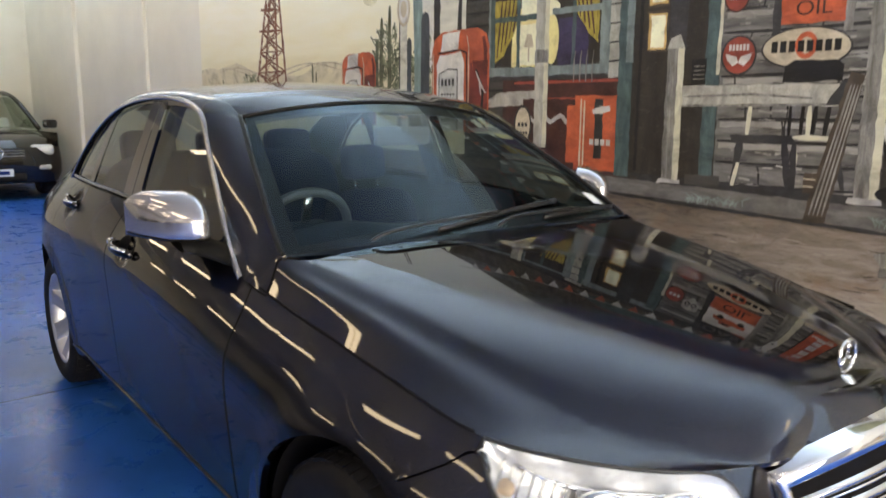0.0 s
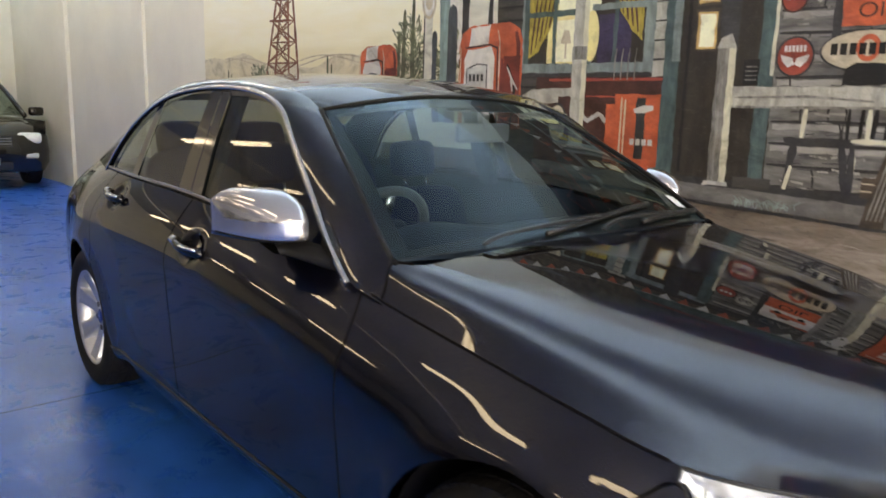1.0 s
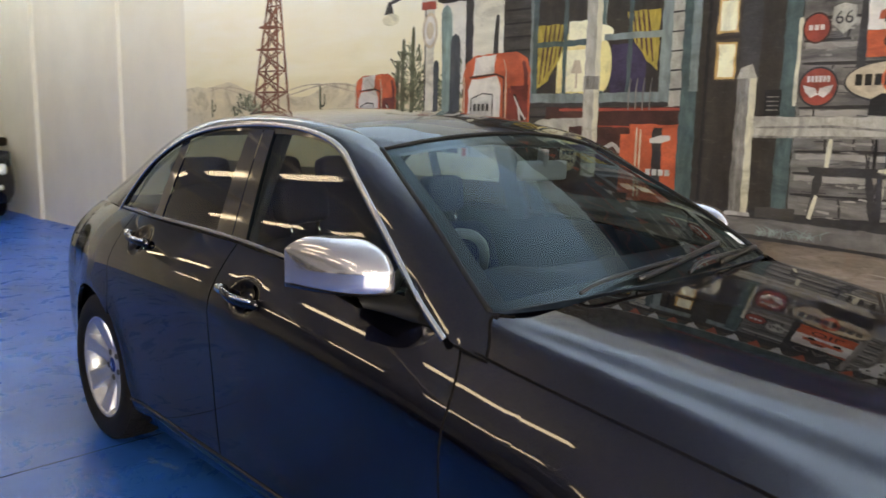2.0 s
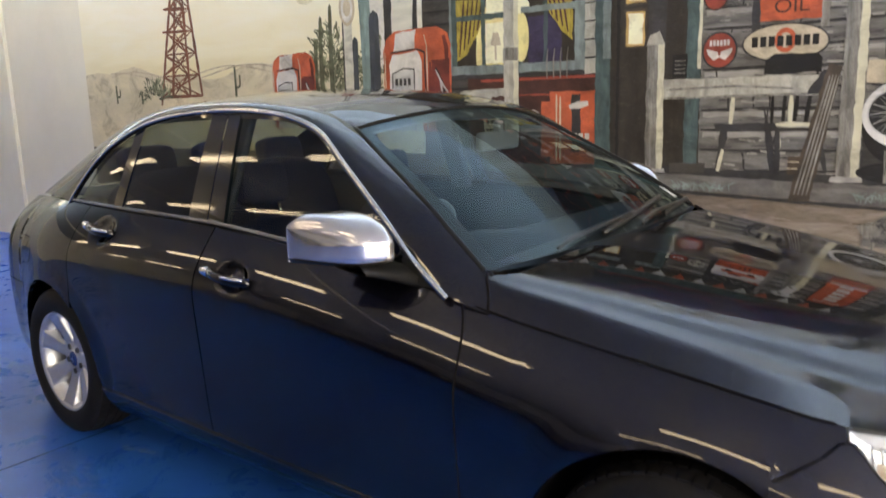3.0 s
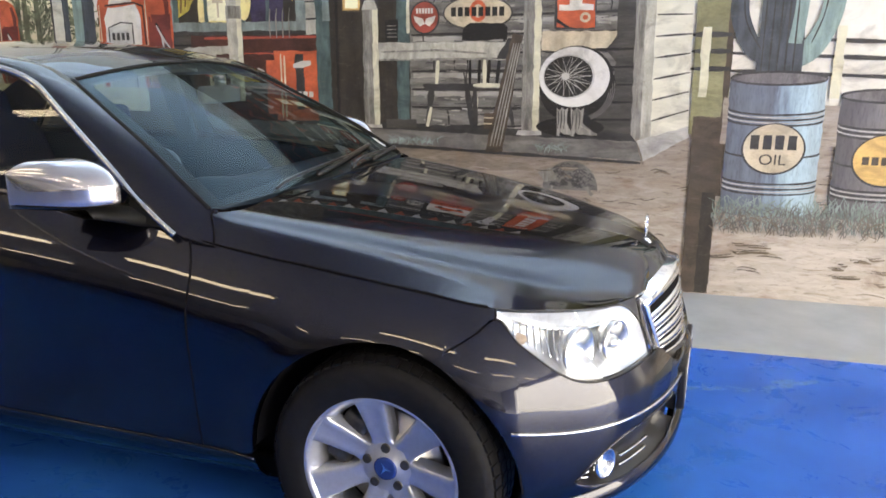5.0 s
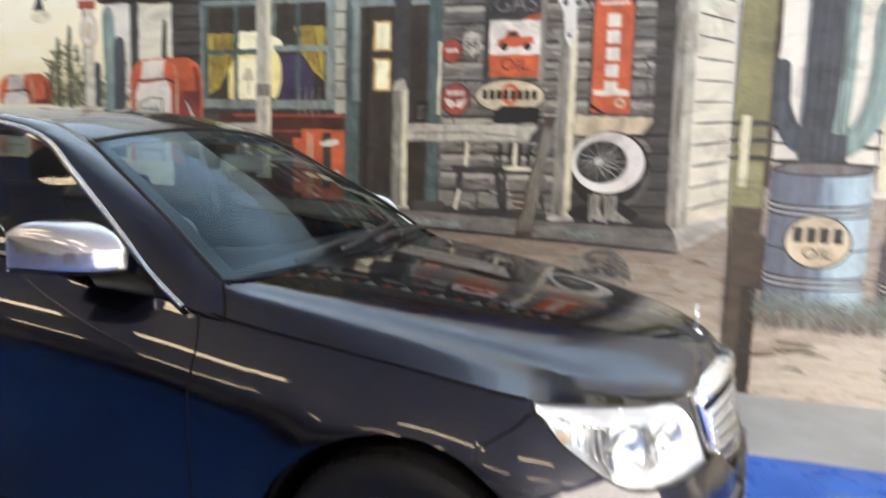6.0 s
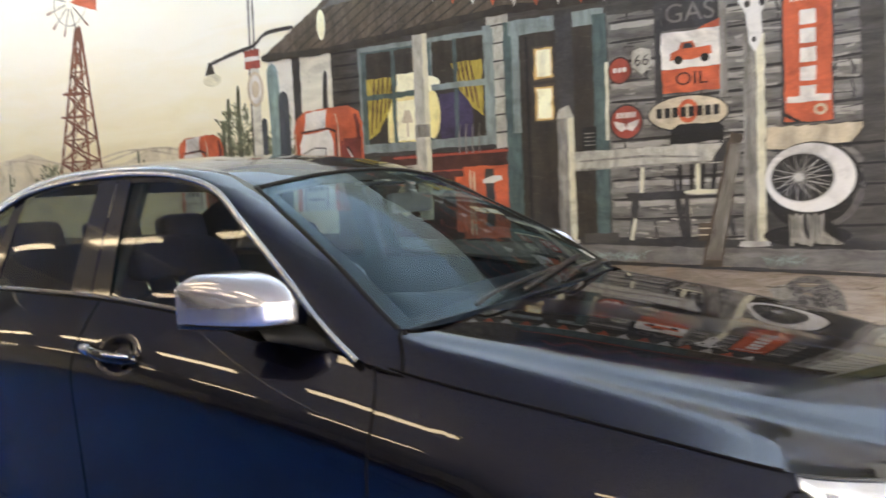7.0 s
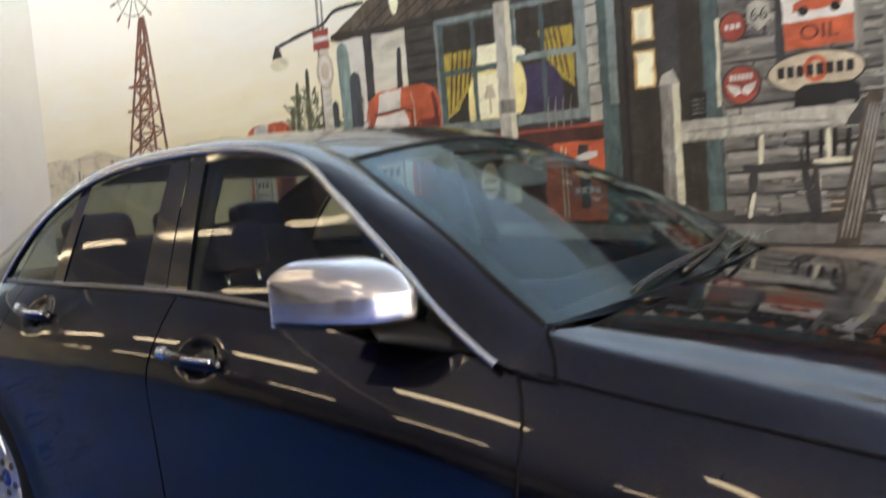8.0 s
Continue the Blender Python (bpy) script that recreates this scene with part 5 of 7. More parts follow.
def spline_at(cage, u, v):
    """Cubic B-spline surface over a cage, carried straight on at the ends."""
    def pick(k, n, t):
        i = min(int(t), n - 2)
        return [i - 1, i, i + 1, i + 2], spline_weights(t - i)

    def row(i):
        if i < 0:
            return 2 * cage[0] - cage[1]
        if i >= len(cage):
            return 2 * cage[-1] - cage[-2]
        return cage[i]
    ui, uw = pick(0, cage.shape[0], u)
    vi, vw = pick(1, cage.shape[1], v)
    mix = sum(w * row(i) for i, w in zip(ui, uw))

    def col(j):
        if j < 0:
            return 2 * mix[0] - mix[1]
        if j >= len(mix):
            return 2 * mix[-1] - mix[-2]
        return mix[j]
    return sum(w * col(j) for j, w in zip(vi, vw))


NL, NS = len(LEVELS), len(S_KEYS)
S_FINE = np.linspace(0, NS - 1, 600)
L_FINE = np.linspace(0, NL - 1, 90)
MID_X = np.array([spline_at(CAGE, 3.0, s)[0] for s in S_FINE])


def s_of_x(x):
    return float(np.interp(-x, -MID_X, S_FINE))


def l_of_z(s, z):
    zs = [spline_at(CAGE, l, s)[2] for l in L_FINE]
    return float(np.interp(z, zs, L_FINE))


HANDLES = ((-0.06, 0.866), (-0.915, 0.937))


def cup_depth(x, z):
    """How far the doors are pressed in behind the handles."""
    d = 0.0
    for hx, hz in HANDLES:
        r2 = ((x - hx - 0.005) / 0.064) ** 2 + ((z - hz + 0.004) / 0.040) ** 2
        d += 0.020 * math.exp(-r2 ** 2)
    return d


def skin(s, l, side=-1, sink=0.0):
    p = spline_at(CAGE, l, s)
    out = Vector((p[0], side * p[1], p[2]))
    if sink:
        e = 0.02
        a, b = spline_at(CAGE, l, min(s + e, NS - 1)), spline_at(CAGE, l, max(s - e, 0))
        c, d = spline_at(CAGE, min(l + e, NL - 1), s), spline_at(CAGE, max(l - e, 0), s)
        n = Vector(a - b).cross(Vector(c - d)).normalized()
        q = Vector(p)
        # half-widths grow outward, so an outward normal has a positive second part or points along x at the ends
        if n.dot(q - Vector((0.0 if abs(q.x) < 1.6 else math.copysign(1.4, q.x), 0, 0.5))) < 0:
            n = -n
        q = q - n * sink
        out = Vector((q.x, side * q.y, q.z))
    out.y -= side * cup_depth(out.x, out.z)
    # the wings swell round the wheels
    for ax in (AXLE, REAR_AXLE):
        r = math.hypot(out.x - ax, out.z - HUB_Z)
        out.y += side * 0.011 * math.exp(-((r - ARCH_R) / 0.065) ** 2)
    return out


def grid_mesh(rows, flip=False):
    """A skin over rows of points."""
    n, k = len(rows), len(rows[0])
    verts = [p for r in rows for p in r]
    faces = []
    for i in range(n - 1):
        for j in range(k - 1):
            f = (i * k + j, i * k + j + 1, (i + 1) * k + j + 1, (i + 1) * k + j)
            faces.append(f[::-1] if flip else f)
    return verts, faces


def with_rim(grid, rows, inward, depth, flip=False):
    """Turns the edge of a panel in by depth; inward(i, j) gives the way in."""
    verts, faces = list(grid[0]), list(grid[1])
    n, k = len(rows), len(rows[0])
    ring = [(0, j) for j in range(k)] + [(i, k - 1) for i in range(1, n)] + [(n - 1, j) for j in range(k - 2, -1, -1)] + [(i, 0) for i in range(n - 2, 0, -1)]
    base = len(verts)
    for i, j in ring:
        verts.append(rows[i][j])
        verts.append(rows[i][j] + inward(i, j) * depth)
    m = len(ring)
    for q in range(m):
        w = (q + 1) % m
        f = (base + 2 * q, base + 2 * w, base + 2 * w + 1, base + 2 * q + 1)
        faces.append(f if flip else f[::-1])
    return verts, faces


def arch_z(x):
    for ax in (AXLE, REAR_AXLE):
        d = abs(x - ax)
        if d < ARCH_R:
            return HUB_Z + math.sqrt(ARCH_R**2 - d * d)
    return None


def side_panel(name, columns, low, high, side, parent, material=None, rows=36, label="", depth=0.018, warp=None):
    """A body panel: columns of s; low(s, x) and high(s, x) give its lower and upper level."""
    pts = []
    for s in columns:
        x = spline_at(CAGE, 3.0, s)[0]
        a, b = low(s, x), high(s, x)
        levels = [a + (b - a) * j / (rows - 1) for j in range(rows)]
        pts.append([skin(s + (warp(x, v) if warp else 0.0), v, side) for v in levels])

    def inward(i, j):
        p = pts[i][j]
        c = Vector((0.0 if abs(p.x) < 1.6 else math.copysign(1.4, p.x), 0, p.z))
        d = (c - p)
        if abs(p.x) < 1.7:
            d = Vector((0, -p.y, 0))
        return d.normalized()
    flip = side > 0
    g = grid_mesh(pts, flip)
    return part(name, with_rim(g, pts, inward, depth, flip), material or PAINT, parent, label)


def door_warp(x, level):
    """The front edge of the door leans back towards the shoulder."""
    f = min(max((level - 6.0) / 3.0, 0.0), 1.0)
    return 0.33 * f * f * math.exp(-((x - 0.835) / 0.22) ** 2)


def spread(a, b, n):
    return [a + (b - a) * i / (n - 1) for i in range(n)]


def arch_columns(x0, x1, n):
    """Columns crowded towards the steep ends of an arch."""
    return [x0 + (x1 - x0) * (0.5 - 0.5 * math.cos(math.pi * i / (n - 1))) for i in range(n)]


GAP = 0.0036
car = thing("car", "dark grey metallic four-door saloon car with chrome trim", "car")


def bumper_top_z(x, w):
    """Lower outline of the headlamp, and the seam from it to the arch."""
    return keyed([(1.56, 0.672), (1.60, 0.692), (1.66, 0.720), (1.712, 0.744), (1.755, 0.692), (1.86, 0.600), (1.94, 0.578), (2.02, 0.584), (2.09, 0.596)], x)


def lamp_x(s):
    """How far forward the lamp's lower outline lies at s."""
    a, b = spline_at(CAGE, 3.0, s)[0], spline_at(CAGE, 6.0, s)[0]
    f = min(max((a - 1.64) / 0.20, 0.0), 1.0)
    return a + (b - a) * f * f * (3 - 2 * f)


def grille_point(a, b, out=0.0):
    half = 0.225 + (0.305 - 0.225) * b ** 0.8
    x = 2.087 - 0.037 * b ** 1.2 - (0.062 + 0.012 * b) * a * a
    return Vector((x + out, half * a, 0.500 + (0.190 + 0.060 * (1 - a * a)) * b))


def fog_edges(s):
    """Lower and upper height of the opening in the bumper that holds the fog lamp."""
    w = spline_at(CAGE, 2.0, s)[1]
    return (keyed([(0.26, 0.335), (0.30, 0.300), (0.36, 0.290), (0.60, 0.290), (0.70, 0.304), (0.735, 0.322), (0.75, 0.335)], w),
            keyed([(0.26, 0.335), (0.30, 0.420), (0.36, 0.434), (0.58, 0.432), (0.66, 0.414), (0.715, 0.376), (0.735, 0.350), (0.75, 0.335)], w))


for side in (-1, 1):
    # front wing
    cols = [s_of_x(x) for x in spread(0.835 + GAP, 1.0, 8)[:-1] + arch_columns(1.0171, 1.569, 38) + [1.571, 1.595, 1.62] + [1.64, 1.66, 1.675, 1.695, 1.712]]

    def wing_low(s, x):
        if x < 1.017:
            return 1.55
        z = arch_z(x) or 0
        if x > 1.57:
            z = max(z, bumper_top_z(x, 0) + 0.004)
        return l_of_z(s, z)
    side_panel("front_wing", cols, wing_low, lambda s, x: NL - 1 - 0.02, side, car, warp=door_warp)
    # doors
    cols = [s_of_x(x) for x in spread(0.835 - GAP, -0.245 + GAP, 120)]
    side_panel("front_door", cols, lambda s, x: 1.55, lambda s, x: NL - 1, side, car, rows=72, warp=door_warp)
    cols = [s_of_x(x) for x in spread(-0.245 - GAP, -0.98, 84)[:-1] + arch_columns(-0.9851, -1.12, 18)]

    def rear_low(s, x):
        z = arch_z(x)
        return 1.55 if z is None else l_of_z(s, z + 0.03)
    side_panel("rear_door", cols, rear_low, lambda s, x: NL - 1, side, car, rows=72)
    # rear wing
    cols = [s_of_x(x) for x in [-1.125, -1.14] + arch_columns(-1.15, -1.7349, 40)] + [s_of_x(-1.7351 - 0.04 * i) for i in range(10)]

    def rw_low(s, x):
        z = arch_z(x)
        return l_of_z(s, 0.62 if z is None else max(z, 0.0))
    side_panel("rear_wing", cols, rw_low, lambda s, x: NL - 1, side, car)
    cols = [s_of_x(-1.7351 - 0.04 * i) for i in range(10)]
    cols = spread(cols[0], NS - 1, 30)
    side_panel("rear_bumper", cols, lambda s, x: 0.0, lambda s, x: l_of_z(s, 0.615), side, car)
    side_panel("boot_end", spread(s_of_x(-2.115), NS - 1, 20), lambda s, x: l_of_z(s, 0.62), lambda s, x: NL - 1, side, car)
    # sill
    cols = [s_of_x(x) for x in spread(1.015, -0.983, 50)]
    side_panel("sill", cols, lambda s, x: 0.0, lambda s, x: 1.53, side, car, rows=10)
    edge = [skin(s_of_x(x), 1.50, side, -0.001) for x in spread(1.012, -0.98, 50)]
    part("sill_edge", tube(edge, 0.0055, 8), PAINT, car)
    # front bumper
    front_s = [s for s in spread(0.0, s_of_x(1.7671), 44)]
    cols = front_s + [s_of_x(x) for x in arch_columns(1.7669, 1.571, 24)]

    def fb_low(s, x):
        z = arch_z(x)
        return 0.0 if z is None else l_of_z(s, z)

    def fb_high(s, x):
        z = bumper_top_z(lamp_x(s), 0)
        f = min(max((spline_at(CAGE, 3.0, s)[1] - 0.235) / 0.165, 0.0), 1.0)
        return l_of_z(s, 0.497 + (z - 0.497) * f * f * (3 - 2 * f))
    side_panel("front_bumper", front_s, lambda s, x: l_of_z(s, fog_edges(s)[1]), fb_high, side, car)
    side_panel("bumper_foot", front_s, fb_low, lambda s, x: l_of_z(s, fog_edges(s)[0]), side, car, rows=14)
    side_panel("bumper_corner", cols[len(front_s):], fb_low, fb_high, side, car)
    # nose between lamp and grille
    s_in = next(s for s in S_FINE if spline_at(CAGE, 6.5, s)[1] > 0.405)
    s_grille = next(s for s in S_FINE if spline_at(CAGE, 3.0, s)[1] > 0.232)
    z_low = skin(s_in, fb_high(s_in, 0), side).z
    z_top = skin(s_in, NL - 1.0, side).z
    rows = [[skin(s, fb_high(s, 0) + 0.01, side) for s in spread(s_grille, s_in, 9)]]
    for j in range(13):
        b = j / 12
        inner, outer = grille_point(side, b, -0.002), skin(s_in, l_of_z(s_in, z_low + (z_top - z_low) * b), side)
        rows.append([inner.lerp(outer, k / 8) + Vector((0.006 * math.sin(math.pi * k / 8), 0, 0)) for k in range(9)])
    part("nose_panel", grid_mesh(rows, side < 0), PAINT, car)


# ---- bonnet, cabin and boot ----
def ring_edge(s, side, drop=0.0):
    p = spline_at(CAGE, NL - 1.0, s)
    return Vector((p[0], side * p[1], p[2] - drop))


RING_TOP = [spline_at(CAGE, NL - 1.0, s) for s in np.linspace(0, s_of_x(0.80), 160)]
MIDDLE_Z = [(0.90, 0.984), (0.95, 0.980), (1.15, 0.958), (1.4, 0.924), (1.6, 0.893), (1.8, 0.857), (1.9, 0.833), (1.95, 0.812), (1.99, 0.786), (2.010, 0.762), (2.018, 0.712)]
RIDGE_Z = [(0.80, 0.962), (0.86, 0.950), (1.1, 0.919), (1.375, 0.878), (1.6, 0.834), (1.82, 0.772), (1.92, 0.728), (1.985, 0.712), (2.018, 0.712)]
RIDGE_W = [(0.80, 0.690), (0.86, 0.668), (1.1, 0.635), (1.375, 0.600), (1.6, 0.545), (1.82, 0.460), (1.92, 0.380), (1.985, 0.270), (2.018, 0.04)]


def bonnet_section(x, w, we, ze):
    """Flat crown to the ridge, a step down, a shallow valley and a rounded outer edge."""
    zc, zr, wr = keyed(MIDDLE_Z, x), keyed(RIDGE_Z, x), max(min(keyed(RIDGE_W, x), we * 0.97), 1e-3)
    if w <= wr:
        return zc - (zc - zr) * (w / wr) ** 2.8
    span, fall = max(we - wr, 1e-4), zr - ze
    f = min((w - wr) / span, 1.0)
    step, dip = 0.22 * span * 0.44, 0.33 * span * 0.19
    rest = max(fall - step - dip, 0.2 * fall)
    k = fall / (step + dip + rest)
    return zr - k * (step * min(f / 0.22, 1) + dip * min(max((f - 0.22) / 0.33, 0), 1) + rest * max((f - 0.55) / 0.45, 0))


def bonnet_z(x, w, we, ze):
    """The section with its folds rounded over."""
    r = min(0.018, max(we - w, 0.0))
    return sum(k * bonnet_section(x, abs(w + o * r), we, ze) for o, k in ((-1, 0.15), (-0.5, 0.22), (0, 0.26), (0.5, 0.22), (1, 0.15)))


def bonnet_point(q, v):
    """q: 0 rear edge, 1 nose. v: -1 one edge, 0 middle, 1 other edge."""
    s = s_of_x(0.862) * (1 - q)
    side = -1 if v < 0 else 1
    e = ring_edge(s, side)
    xc = 0.945 + (2.018 - 0.945) * (1 - (1 - q) ** 1.25)
    t = 1 - abs(v)
    x = e.x + (xc - e.x) * t - 0.052 * math.exp(-((t - 0.085) / 0.05) ** 2) * max(0, 1 - q / 0.15) ** 2
    w = abs(e.y) * abs(v)
    xs = [-p[0] for p in RING_TOP]
    we = float(np.interp(-x, xs, [p[1] for p in RING_TOP]))
    ze = float(np.interp(-x, xs, [p[2] for p in RING_TOP]))
    if t < 1e-6:
        return e
    return Vector((x, side * w, bonnet_z(x, w, max(we, w), ze)))


rows = [[bonnet_point(i / 80, -1 + 2 * j / 200) for j in range(201)] for i in range(81)]
part("bonnet", with_rim(grid_mesh(rows, True), rows, lambda i, j: Vector((-0.2, 0, -1)), 0.007, True), PAINT, car)

def bonnet_top(x, w):
    xs = [-p[0] for p in RING_TOP]
    we = float(np.interp(-x, xs, [p[1] for p in RING_TOP]))
    ze = float(np.interp(-x, xs, [p[2] for p in RING_TOP]))
    return bonnet_z(x, min(w, we), we, ze)


rows = []
for i in range(33):
    front = grille_point(-1 + i / 16, 1.0) + Vector((-0.022, 0, 0.009))
    back = Vector((front.x - 0.062, front.y * 0.97, bonnet_top(front.x - 0.062, abs(front.y) * 0.97) - 0.002))
    rows.append([front.lerp(back, k / 6) + Vector((0, 0, 0.010 * math.sin(math.pi * k / 6))) for k in range(7)])
part("nose_cap", grid_mesh(rows), PAINT, car)
rows = []
for i in range(25):
    low = grille_point(-1 + i / 12, 0.0, 0.0)
    rows.append([low + Vector((0, 0, 0.006)), low + Vector((0.022, 0, 0.002)), low + Vector((0.036, 0, -0.030))])
part("grille_ledge", grid_mesh(rows), PAINT, car)

CABIN_MID = Vector((-0.3, 0, 0.8))
# glass and pillars: the outline of the side windows and the outer edge of the pillars, as stations from front to rear
WINDOW_TOP = [(0.752, 0.905), (0.62, 0.985), (0.495, 1.080), (0.278, 1.230), (0.150, 1.312), (0.0, 1.356), (-0.2, 1.378), (-0.45, 1.381),
              (-0.72, 1.361), (-0.93, 1.314), (-1.13, 1.222), (-1.27, 1.108), (-1.36, 1.008)]
PILLAR_OUT = [(0.800, 0.697, 0.960), (0.700, 0.677, 1.026), (0.560, 0.640, 1.114), (0.350, 0.582, 1.228), (0.190, 0.535, 1.312), (0.040, 0.540, 1.370),
              (-0.2, 0.552, 1.400), (-0.48, 0.556, 1.406), (-0.78, 0.556, 1.393), (-1.03, 0.556, 1.352), (-1.28, 0.572, 1.266), (-1.54, 0.604, 1.138), (-1.79, 0.640, 1.012)]


def cabin_w(x, z):
    t = z - 1.0
    w = 0.757 - 0.34 * t - 0.17 * max(t, 0) ** 2
    if x < -0.8:
        w -= 0.10 * (x + 0.8) ** 2
    if x > 0.3:
        w -= 0.02 * (x - 0.3)
    return w


def smooth_line(points, n):
    """A smooth line through points."""
    pts = [Vector(p) for p in points]
    out = []
    m = len(pts) - 1
    for k in range(n):
        t = m * k / (n - 1)
        i = min(int(t), m - 1)
        f = t - i
        p0, p1, p2, p3 = pts[max(i - 1, 0)], pts[i], pts[i + 1], pts[min(i + 2, m)]
        out.append(0.5 * ((2 * p1) + (p2 - p0) * f + (2 * p0 - 5 * p1 + 4 * p2 - p3) * f * f + (3 * p1 - p0 - 3 * p2 + p3) * f**3))
    return out


def window_top_z(x):
    return keyed(sorted(WINDOW_TOP), x)


def belt_z(x):
    return keyed(SHOULDER, x) + 0.012


for side in (-1, 1):
    inner = smooth_line([(0.866, side * 0.770, 0.874), (0.828, side * 0.774, 0.880), (0.788, side * 0.780, 0.891)] + [(x, side * (cabin_w(x, z) + 0.004), z) for x, z in WINDOW_TOP], 96)
    outer = smooth_line([(0.822, side * 0.690, 0.961), (0.813, side * 0.693, 0.9605), (0.800, side * 0.696, 0.9612), (0.772, side * 0.6915, 0.979)] + [(x, side * w, z) for x, w, z in PILLAR_OUT[1:]], 96)
    rows = []
    for n_row, (a, b) in enumerate(zip(inner, outer)):
        out = Vector((0.18 if a.x > 0.2 else -0.12 if a.x < -1.0 else 0, side * 0.8, 0.55)).normalized()
        d = (b - a).length
        row = []
        for k in range(11):
            t = k / 10
            row.append(a.lerp(b, t) + out * (math.sin(math.pi * t) ** 0.8) * min(0.10 * d, 0.009) * min(1.0, n_row / 24))
        rows.append(row)
    flip = side < 0
    part("pillar_gap", tube([p + Vector((0, side * 0.003, -0.001)) for p in inner[:14]], 0.003, 6), LINER, car)
    part("roof_pillar", with_rim(grid_mesh(rows, flip), rows, lambda i, j: Vector((0, -side, -0.3)).normalized(), 0.02, flip), PAINT, car)
    # chrome round the side windows
    edge = smooth_line([(x, side * (cabin_w(x, z) + 0.006), z) for x, z in WINDOW_TOP], 80)
    strip = []
    for i, p in enumerate(edge):
        d = (edge[min(i + 1, 79)] - edge[max(i - 1, 0)]).normalized()
        dn = Vector((d.z, 0, -d.x)) if d.x < 0 else Vector((-d.z, 0, d.x))
        dn = -dn if dn.z > 0 and abs(d.x) > 0.3 else dn
        if dn.dot(Vector((-0.3, 0, 1.05)) - p) < 0:
            dn = -dn
        q = p + dn * 0.013
        q.y = side * (cabin_w(q.x, q.z) + 0.006)
        lift = Vector((0, side * 0.007, 0))
        strip.append([p, p + lift, q + lift, q])
    part("chrome_strip", grid_mesh(strip, side > 0), CHROME_SOFT, car, "thin chrome strip over the windows")
    low = [Vector((x, side * (cabin_w(x, belt_z(x)) + 0.010), belt_z(x) - 0.012)) for x in spread(0.57, -1.345, 60)]
    rail = [[p + Vector((0, -side * 0.01, 0.0)), p, p + Vector((0, 0, 0.013)), p + Vector((0, -side * 0.01, 0.015))] for p in low]
    part("belt_strip", grid_mesh(rail, side > 0), DARK_CHROME, car, "thin dark bright-edged strip along the belt line")

    def pane(name, x0, x1, material, inset=0.0, top=0.024, lean0=0.0, lean1=0.0, n=40, rows_n=16, lift=0.0):
        cols = []
        for i in range(n):
            t = i / (n - 1)
            col = []
            for j in range(rows_n):
                f = j / (rows_n - 1)
                x = (x0 + lean0 * f) * (1 - t) + (x1 + lean1 * f) * t
                za = belt_z(x) - 0.004
                zb = max(window_top_z(x) - top, za + 0.004)
                z = za + (zb - za) * f
                col.append(Vector((x, side * (cabin_w(x, z) - 0.008 + lift), z)))
            cols.append(col)
        return part(name, grid_mesh(cols, side > 0), material, car, outward=CABIN_MID)
    pane("front_window", 0.60, -0.232, GLASS_SIDE, lean1=-0.055)
    pane("rear_window", -0.43, -0.90, GLASS_SIDE, lean0=-0.01, lean1=0.03)
    pane("quarter_window", -0.955, -1.30, GLASS_SIDE, lean0=0.03, lean1=0.12)
    # gloss black pillar, window frames and mirror corner
    pane("door_pillar", -0.228, -0.318, GLOSS_BLACK, top=0.012, lean0=-0.055, lean1=-0.03, n=6, lift=0.007)
    pane("door_pillar", -0.324, -0.434, GLOSS_BLACK, top=0.012, lean0=-0.03, lean1=-0.01, n=6, lift=0.007)
    pane("window_divider", -0.895, -0.960, GLOSS_BLACK, top=0.012, lean0=0.03, lean1=0.03, n=4, lift=0.004)
    pane("mirror_corner", 0.750, 0.575, SAIL, top=0.010, n=14, lift=0.008)
    band = []
    for p in smooth_line([(x, 0, z) for x, z in WINDOW_TOP], 80):
        c = Vector((-0.3, 0, 1.12)) - p
        c.normalize()
        a, b = p + c * 0.010, p + c * 0.036
        band.append([Vector((a.x, side * (cabin_w(a.x, a.z) + 0.001), a.z)), Vector((b.x, side * (cabin_w(b.x, b.z) - 0.004), b.z))])
    part("window_frame", grid_mesh(band, side > 0), GLOSS_BLACK, car)


for side in (-1, 1):
    line = [ring_edge(k, side) + Vector((0, 0, 0.0015)) for k in spread(s_of_x(0.765), s_of_x(1.69), 54)]
    part("bonnet_gap", tube(line, 0.0034, 6), LINER, car)
    line = [rim_point + Vector((-0.002, 0, 0.0015)) for rim_point in [bonnet_point(0, side * (1 - k / 60)) for k in range(9)]]
    part("bonnet_gap", tube(line, 0.0035, 6), LINER, car)
    s = s_of_x(0.835)
    line = [skin(s + door_warp(0.835, 1.6 + (NL - 1.03 - 1.6) * k / 40), 1.6 + (NL - 1.03 - 1.6) * k / 40, side, 0.001) for k in range(41)]
    part("door_gap", tube(line, 0.0034, 6), LINER, car)

# windscreen, roof, rear screen, boot lid
def bowed(edge, middle, a):
    """A point across the car between an edge (x, w, z) and the middle (x, z); a from -1 to 1."""
    k = 1 - abs(a) ** 2.0
    return Vector((edge[0] + (middle[0] - edge[0]) * k, edge[1] * a, edge[2] + (middle[1] - edge[2]) * k))


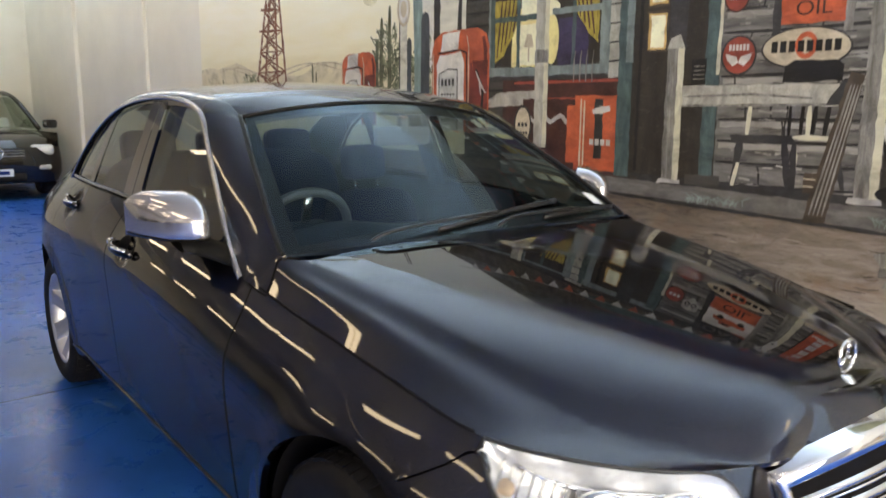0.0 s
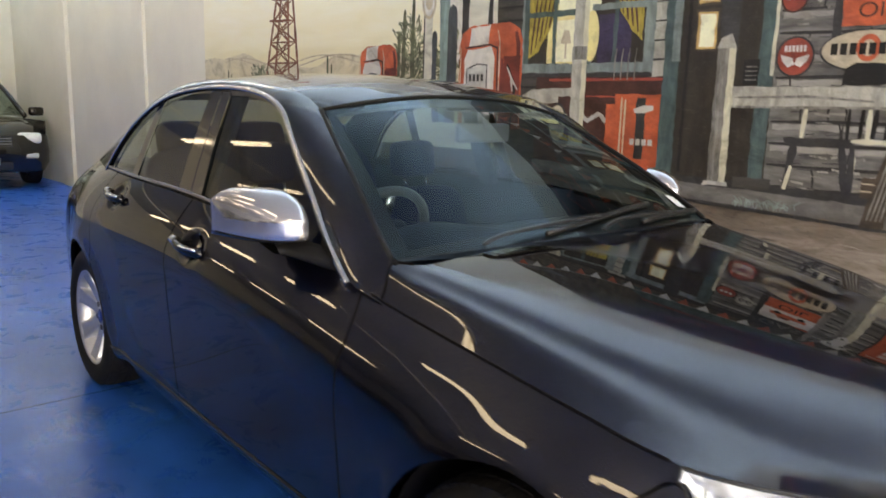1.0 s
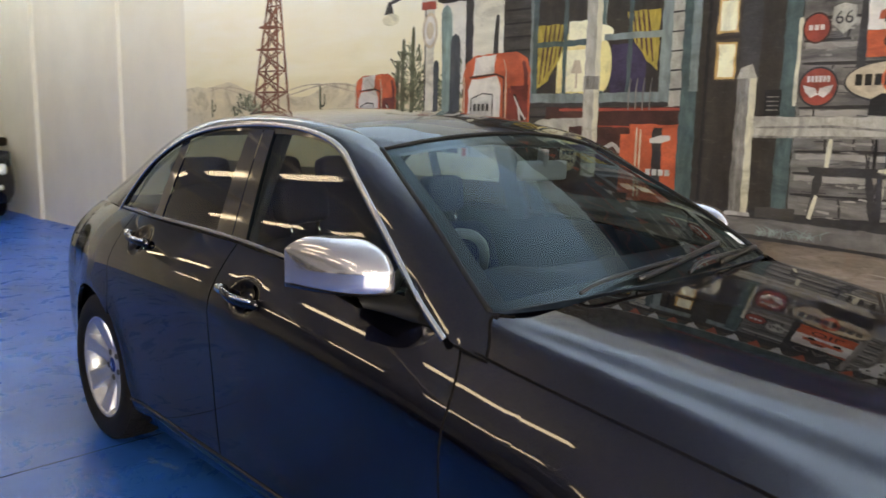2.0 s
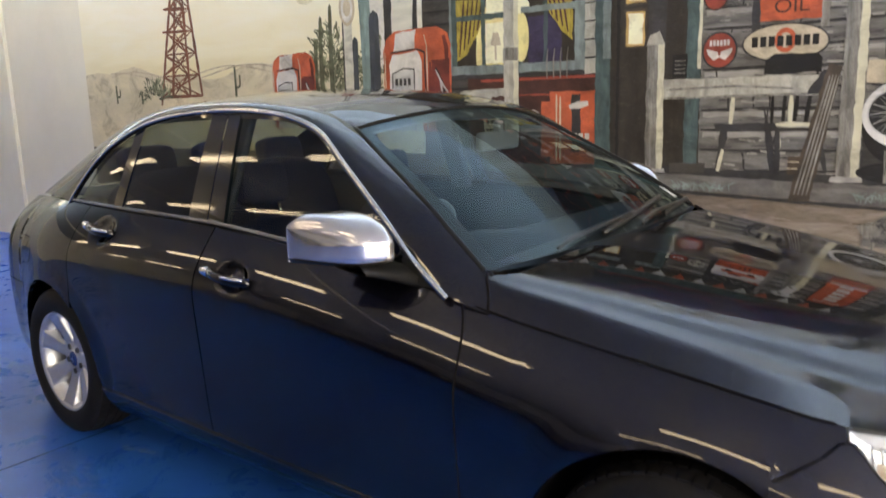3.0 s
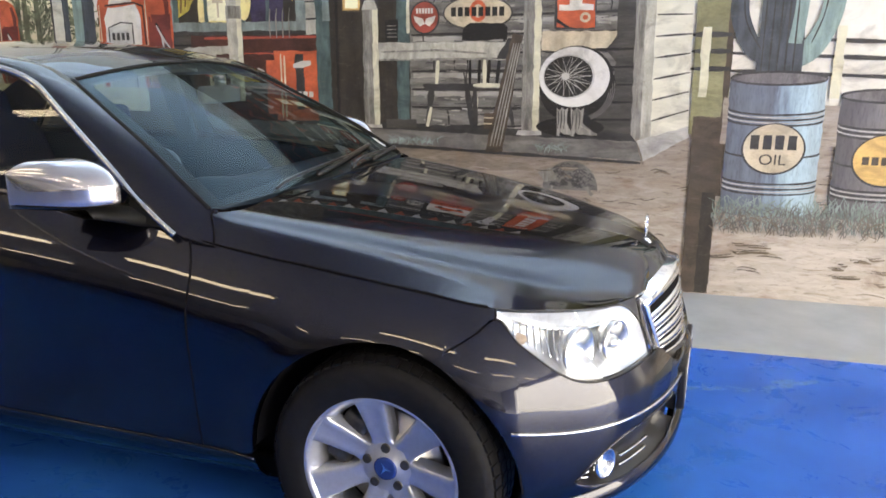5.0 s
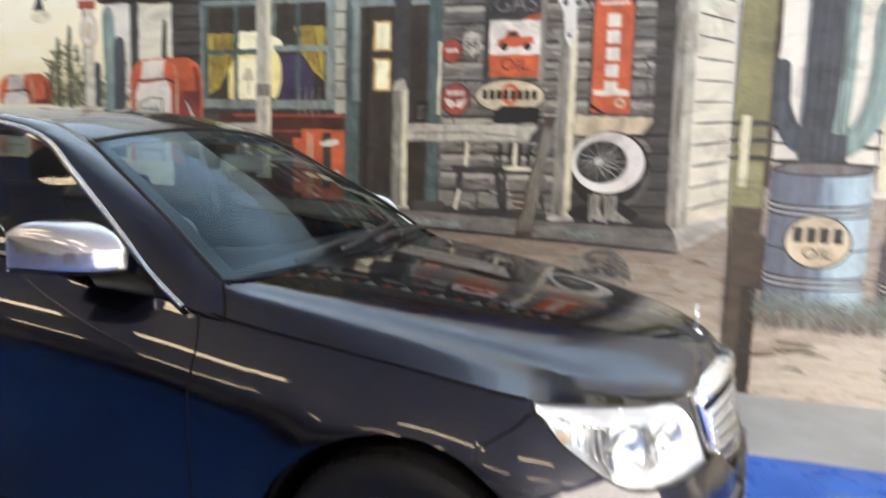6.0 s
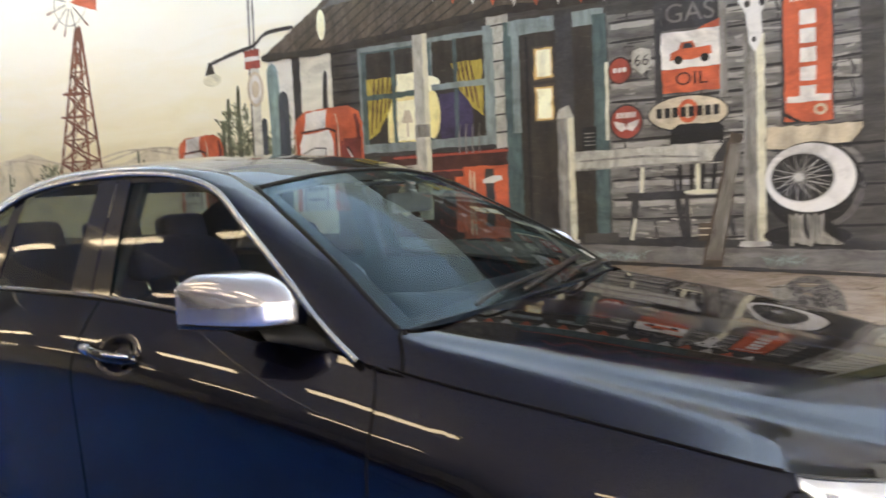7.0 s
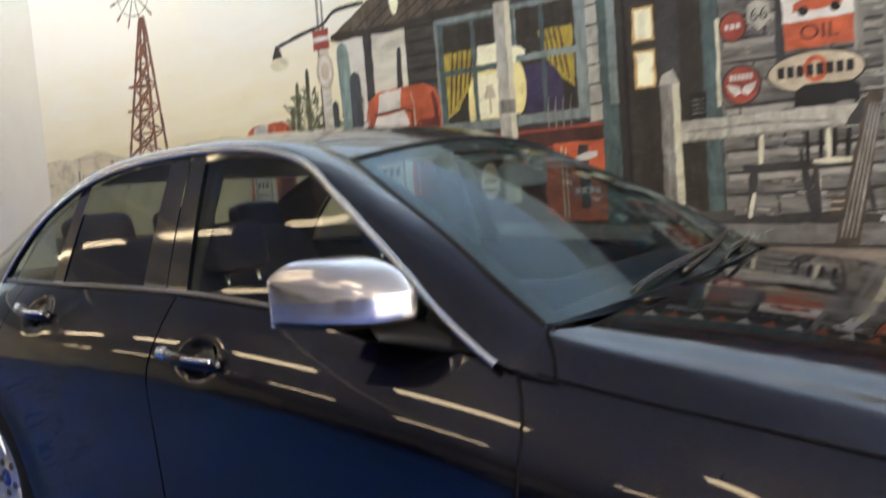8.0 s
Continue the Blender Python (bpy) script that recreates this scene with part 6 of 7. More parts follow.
WS_EDGE = smooth_line(PILLAR_OUT[:5], 30)
rows = []
for i, e in enumerate(WS_EDGE):
    t = i / 29
    mid = (0.925 + (0.235 - 0.925) * t, 0.988 + (1.362 - 0.988) * t + 0.035 * math.sin(math.pi * t))
    rows.append([bowed((e.x - 0.004, e.y - 0.002, e.z - 0.004), mid, -1 + 2 * j / 40) for j in range(41)])
part("windscreen", grid_mesh(rows, True), GLASS_FRONT, car, "clear windscreen with a dark edge band", outward=CABIN_MID)
frit = [[r[0] + Vector((0, 0, -0.003)), r[1].lerp(r[2], 0.6) + Vector((0, 0, -0.003))] for r in rows]
part("windscreen_band", grid_mesh(frit, True), TRIM, car)
frit = [[r[-1] + Vector((0, 0, -0.003)), r[-2].lerp(r[-3], 0.6) + Vector((0, 0, -0.003))] for r in rows]
part("windscreen_band", grid_mesh(frit), TRIM, car)
frit = [[p + Vector((0, 0, -0.003)) for p in rows[k]] for k in (27, 28, 29)]
part("windscreen_band", grid_mesh(frit, True), TRIM, car)
frit = [[p + Vector((0, 0, -0.003)) for p in rows[k]] for k in (0, 1, 2)]
part("windscreen_band", grid_mesh(frit, True), TRIM, car)

for a in (0, -1):
    part("windscreen_seal", tube([r[a] + Vector((0.003, 0, 0.004)) for r in rows], 0.0075, 8), SAIL, car, "black rubber seal")
part("windscreen_seal", tube([p + Vector((0, 0, 0.002)) for p in rows[29]], 0.006, 8), SAIL, car, "black rubber seal")

ROOF_MID = [(-1.22, 1.358), (-1.0, 1.408), (-0.7, 1.440), (-0.35, 1.446), (0.0, 1.424), (0.18, 1.382), (0.235, 1.362)]
ROOF_EDGE = smooth_line(PILLAR_OUT[4:10], 40)
rows = []
for i, e in enumerate(ROOF_EDGE):
    t = i / 39
    xm = 0.235 + (-1.20 - 0.235) * t
    rows.append([bowed((e.x, e.y - 0.003, e.z), (xm, keyed(ROOF_MID, xm)), -1 + 2 * j / 48) for j in range(49)])
part("roof", grid_mesh(rows, True), PAINT, car)
lining = [[p + Vector((0, 0, -0.035)) for p in r[2:-2]] for r in rows]
part("headlining", grid_mesh(lining), CABIN_PALE, car, "pale cloth headlining")

REAR_EDGE = smooth_line(PILLAR_OUT[9:], 24)
rows = []
for i, e in enumerate(REAR_EDGE):
    t = i / 23
    mid = (-1.21 + (-1.86 + 1.21) * t, 1.358 + (1.02 - 1.358) * t + 0.02 * math.sin(math.pi * t))
    rows.append([bowed((e.x, e.y - 0.004, e.z - 0.003), mid, -1 + 2 * j / 32) for j in range(33)])
part("rear_screen", grid_mesh(rows, True), GLASS_SIDE, car, outward=CABIN_MID)

rows = []
for i in range(40):
    q = i / 39
    s = s_of_x(-1.37) + (NS - 1 - s_of_x(-1.37)) * q
    row = []
    for j in range(49):
        a = -1 + 2 * j / 48
        e = ring_edge(s, -1 if a < 0 else 1)
        xc = -1.84 + (-2.37 + 1.84) * q
        zc = keyed([(-2.37, 0.962), (-2.3, 0.985), (-1.84, 1.018)], xc)
        k = 1 - abs(a) ** 3
        row.append(Vector((e.x + (xc - e.x) * (1 - abs(a)), e.y * abs(a), e.z + (zc - e.z) * k)))
    rows.append(row)
part("boot_lid", grid_mesh(rows), PAINT, car)

# cowl, wipers
rows = []
for i in range(5):
    row = []
    for j in range(41):
        a = -1 + 2 * j / 40
        x = 0.80 + (0.925 - 0.80) * (1 - abs(a) ** 2.2)
        z = 0.962 + 0.02 * (1 - abs(a) ** 2.2)
        row.append(Vector((x - 0.03 + 0.05 * i, 0.70 * a, z - 0.040 - 0.012 * i)))
    rows.append(row)
part("cowl", grid_mesh(rows), TRIM, car)


def on_screen(a, b, lift=0.0):
    i = min(int(b * 29), 28)
    f = b * 29 - i
    e = WS_EDGE[i].lerp(WS_EDGE[i + 1], f)
    mid = (0.925 + (0.235 - 0.925) * b, 0.988 + (1.362 - 0.988) * b + 0.035 * math.sin(math.pi * b))
    return bowed((e.x, e.y, e.z), mid, a) + Vector((0.5, 0, 0.8)) * lift


for a0, a1, b1, pivot in ((-0.36, 0.42, 0.11, -0.66), (0.24, 0.90, 0.07, -0.06)):
    blade = [on_screen(a0 + (a1 - a0) * k / 14, 0.015 + (b1 - 0.015) * (k / 14), 0.012) for k in range(15)]
    w = part("wiper", tube(blade, 0.0062, 6, 1.4), TRIM, car, "black rubber wiper")
    arm = [on_screen(pivot, 0.0, 0.012), on_screen(pivot * 0.6 + a0 * 0.4, 0.02, 0.030), blade[6] + Vector((0.004, 0, 0.010))]
    part("wiper_arm", tube(smooth_line(arm, 12), 0.0065, 6, 0.8), TRIM, car)

sticker = [[on_screen(0.80 + 0.05 * i, 0.13 + 0.05 * j, -0.004) for j in range(3)] for i in range(3)]
part("windscreen_label", grid_mesh(sticker), PLATE, car, "small pale label inside the windscreen")


# ---- wheels ----
def moved(shape, m):
    return [m @ Vector(p) for p in shape[0]], shape[1]


def make_wheel():
    """A wheel about its own axle, outer face towards -y."""
    w = new("wheel")
    tyre = [(0.205, 0.10), (0.225, 0.100), (0.262, 0.106), (0.290, 0.103), (0.306, 0.088), (0.3135, 0.062), (0.316, 0.03), (0.316, -0.03),
            (0.3135, -0.062), (0.306, -0.086), (0.296, -0.099), (0.282, -0.106), (0.262, -0.109), (0.240, -0.107), (0.222, -0.101), (0.212, -0.094), (0.203, -0.085)]
    t = part("tyre", lathe(tyre, 72), RUBBER, w, "black rubber tyre with a ribbed tread")
    # tread blocks
    verts, faces = [], []
    for ring, (y0, y1, off) in enumerate(((-0.088, -0.060, 0), (-0.052, -0.020, 0.5), (-0.012, 0.012, 0), (0.020, 0.052, 0.5), (0.060, 0.088, 0))):
        for k in range(62):
            a0 = 2 * math.pi * (k + off) / 62
            a1 = a0 + 2 * math.pi / 62 * 0.80
            b = len(verts)
            for r in (0.304, 0.3192 if abs(y0 + y1) < 0.11 else 0.3165):
                for a, y in ((a0, y0), (a1, y0), (a1, y1), (a0, y1)):
                    rr = r - (0.006 if r > 0.31 and abs(y) > 0.08 else 0)
                    verts.append((rr * math.cos(a + y * 0.25), y, rr * math.sin(a + y * 0.25)))
            faces += [(b + 4, b + 5, b + 6, b + 7), (b, b + 1, b + 5, b + 4), (b + 1, b + 2, b + 6, b + 5), (b + 2, b + 3, b + 7, b + 6), (b + 3, b, b + 4, b + 7)]
    part("tread", (verts, faces), RUBBER, t, smooth=False)
    rim = part("rim", lathe([(0.203, 0.085), (0.196, 0.08), (0.185, 0.04), (0.183, -0.03), (0.190, -0.066), (0.199, -0.080), (0.2055, -0.092), (0.2145, -0.097),
                             (0.2185, -0.094), (0.2165, -0.088)], 72), ALLOY, w, "seven-spoke silver alloy rim")
    hub = [(0.0, -0.052), (0.034, -0.052), (0.036, -0.048), (0.066, -0.046), (0.078, -0.040), (0.082, -0.02)]
    part("hub", lathe(hub, 40), ALLOY, rim)
    for k in range(7):
        a = math.radians(90 + 8) + 2 * math.pi * k / 7
        rows = []
        for i in range(13):
            t_ = i / 12
            r = 0.058 + (0.207 - 0.058) * t_
            half = 0.0275 + 0.0155 * t_**1.1 + (0.020 * max(0, (t_ - 0.86) / 0.14) ** 2) + 0.016 * max(0, (0.16 - t_) / 0.16) ** 2
            y = -0.048 - 0.044 * t_**1.3
            row = []
            for u, dy in ((-1.08, 0.045), (-1.0, 0.006), (-0.86, 0.0), (-0.4, 0.004), (0.0, 0.0055), (0.4, 0.004), (0.86, 0.0), (1.0, 0.006), (1.08, 0.045)):
                c, s_ = r, u * half
                row.append(Vector((c * math.cos(a) - s_ * math.sin(a), y + dy, c * math.sin(a) + s_ * math.cos(a))))
            rows.append(row)
        part("spoke", grid_mesh(rows), ALLOY, rim)
    for k in range(5):
        a = math.radians(90) + 2 * math.pi * k / 5
        c = Vector((0.056 * math.cos(a), -0.050, 0.056 * math.sin(a)))
        v, f = lathe([(0.0, 0.002), (0.006, 0.0), (0.0085, 0.001), (0.0125, -0.0012), (0.0135, 0.004)], 14)
        part("bolt", ([Vector(p) + c for p in v], f), CALIPER, rim)
    v, f = lathe([(0.0, -0.0565), (0.024, -0.0565), (0.031, -0.055), (0.0335, -0.051)], 32)
    cap = part("hub_cap", (v, f), CAP_BLUE, w, "blue hub cap with a silver emblem")
    for k in range(3):
        a = math.radians(90 + 25) + 2 * math.pi * k / 3
        d = Vector((math.cos(a), 0, math.sin(a)))
        n = Vector((-d.z, 0, d.x)) * 0.0042
        o = Vector((0, -0.0575, 0))
        part("emblem", ([o + n, o - n, o + d * 0.020], [(0, 1, 2)]), BADGE, cap)
    disc = lathe([(0.05, 0.012), (0.145, 0.012), (0.147, 0.008), (0.147, -0.004), (0.145, -0.008), (0.085, -0.008), (0.083, -0.03), (0.05, -0.03)], 48)
    part("brake_disc", disc, STEEL, w)
    part("brake_caliper", box_bm(0.075, 0.07, 0.15, (-0.115, -0.01, 0.06), 0.015, rot=Matrix.Rotation(math.radians(28), 4, "Y")), CALIPER, w)
    part("backing", lathe([(0.0, 0.03), (0.19, 0.03)], 40), LINER, w)
    return w


wheel = make_wheel()
wheel.parent = car
wheel.matrix_basis = pose(AXLE, -0.770, HUB_Z + 0.005) @ Matrix.Scale(1.02, 4)
for x, y, rz, ry in ((REAR_AXLE, -0.742, 0, 40), (AXLE, 0.770, 180, 10), (REAR_AXLE, 0.742, 180, 70)):
    w = copy_thing(wheel, pose(x, y, HUB_Z + 0.005, 0, 0, rz) @ pose(0, 0, 0, 0, ry, 0))
    w.parent = car

# wheel housings
for ax in (AXLE, REAR_AXLE):
    for side in (-1, 1):
        rows = []
        for i in range(25):
            a = math.radians(3) + math.radians(174) * i / 24
            r = ARCH_R + 0.004
            c, s_ = math.cos(a) * r, math.sin(a) * r
            rows.append([Vector((ax + c, side * (0.85 if ax > 0 else 0.755), HUB_Z + s_)), Vector((ax + c, side * 0.60, HUB_Z + s_)), Vector((ax + c * 0.3, side * 0.58, HUB_Z + s_ * 0.3))])
        part("wheel_housing", grid_mesh(rows), LINER, car)
part("underbody", box_bm(3.25, 1.46, 0.075, (0.10, 0, 0.195), 0.015), LINER, car)
part("inner_tub", box_bm(2.0, 1.40, 0.30, (0.0, 0, 0.36), 0.02), LINER, car)
part("engine_block", box_bm(0.95, 1.10, 0.42, (1.36, 0, 0.50), 0.05), LINER, car)

# dark seals behind the panel gaps
for side in (-1, 1):
    for x in (0.833, -0.245, -1.122):
        s = s_of_x(x)
        zlo = 1.0 if x > -1 else l_of_z(s, (arch_z(x) or 0.3) + 0.01)
        rows = [[skin(s + d + door_warp(x, zlo + (NL - 1 - zlo) * j / 30), zlo + (NL - 1 - zlo) * j / 30, side, 0.010) for j in range(31)] for d in (-0.1, 0.1)]
        part("door_seal", grid_mesh(rows), LINER, car)
    rows = [[skin(s_of_x(x), l, side, 0.010) for l in (1.3, 1.75)] for x in spread(1.0, -0.97, 40)]
    part("door_seal", grid_mesh(rows), LINER, car)
    rows = [[skin(s_of_x(x), l_of_z(s_of_x(x), bumper_top_z(x, 0)) + d, side, 0.022) for d in (-0.25, 0.25)] for x in spread(1.62, 1.69, 12)]
    part("door_seal", grid_mesh(rows), LINER, car)

# ---- lamps and front trim ----
for side in (-1, 1):
    s_in = next(s for s in S_FINE if spline_at(CAGE, 6.5, s)[1] > 0.408)
    cols = spread(s_in, s_of_x(1.716), 46)

    def lamp_low(s):
        return l_of_z(s, bumper_top_z(lamp_x(s), 0) + 0.004)

    def lamp_high(s):
        w = spline_at(CAGE, 7.0, s)[1]
        top = NL - 1.005
        if w > 0.56:
            return top
        f = (0.56 - w) / (0.56 - 0.37)
        return top + (l_of_z(s, 0.603) - top) * f ** 3.2
    lens, bowl, seal = [], [], []
    for k, s in enumerate(cols):
        a = lamp_low(s)
        b = lamp_high(s)
        b = max(b, a + 0.02)
        lens.append([skin(s, a + (b - a) * j / 18, side, 0.002) for j in range(19)])
        bowl.append([skin(s, a + (b - a) * j / 18, side, 0.006 + 0.062 * max(0.0, math.sin(math.pi * k / 45)) ** 0.55 * max(0.0, math.sin(math.pi * j / 18)) ** 0.55) for j in range(19)])
        seal.append([skin(s, max(a - 0.22, 0), side, 0.012), skin(s, a + 0.12, side, 0.008)])
    lamp = new("headlamp")
    lamp.parent = car
    tagged(lamp, "large clear headlamp with a bright silver reflector")
    part("lens", grid_mesh(lens, side > 0), GLASS_LAMP, lamp, outward=Vector((1.3, 0, 0.6)))
    part("reflector", grid_mesh(bowl, side > 0), REFLECTOR, lamp)
    part("lamp_seal", grid_mesh(seal), TRIM, lamp)
    brow = [s for s in cols if spline_at(CAGE, 7.0, s)[1] < 0.575]
    side_panel("lamp_brow", brow, lambda s, x: lamp_high(s) + 0.03, lambda s, x: NL - 1.0, side, car, rows=12, depth=0.004)
    part("chrome_edge", tube([r[0] + Vector((0, side * 0.001, 0)) for r in lens] + [r[-1] for r in lens[::-1]], 0.003, 6, closed=True), TRIM, lamp)
    for k, (q, j, r) in enumerate(((0.22, 8, 0.058), (0.47, 8, 0.066))):
        at = bowl[int(q * 45)][j].lerp(lens[int(q * 45)][j], 0.35)
        way = Vector((0.93, side * 0.36, 0.05)).normalized().to_track_quat("X", "Z").to_matrix().to_4x4()
        v, f = lathe([(0.008, -0.03), (0.03, -0.028), (r * 0.8, -0.008), (r, 0.012), (r + 0.006, 0.014), (r + 0.007, 0.0), (r * 0.9, -0.03)], 32, "x")
        part("lamp_bowl", ([Matrix.Translation(at) @ way @ Vector(p) for p in v], f), CHROME_SOFT, lamp)
        v, f = lathe([(0.0, 0.016), (0.016, 0.012), (0.026, 0.0), (0.028, -0.02)], 20, "x")
        part("bulb_shield", ([Matrix.Translation(at) @ way @ Vector(p) for p in v], f), GLASS_LAMP if k else CHROME_SOFT, lamp)
    at = bowl[38][6].lerp(lens[38][6], 0.4)
    part("indicator", moved(lathe([(0.0, 0.018), (0.012, 0.010), (0.015, -0.01)], 18, "x"), Matrix.Translation(at)), AMBER, lamp, "amber indicator bulb")
    for k in range(8):
        i = 40 - 2 * k
        part("flute", tube([bowl[i][j].lerp(lens[i][j], 0.45) for j in range(5, 15)], 0.0028, 6), CHROME_SOFT, lamp)
    part("divider", tube([bowl[i][14].lerp(lens[i][14], 0.3) for i in range(6, 40, 2)], 0.005, 6), CHROME, lamp)
    # thin bright strip round the bumper
    line = [skin(s, l_of_z(s, 0.498 - 0.05 * max(0, spline_at(CAGE, 3.0, s)[0] - 1.75) / 0.4), side, -0.002) for s in spread(0.8, s_of_x(1.742), 40)]
    part("bumper_strip", tube(line, 0.0045, 6), CHROME_SOFT, car, "thin bright strip round the bumper")
    # lip that juts out along the foot of the bumper
    lip = []
    for s in spread(0.3, s_of_x(1.80), 44):
        w = spline_at(CAGE, 2.0, s)[1]
        f = min(max((0.80 - w) / 0.08, 0.0), 1.0)
        lip.append([skin(s, l_of_z(s, z), side, -o * f) for z, o in ((0.284, -0.004), (0.279, 0.010), (0.272, 0.020), (0.260, 0.027), (0.244, 0.029), (0.226, 0.024), (0.212, 0.004))])
    part("bumper_lip", grid_mesh(lip, side > 0), PAINT, car)
    # fog lamp set back in its opening
    front = [s for s in spread(0.3, s_of_x(1.80), 120) if 0.262 < spline_at(CAGE, 2.0, s)[1] < 0.748]
    rows, middle = [], []
    for s in front:
        za, zb = fog_edges(s)
        deep = 0.055 * min(1.0, (zb - za) / 0.05)
        la, lb = l_of_z(s, za), l_of_z(s, zb)
        rows.append([skin(s, la, side, -0.0005), skin(s, la, side, deep), skin(s, (la + lb) / 2, side, deep), skin(s, lb, side, deep), skin(s, lb, side, -0.0005)])
        middle.append((spline_at(CAGE, 2.0, s)[1], [skin(s, la + (lb - la) * q, side, 0.022) for q in (0.25, 0.5, 0.75)]))
    part("fog_opening", grid_mesh(rows, side > 0), TRIM, car, "black opening in the lower bumper")
    part("opening_edge", tube([r[0] for r in rows] + [r[-1] for r in rows[::-1]], 0.0035, 6, closed=True), PAINT, car)
    c = min(middle, key=lambda m: abs(m[0] - 0.655))[1][1]
    way = Vector((0.9, side * 0.42, 0)).normalized().to_track_quat("X", "Z").to_matrix().to_4x4()
    v, f = lathe([(0.0, -0.014), (0.018, -0.018), (0.030, -0.006), (0.036, 0.006), (0.040, 0.008), (0.042, 0.0), (0.042, -0.03)], 32, "x")
    fog = part("fog_lamp", ([Matrix.Translation(c) @ way @ Vector(p) for p in v], f), CHROME, car, "round fog lamp with a chrome ring")
    v, f = lathe([(0.0, 0.006), (0.020, 0.005), (0.036, 0.002)], 28, "x")
    part("glass", ([Matrix.Translation(c) @ way @ Vector(p) for p in v], f), GLASS_LAMP, fog)
    for lo, hi, qs in ((0.70, 0.735, (0, 1, 2)), (0.46, 0.605, (0, 1))):
        for q in qs:
            line = [m[1][q] for m in middle if lo < m[0] < hi]
            part("vent_bar", tube(line, 0.006, 8, flat=0.6), CHROME_SOFT, car)
    # tail lamp
    cols = spread(s_of_x(-2.12), NS - 3.2, 16)
    rows = [[skin(s, l_of_z(s, 0.66) + (NL - 1.35 - l_of_z(s, 0.66)) * j / 8, side, -0.003) for j in range(9)] for s in cols]
    part("tail_lamp", grid_mesh(rows, side > 0), RED_LENS, car, "red tail lamp wrapping the corner")


grille = new("grille")
grille.parent = car
tagged(grille, "chrome radiator grille with horizontal slats")
part("backing", grid_mesh([[grille_point(-1 + 2 * i / 20, j / 6, 0.004) for j in range(7)] for i in range(21)]), LINER, grille)
loop = [(-1 + 2 * i / 20, 1.0) for i in range(21)] + [(1, 1 - i / 10) for i in range(1, 11)] + [(1 - 2 * i / 20, 0.0) for i in range(1, 21)] + [(-1, i / 10) for i in range(1, 10)]
verts, faces = [], []
n = len(loop)
for a, b in loop:
    ia, ib = a * 0.955, 0.5 + (b - 0.5) * (0.74 if b > 0.5 else 0.92)
    back = Vector((-0.024, 0, 0.010)) * max(0.0, (b - 0.9) / 0.1)
    for q, o, f in ((0.0, 0.0, 1.0), (0.0, 0.008, 0.2), (0.05, 0.0115, 0.0), (0.5, 0.0145, 0.0), (0.94, 0.013, 0.0), (1.0, 0.0105, 0.0), (1.0, 0.002, 0.0)):
        verts.append(grille_point(a + (ia - a) * q, b + (ib - b) * q, o) + back * f)
for i in range(n):
    j = (i + 1) % n
    for k in range(6):
        faces.append((i * 7 + k, j * 7 + k, j * 7 + k + 1, i * 7 + k + 1))
part("grille_frame", (verts, faces), CHROME, grille)
for k in range(4):
    b = 0.20 + 0.165 * k
    rows = []
    for i in range(21):
        a = (-1 + 2 * i / 20) * 0.955
        rows.append([grille_point(a, b - 0.036, 0.003), grille_point(a, b - 0.030, 0.010), grille_point(a, b + 0.010, 0.012), grille_point(a, b + 0.024, 0.003)])
    part("slat", grid_mesh(rows), CHROME_SOFT, grille)
for k in range(4):
    b = 0.283 + 0.165 * k if k < 3 else 0.118
    part("slat_edge", tube([grille_point((-1 + 2 * i / 12) * 0.955, b, 0.004) for i in range(13)], 0.0035, 6), CHROME, grille)

# standing emblem on the bonnet
emblem = new("bonnet_emblem")
emblem.parent = car
emblem.matrix_basis = pose(1.955, 0, 0.802)
tagged(emblem, "small standing chrome emblem on the bonnet")
part("foot", lathe([(0.0, 0.012), (0.010, 0.010), (0.016, 0.004), (0.022, -0.004)], 20, "z"), CHROME, emblem)
ring = [(0, 0.034 * math.cos(2 * math.pi * k / 32), 0.052 + 0.034 * math.sin(2 * math.pi * k / 32)) for k in range(32)]
part("ring", tube(ring, 0.0032, 6, closed=True), CHROME, emblem)
for k in range(3):
    a = math.radians(90) + 2 * math.pi * k / 3
    part("arm", tube([(0, 0, 0.052), (0, 0.033 * math.cos(a), 0.052 + 0.033 * math.sin(a))], 0.0028, 6), CHROME, emblem)

plate = new("number_plate")
plate.parent = car
part("holder", box_bm(0.03, 0.42, 0.14, (2.104, 0.0, 0.398), 0.006), TRIM, plate)
part("plate", box_bm(0.001, 0.372, 0.110, (2.1193, 0.0, 0.398)), PLATE, plate)
for k in range(6):
    part("bar", box_bm(0.002, 0.032, 0.07, (2.1206, -0.15 + 0.06 * k, 0.398)), CAP_BLUE, plate, smooth=False)

# ---- mirrors and handles ----
def mirror_top(u):
    """Height of the cap across its width, inner end at -1."""
    if u > -0.35:
        return 0.140 - 0.046 * ((u + 0.35) / 1.35) ** 4.0
    return 0.140 - 0.050 * ((-0.35 - u) / 0.65) ** 2.6


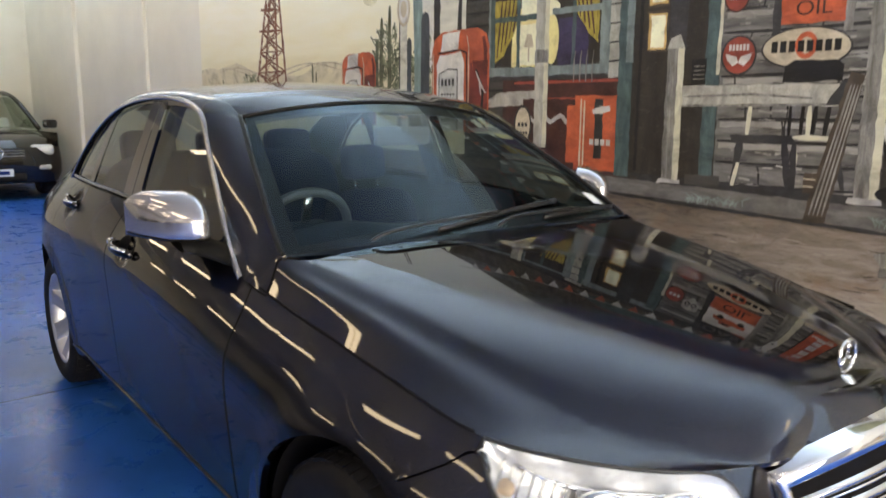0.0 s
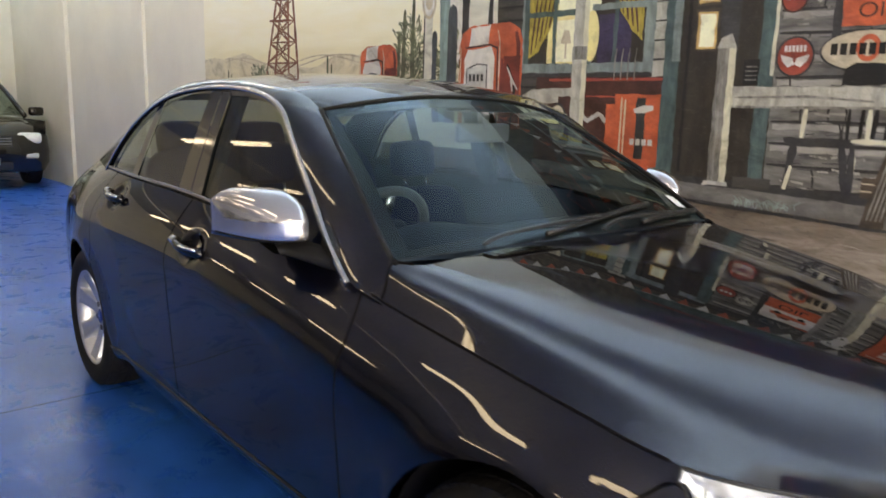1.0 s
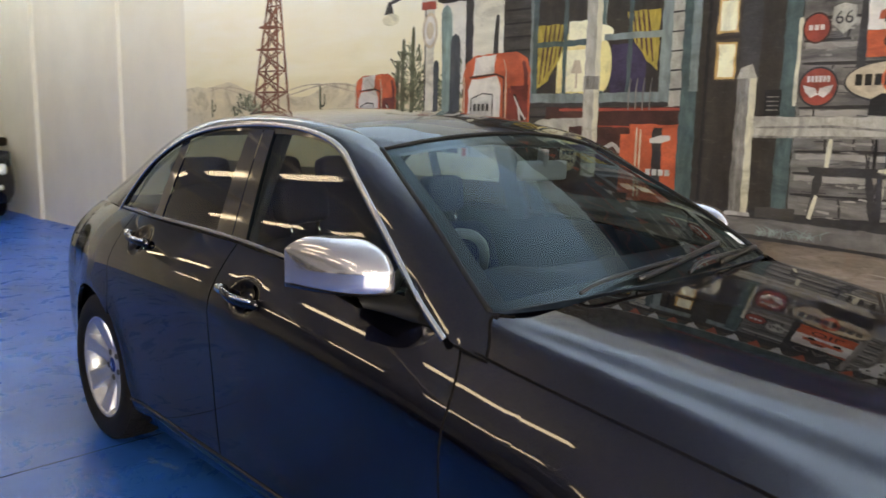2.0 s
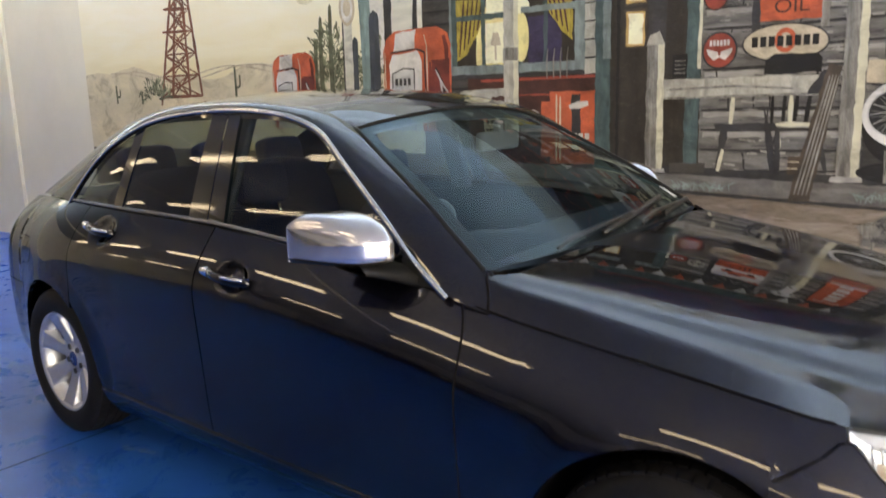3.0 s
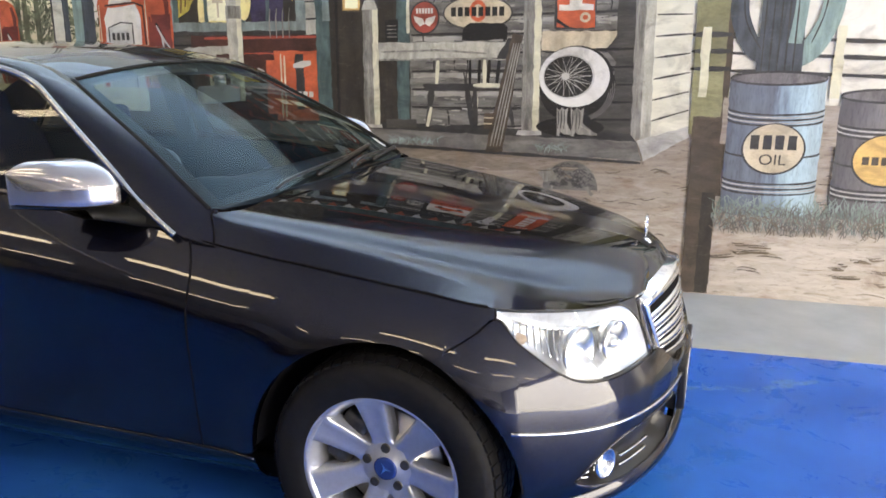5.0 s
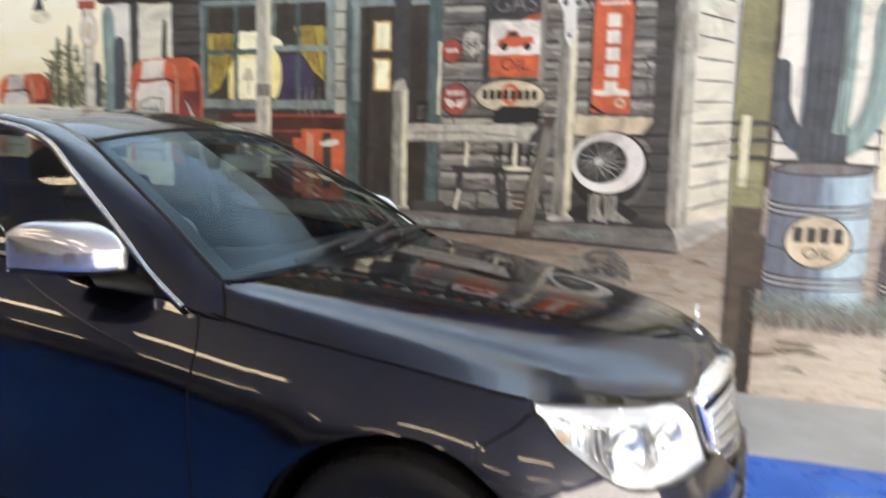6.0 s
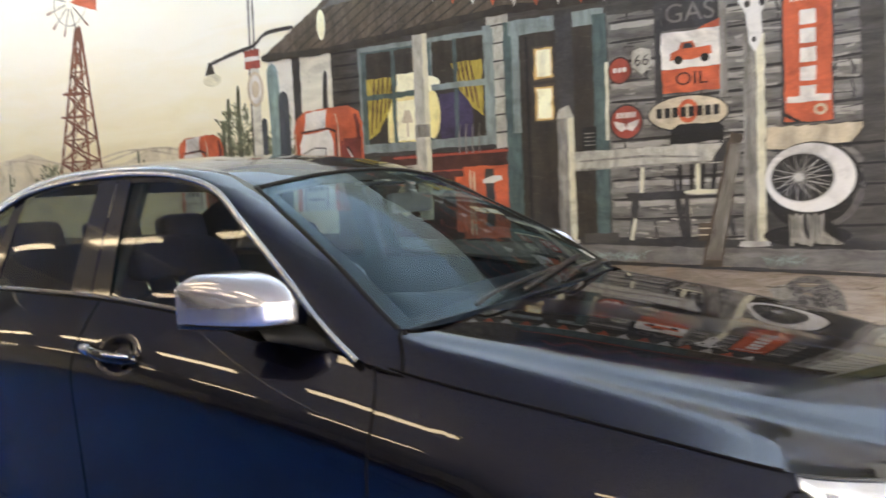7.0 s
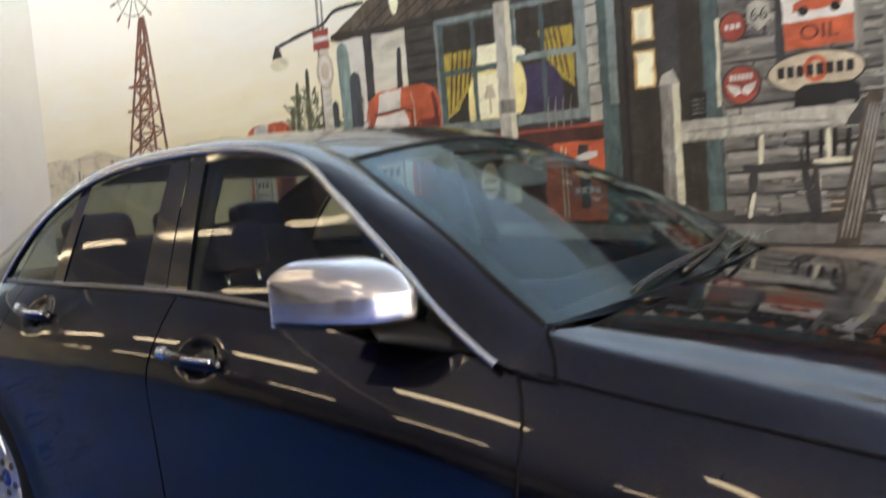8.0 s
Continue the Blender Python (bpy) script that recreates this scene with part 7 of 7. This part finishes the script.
for side in (-1, 1):
    mirror = new("door_mirror")
    mirror.parent = car
    tagged(mirror, "door mirror with a shiny silver-grey cap")
    rows = []
    for i in range(37):
        v = math.sin(math.pi * (i / 36 - 0.5))           # bottom to top
        row = []
        for j in range(45):
            u = math.sin(math.pi * (j / 44 - 0.5))       # inner to outer
            low = 0.968 + 0.012 * max(0, u) ** 2
            high = low + mirror_top(u)
            z = low + (high - low) * (v + 1) / 2
            dome = max(0.0, 1 - abs(u) ** (3.2 if u < 0 else 2.5)) ** 0.55 * max(0.0, 1 - abs(v) ** (3.2 if v > 0 else 9)) ** 0.5
            y = 0.873 + 0.091 * u
            x = 0.412 + 0.165 * dome * (1 - 0.25 * max(0, v)) - 0.70 * (y - 0.878)
            row.append(Vector((x, side * y, z)))
        rows.append(row)
    part("cap", grid_mesh(rows[8:], side < 0), MIRROR_CAP, mirror)
    part("lower_shell", grid_mesh([[p + Vector((-0.004, 0, 0)) for p in r] for r in rows[:9]], side < 0), GLOSS_BLACK, mirror)
    back = [[r[0].lerp(r[-1], k / 8) + Vector((0.004, 0, 0)) for k in range(9)] for r in rows]
    part("mirror_glass", grid_mesh(back, side > 0), CHROME, mirror)
    part("cap_seam", tube([rows[8][j] + Vector((0.001, 0, 0)) for j in range(2, 43)], 0.0022, 6), LINER, mirror)
    # black arm from the sail corner to the shell
    rows_f = []
    for i in range(11):
        t = i / 10
        e = t ** 1.4
        xa, xb = 0.375 + (0.470 - 0.375) * e, 0.540 + (0.690 - 0.540) * e
        y = 0.862 + (0.752 - 0.862) * t
        za, zb = 0.964 + (0.905 - 0.964) * e, 0.990 + (0.962 - 0.990) * e
        tip = 0.945 + (0.904 - 0.945) * e
        rows_f.append([Vector((xa, side * y, za)), Vector((xa + 0.02, side * (y + 0.004), zb)), Vector((xb - 0.10, side * (y + 0.004), zb + 0.002)), Vector((xb - 0.02, side * (y + 0.002), (zb + tip) / 2)),
                       Vector((xb, side * y, tip)), Vector((xb - 0.03, side * y, tip - 0.004)), Vector((xa, side * y, za))])
    part("foot", grid_mesh(rows_f), SAIL, mirror)
    for hx, hz in HANDLES:
        handle = new("door_handle")
        handle.parent = car
        tagged(handle, "grey pull handle with a chrome strip over a dark pressed cup")

        def clear(x, z, out):
            """A point over the door's skin, bridging the cup."""
            ss = s_of_x(x)
            p = skin(ss, l_of_z(ss, z), side)
            return p + Vector((0, side * (cup_depth(p.x, p.z) + out), 0))
        ends = [(t, hx + 0.104 - 0.208 * t, 0.004 + 0.030 * math.sin(math.pi * t) ** 0.6) for t in spread(0, 1, 21)]
        grip = [clear(x, hz - 0.006 + 0.012 * t, out) for t, x, out in ends]
        part("grip", tube(grip, 0.0125, 12, 1.25), PAINT, handle)
        part("grip_strip", tube([p + Vector((0, side * 0.0105, 0.010)) for p in grip[1:10]], 0.0050, 8), CHROME, handle)
        part("lock_cap", tube([clear(hx - 0.104 - 0.030 * t, hz + 0.006, 0.010) for t in (0.0, 0.5, 1.0)], 0.0135, 12, 1.2), CHROME, handle, "chrome lock cap behind the handle")
part("fuel_flap", grid_mesh([[skin(s_of_x(-1.62 + 0.07 * math.cos(2 * math.pi * k / 28) * r / 4), l_of_z(s_of_x(-1.62), 0.80 + 0.07 * math.sin(2 * math.pi * k / 28) * r / 4), -1, -0.001) for k in range(29)] for r in range(5)], True), PAINT, car)

# ---- cabin ----
part("cabin_floor", box_bm(2.3, 1.30, 0.04, (-0.25, 0, 0.34), 0.01), CABIN, car)
for side in (-1, 1):
    rows = [[Vector((x, side * (0.70 + 0.05 * (z > 0.9)), z)) for z in (0.36, 0.6, 0.85, 0.985 if x < 0.2 else 0.90)] for x in spread(0.78, -1.35, 24)]
    part("door_lining", grid_mesh(rows), CABIN, car)
dash = []
for i in range(31):
    a = -1 + i / 15
    hump = 0.03 * math.exp(-((a + 0.5) / 0.22) ** 2)
    dash.append([Vector((0.93 - 0.12 * a * a, 0.70 * a, 0.955)), Vector((0.72, 0.70 * a, 0.965 + hump)), Vector((0.50, 0.70 * a, 0.955 + hump)), Vector((0.42, 0.70 * a, 0.92 + hump)),
                 Vector((0.40, 0.70 * a, 0.84)), Vector((0.46, 0.70 * a, 0.66)), Vector((0.60, 0.70 * a, 0.45))])
part("dashboard", grid_mesh(dash), CABIN, car, "dark dashboard")
part("centre_console", box_bm(0.95, 0.24, 0.30, (0.05, 0, 0.50), 0.04), CABIN, car)
wheel_m = Matrix.Translation((0.27, -0.37, 0.90)) @ pose(0, 0, 0, 0, -63, 0)
steer = new("steering_wheel")
steer.parent = car
tagged(steer, "black leather steering wheel")
part("wheel_rim", tube([wheel_m @ Vector((0.185 * math.cos(2 * math.pi * k / 40), 0.185 * math.sin(2 * math.pi * k / 40), 0)) for k in range(40)], 0.016, 10, closed=True), STEER, steer)
part("boss", box_bm(0.15, 0.16, 0.05, (0, 0, -0.02), 0.02, rot=None), CABIN, steer).matrix_basis = wheel_m
for a in (0, 180, 270):
    d = Vector((math.cos(math.radians(a + 90)), math.sin(math.radians(a + 90)), 0))
    part("wheel_spoke", tube([wheel_m @ (d * 0.06 + Vector((0, 0, -0.015))), wheel_m @ (d * 0.18)], 0.018, 8, 0.5), CHROME_SOFT, steer)


def cushion(sx, sy, sz, bulge=0.03, n=14):
    """A padded box with soft edges and stitched grooves."""
    bm = bmesh.new()
    bmesh.ops.create_cube(bm, size=1)
    bmesh.ops.subdivide_edges(bm, edges=bm.edges[:], cuts=n, use_grid_fill=True)
    for v in bm.verts:
        c = v.co * 2
        r = max(1e-6, (abs(c.x) ** 5 + abs(c.y) ** 5 + abs(c.z) ** 5) ** 0.2)
        f = 1 / r
        puff = 1 + bulge * math.cos(c.y * 1.3)
        groove = 0.985 if abs(abs(c.y) - 0.62) < 0.08 else 1.0
        v.co = Vector((c.x * f * sx / 2 * puff * groove, c.y * f * sy / 2, c.z * f * sz / 2))
    return bm


def make_seat(name, x, y):
    seat = new(name)
    seat.parent = car
    seat.matrix_basis = pose(x, y, 0.0)
    part("seat_base", cushion(0.52, 0.50, 0.18), SEAT, seat).matrix_basis = pose(0.08, 0, 0.44, 0, -5, 0)
    part("backrest", cushion(0.15, 0.48, 0.56), SEAT, seat).matrix_basis = pose(-0.235, 0, 0.685, 0, -16, 0)
    rest = part("headrest", cushion(0.10, 0.215, 0.165), SEAT, seat)
    rest.matrix_basis = pose(-0.352, 0, 1.082, 0, -8, 0)
    for dy in (-0.062, 0.062):
        part("headrest_post", tube([(-0.305, dy, 0.93), (-0.345, dy, 1.04)], 0.007, 8), CHROME, seat)
    return tagged(seat, "dark blue leather front seat with headrest")


make_seat("front_seat", -0.20, -0.34)
make_seat("front_seat", -0.20, 0.40)
bench = new("rear_seat")
bench.parent = car
tagged(bench, "dark leather rear bench with headrests")
part("seat_base", cushion(0.50, 1.25, 0.22), SEAT, bench).matrix_basis = pose(-0.86, 0, 0.52, 0, -5, 0)
part("backrest", cushion(0.16, 1.25, 0.66), SEAT, bench).matrix_basis = pose(-1.17, 0, 0.80, 0, -20, 0)
for y in (-0.38, 0.0, 0.38):
    part("headrest", cushion(0.10, 0.26, 0.16), SEAT, bench).matrix_basis = pose(-1.315, y, 1.14, 0, -14, 0)
part("parcel_shelf", box_bm(0.50, 1.20, 0.03, (-1.58, 0, 1.00), 0.01), CABIN, car)
part("rear_view_mirror", merge_bm(box_bm(0.03, 0.23, 0.065, (0.36, 0, 1.245), 0.012, rot=None), box_bm(0.03, 0.03, 0.06, (0.362, 0, 1.285), 0.008)), CABIN_PALE, car, "interior rear-view mirror")
for side in (-1, 1):
    part("sun_visor", box_bm(0.14, 0.38, 0.012, (0.08, side * 0.32, 1.318), 0.005, rot=None), STEER, car)
    part("belt_pillar", box_bm(0.10, 0.03, 0.42, (-0.34, side * 0.62, 1.17), 0.01, rot=Matrix.Rotation(side * 0.38, 4, "X")), CABIN, car)

# ---- the black car parked at the far end ----
def far_car():
    c = thing("parked_car", "black car parked nose-on at the far end of the hall", "car", pose(-9.55, 0.05, 0, 0, 0, 3.0), "parked black cars")
    W = 0.87
    top = [(0.0, 0.62), (-0.25, 0.84), (-0.9, 0.95), (-1.15, 1.0)]
    rows = []
    for i in range(24):
        t = i / 23
        x = 0.06 - 4.1 * t
        row = []
        for j in range(33):
            a = -1 + 2 * j / 32
            w = W * (1 - 0.18 * max(0, (0.12 - t) / 0.12) ** 1.6)
            y = math.copysign(abs(a) ** 0.8, a) * w
            z = keyed([(-4.0, 0.95), (-1.1, 0.98), (-0.3, 0.86), (-0.05, 0.72), (0.06, 0.60)], x) - 0.10 * abs(a) ** 4
            row.append(Vector((x - 0.10 * a * a * (1 if t < 0.1 else 0), y, z)))
        rows.append(row)
    part("bonnet", grid_mesh(rows), PAINT_SUV, c)
    side = []
    for i in range(40):
        b = -math.pi * 0.5 + math.pi * i / 39
        y = W * math.copysign(abs(math.sin(b)) ** 0.45, math.sin(b))
        x = 0.10 - 0.32 * (1 - abs(math.cos(b)) ** 0.5)
        side.append([Vector((x - 0.04 * abs(k - 2), y * (0.94 if k == 0 else 1), (0.24, 0.36, 0.52, 0.66, 0.74)[k])) for k in range(5)])
    part("front_bumper", grid_mesh(side), PAINT_SUV, c)
    for sd in (-1, 1):
        part("body_side", grid_mesh([[Vector((x, sd * (W - 0.03 * (z < 0.4)), z)) for z in (0.25, 0.4, 0.6, 0.8, 0.93)] for x in spread(-0.22, -4.0, 20)]), PAINT_SUV, c)
    # cabin
    base = [(-0.95, 0.80, 0.97), (-1.72, 0.64, 1.44), (-2.9, 0.62, 1.47), (-3.7, 0.70, 1.0)]
    for sd in (-1, 1):
        pillar = smooth_line([(x, sd * w, z) for x, w, z in base], 30)
        part("pillar", tube(pillar, 0.035, 8), PAINT_SUV, c)
        glass = [[Vector((p.x, sd * 0.80, 0.95)), p] for p in pillar]
        part("side_window", grid_mesh(glass), GLASS_SIDE, c, outward=Vector((-2.3, 0, 1.2)))
    ws = [[Vector((-0.92 - 0.80 * t - 0.12 * a * a, a * (0.80 - 0.16 * t), 0.98 + 0.46 * t)) for a in spread(-1, 1, 13)] for t in spread(0, 1, 8)]
    part("windscreen", grid_mesh(ws), GLASS_SIDE, c, outward=Vector((-2.3, 0, 0.9)))
    part("roof", grid_mesh([[Vector((x, a * 0.64, 1.455 + 0.03 * (1 - a * a))) for a in spread(-1, 1, 9)] for x in spread(-1.70, -3.0, 8)]), PAINT_SUV, c)
    part("seat_row", box_bm(0.3, 1.1, 0.6, (-2.2, 0, 0.85), 0.08), CABIN, c)
    part("paper_card", box_bm(0.01, 0.24, 0.17, (-1.25, 0.34, 1.06), 0.0, rot=Matrix.Rotation(-0.6, 4, "Y")), PLATE, c, "white paper card behind the windscreen", smooth=False)
    part("grille", box_bm(0.04, 0.74, 0.17, (0.045, 0, 0.645), 0.03), TRIM, c)
    for k in range(4):
        part("grille_bar", box_bm(0.02, 0.70, 0.010, (0.068, 0, 0.59 + 0.037 * k)), CHROME_SOFT, c, smooth=False)
    v, f = lathe([(0.072, 0.0), (0.082, 0.006), (0.088, 0.0), (0.082, -0.006)], 28, "x")
    part("badge_ring", ([Vector(p) + Vector((0.085, 0, 0.665)) for p in v], f), CHROME, c)
    for k in range(3):
        a = math.radians(90) + 2 * math.pi * k / 3
        part("badge_arm", tube([(0.085, 0, 0.665), (0.085, 0.078 * math.cos(a), 0.665 + 0.078 * math.sin(a))], 0.007, 6), CHROME, c)
    for sd in (-1, 1):
        part("headlamp", box_bm(0.12, 0.30, 0.15, (-0.02, sd * 0.60, 0.70), 0.055, 3, rot=Matrix.Rotation(sd * -0.35, 4, "Z")), HEADLAMP_PALE, c, "pale headlamp")
        part("fog_lamp", box_bm(0.05, 0.17, 0.075, (0.06, sd * 0.60, 0.46), 0.03, 3), HEADLAMP_PALE, c)
        m = part("door_mirror", box_bm(0.12, 0.20, 0.13, (-1.05, sd * 0.98, 1.04), 0.045, 3), PAINT_SUV, c)
        part("wheel", lathe([(0.0, -0.02), (0.2, -0.03), (0.22, -0.10), (0.31, -0.10), (0.325, -0.05), (0.325, 0.08), (0.2, 0.1)], 32), RUBBER, c).matrix_basis = pose(-0.75, sd * 0.78, 0.325)
        part("wheel", lathe([(0.0, -0.02), (0.2, -0.03), (0.22, -0.10), (0.31, -0.10), (0.325, -0.05), (0.325, 0.08), (0.2, 0.1)], 32), RUBBER, c).matrix_basis = pose(-3.3, sd * 0.78, 0.325)
    part("number_plate", box_bm(0.015, 0.40, 0.10, (0.125, -0.02, 0.40), 0.004), PLATE, c, "white plate with a plain bar")
    part("plate_bar", box_bm(0.004, 0.30, 0.05, (0.135, -0.02, 0.40)), CAP_BLUE, c, smooth=False)
    part("lower_grille", box_bm(0.03, 0.70, 0.10, (0.08, 0, 0.33), 0.02), TRIM, c)
    part("underbody", box_bm(3.9, 1.5, 0.08, (-2.1, 0, 0.26)), LINER, c)
    return c


HEADLAMP_PALE = simple("pale_lamp", (0.62, 0.62, 0.54), 0.12, 0.0, 0.12, 20, coat=1.0)
black_car = far_car()
# more cars along the other side of the hall, mirrored in the saloon's flank
for x, y, turn in ((-6.4, -8.6, 96), (-3.3, -9.1, 84), (0.6, -8.9, 92), (4.3, -8.8, 88)):
    tagged(copy_thing(black_car, WALL @ pose(x, y, 0, 0, 0, turn)), "black car parked nose-out along the other side of the hall")
